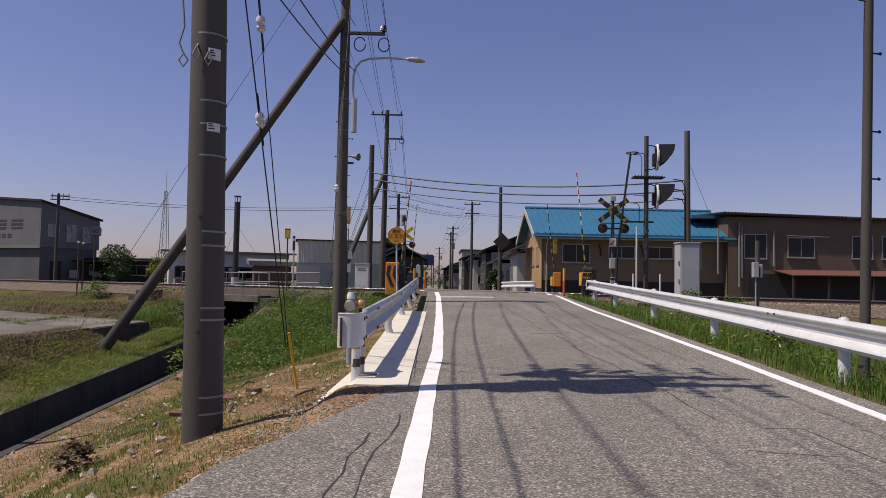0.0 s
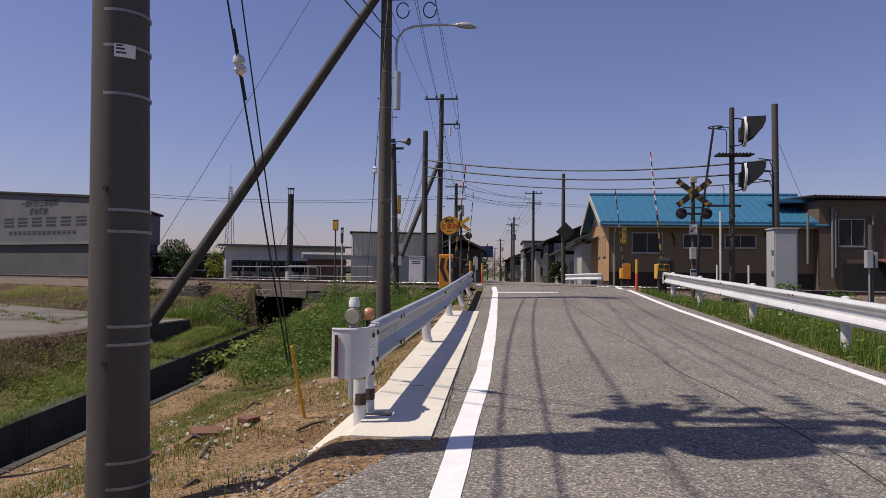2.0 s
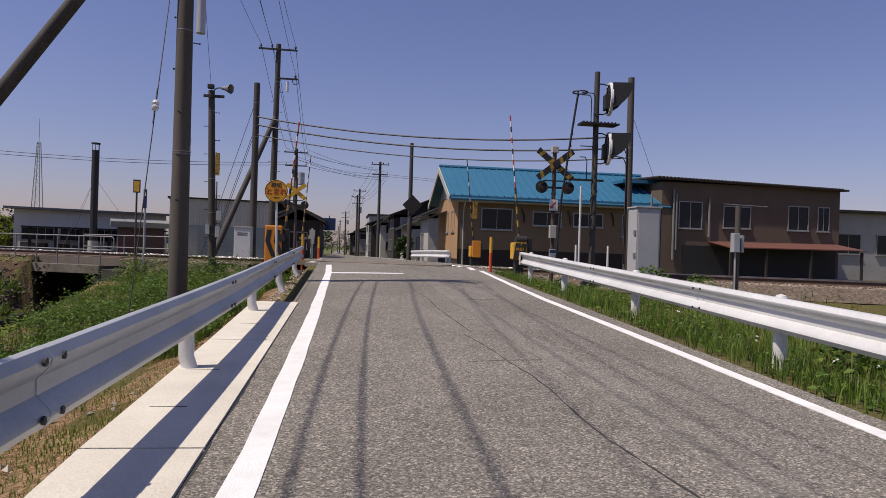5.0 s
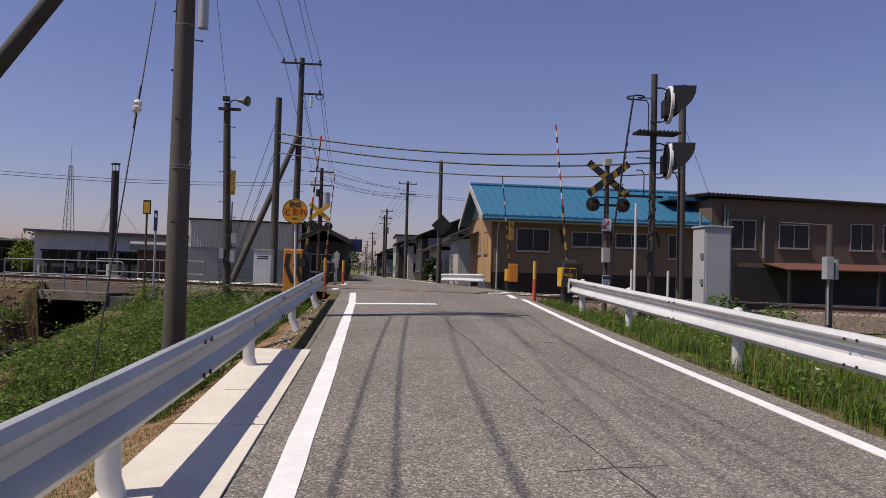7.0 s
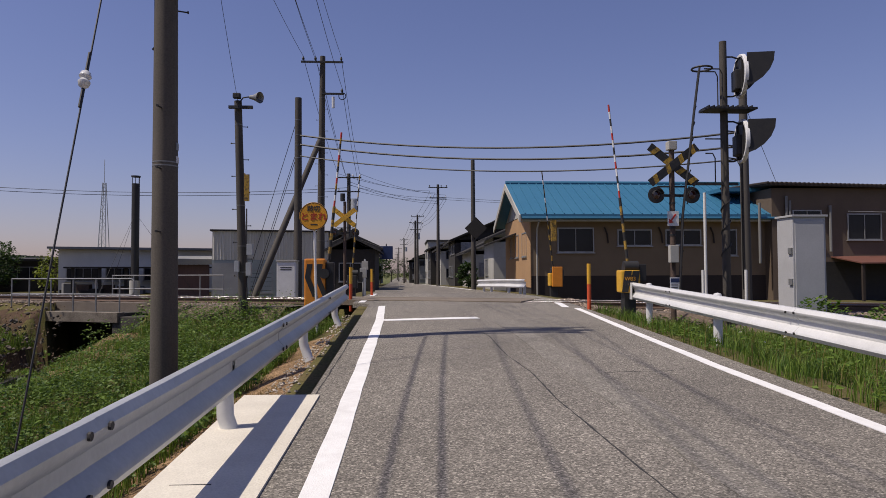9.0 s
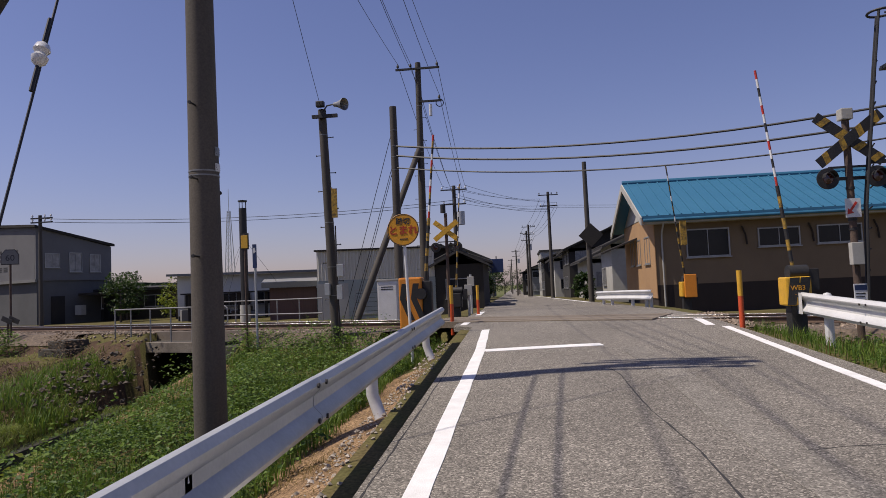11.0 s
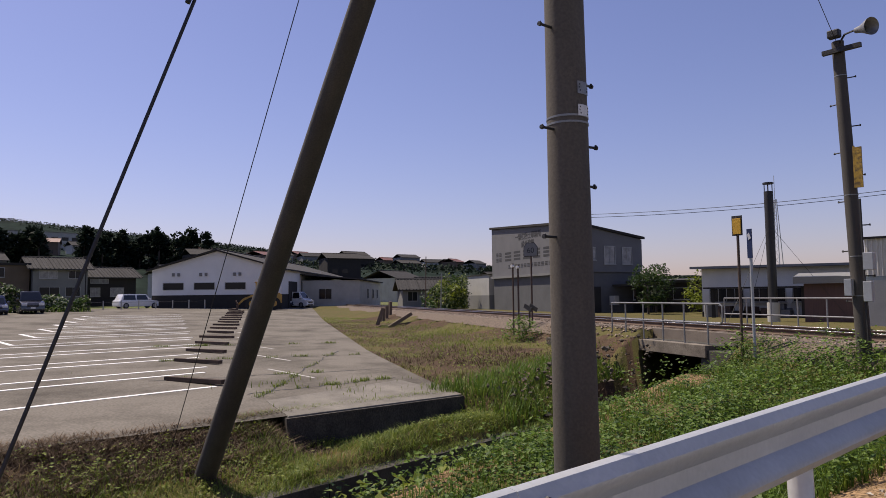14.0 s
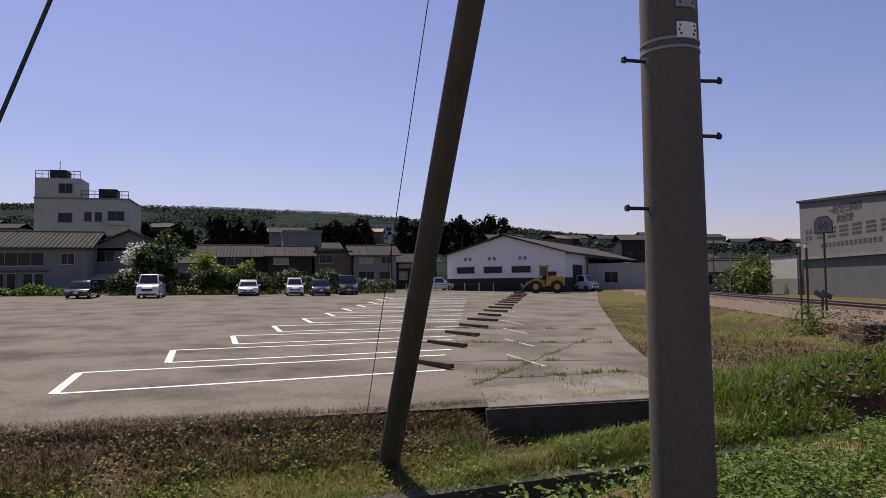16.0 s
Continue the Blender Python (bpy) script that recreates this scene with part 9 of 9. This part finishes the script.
def tree(x, y, z, height, spread, label, material=TREE_LEAF, seed=0, n=1500, leaf=0.3, name="tree", conifer=False, low=0.25):
    q = np.random.RandomState(seed)
    ob = thing(name, pose(x, y, z), label, "tree")
    s = Shape().tube([(0, 0, -0.4), (0.03 * height * 0.3, 0, height * 0.3), (0, 0.02 * height, height * 0.62)], [height * 0.03, height * 0.022, height * 0.008], 8)
    trunk = part("trunk", s, BARK, ob, smooth=True)
    for i in range(0 if conifer else 6):
        a = i * 1.1 + seed
        h0 = height * (0.25 + 0.07 * i)
        limb = Shape().tube([(0, 0, h0), (spread * 0.35 * math.cos(a), spread * 0.35 * math.sin(a), h0 + height * 0.12), (spread * 0.7 * math.cos(a), spread * 0.7 * math.sin(a), h0 + height * 0.2)], [height * 0.012, height * 0.008, height * 0.003], 5)
        part("limb", limb, BARK, trunk, smooth=True)
    clumps = 16
    pts = []
    for i in range(clumps):
        k = q.uniform(low, 1.0)
        rr = spread * (1.0 - k) * 1.1 + 0.15 * spread if conifer else spread * math.sqrt(max(0.05, 1 - ((k - low) / (1 - low) * 1.7 - 0.75) ** 2))
        a = q.uniform(0, 6.28)
        c = np.array([rr * 0.65 * math.cos(a), rr * 0.65 * math.sin(a), k * height * 0.95])
        d = q.normal(0, 1, (n // clumps, 3))
        d /= np.linalg.norm(d, axis=1)[:, None]
        pts.append(c + d * (q.uniform(0.55, 1.0, (n // clumps, 1)) * spread * q.uniform(0.3, 0.55)) * np.array([1, 1, 0.75]))
    pts = np.concatenate(pts)
    crown = leaves("crown", pts, leaf, material, "", seed + 7, "", 1.2, ob, "")
    return ob


tree(-69.5, 7.5, 0.8, 5.6, 2.6, "dense dark green tree at the edge of the car park", seed=1, n=2600, leaf=0.4)
tree(-71, 5.0, 0.8, 5.0, 1.6, "pale flowering tree beside the houses", FLOWER, seed=2, n=700, leaf=0.3)
tree(-70.5, 11.2, 0.8, 4.0, 1.5, "bright yellow-green shrub tree by the hedge", YELLOW_LEAF, seed=3, n=1200, leaf=0.3)
tree(-25.5, 54.5, 0.2, 3.1, 1.4, "round green garden tree beside the workshop", TREE_LEAF, seed=4, n=1600, leaf=0.2)
tree(-27.5, 58.5, 0.2, 3.6, 1.5, "garden pine beside the workshop", TREE_LEAF, seed=5, n=1200, leaf=0.2)
tree(-22.6, 56.4, 0.2, 3.0, 1.2, "green garden tree beside the workshop", YELLOW_LEAF, seed=6, n=900, leaf=0.2)
tree(5.2, 58.5, 0.2, 1.9, 0.8, "green tree beside the far street", TREE_LEAF, seed=7, n=1200, leaf=0.22)
for i, (x, y, h) in enumerate(((-2.6, 78, 2.6), (-2.9, 82, 2.2), (-3.6, 100, 4.5), (-3.4, 128, 5), (1.2, 175, 6), (-2.5, 185, 6))):
    tree(x, y, float(road_z(y)), h, h * 0.42, "green tree along the far street", seed=20 + i, n=900, leaf=0.3)
q = np.random.RandomState(81)
for x0, x1, y0, y1, h, n, label, mat_ in ((-69.2, -67.2, 3, 24.5, 2.3, 5200, "clipped dark hedge along the car park", TREE_LEAF), (-70, -67.5, 24.5, 30, 1.4, 1100, "low green hedge along the car park", TREE_LEAF), (-69.5, -68, 12, 16, 3.1, 900, "yellow-green shrubs over the hedge", YELLOW_LEAF), (-68.5, -66.8, -14, 1.5, 1.1, 2200, "overgrown green weeds along the car park", WEED)):
    pp = np.stack([q.uniform(x0, x1, n), q.uniform(y0, y1, n), 0.5 + q.uniform(0, 1, n) ** 0.6 * h], -1)
    pp[:, 2] *= 1 + 0.12 * np.sin(pp[:, 1] * 1.7)
    leaves("hedge", pp, 0.34, mat_, label, int(h * 10), "hedge", 1.2, kind="")
for i in range(9):
    x, y = -50 - i * 1.6 + (i % 3), 56.5 + i * 1.5
    tree(x, y, 0.0, 2.6 + 0.7 * (i % 3), 1.8, "leafy bush beside the railway bank", YELLOW_LEAF if i % 2 else TREE_LEAF, seed=90 + i, n=700, leaf=0.3, low=0.05)

# dark groves on the hillside, and the far woods
q = random.Random(33)
for x, y0, y1, zt, n in ((-218, 1, 18, 23, 12), (-217, 34, 50, 22, 12), (-212, 58, 76, 23, 14), (-206, 76, 93, 23, 14), (-225, 18, 34, 19, 8), (-222, -40, -4, 22, 16)):
    for i in range(n):
        y = y0 + (y1 - y0) * (i + q.random()) / n
        z = float(hill_z(x, y))
        tree(x + q.uniform(-6, 6), y, z - 1, max(6, zt - z + q.uniform(-3.0, 1.0)), q.uniform(2.2, 3.4), "tall dark conifer in the hillside grove", FOREST, seed=q.randrange(999), n=420, leaf=1.3, conifer=True, name="conifer", low=0.1)
q = np.random.RandomState(99)
n = 60000
fx = -q.uniform(200, 1150, n)
fy = q.uniform(-520, 900, n)
c = np.array([noise.noise(Vector((x * 0.007, y * 0.007, 3))) for x, y in zip(fx, fy)])
ok = c > -0.08 - np.clip((-fx - 600) / 900, 0, 0.4)
fx, fy = fx[ok], fy[ok]
fz = hill_z(fx, fy) + np.array([noise.noise(Vector((x * 0.006, y * 0.006, 2))) * 7 for x, y in zip(fx, fy)]) * np.clip((-fx - 150) / 300, 0, 1)
k = len(fx)
pp = np.concatenate([np.stack([fx + q.normal(0, 2, k), fy + q.normal(0, 2, k), fz + q.uniform(-1, 2.4, k)], -1) for _ in range(4)])
leaves("far_woods", pp, 2.0, FOREST, "far woods covering the hills", 98, "woods", 1.2)
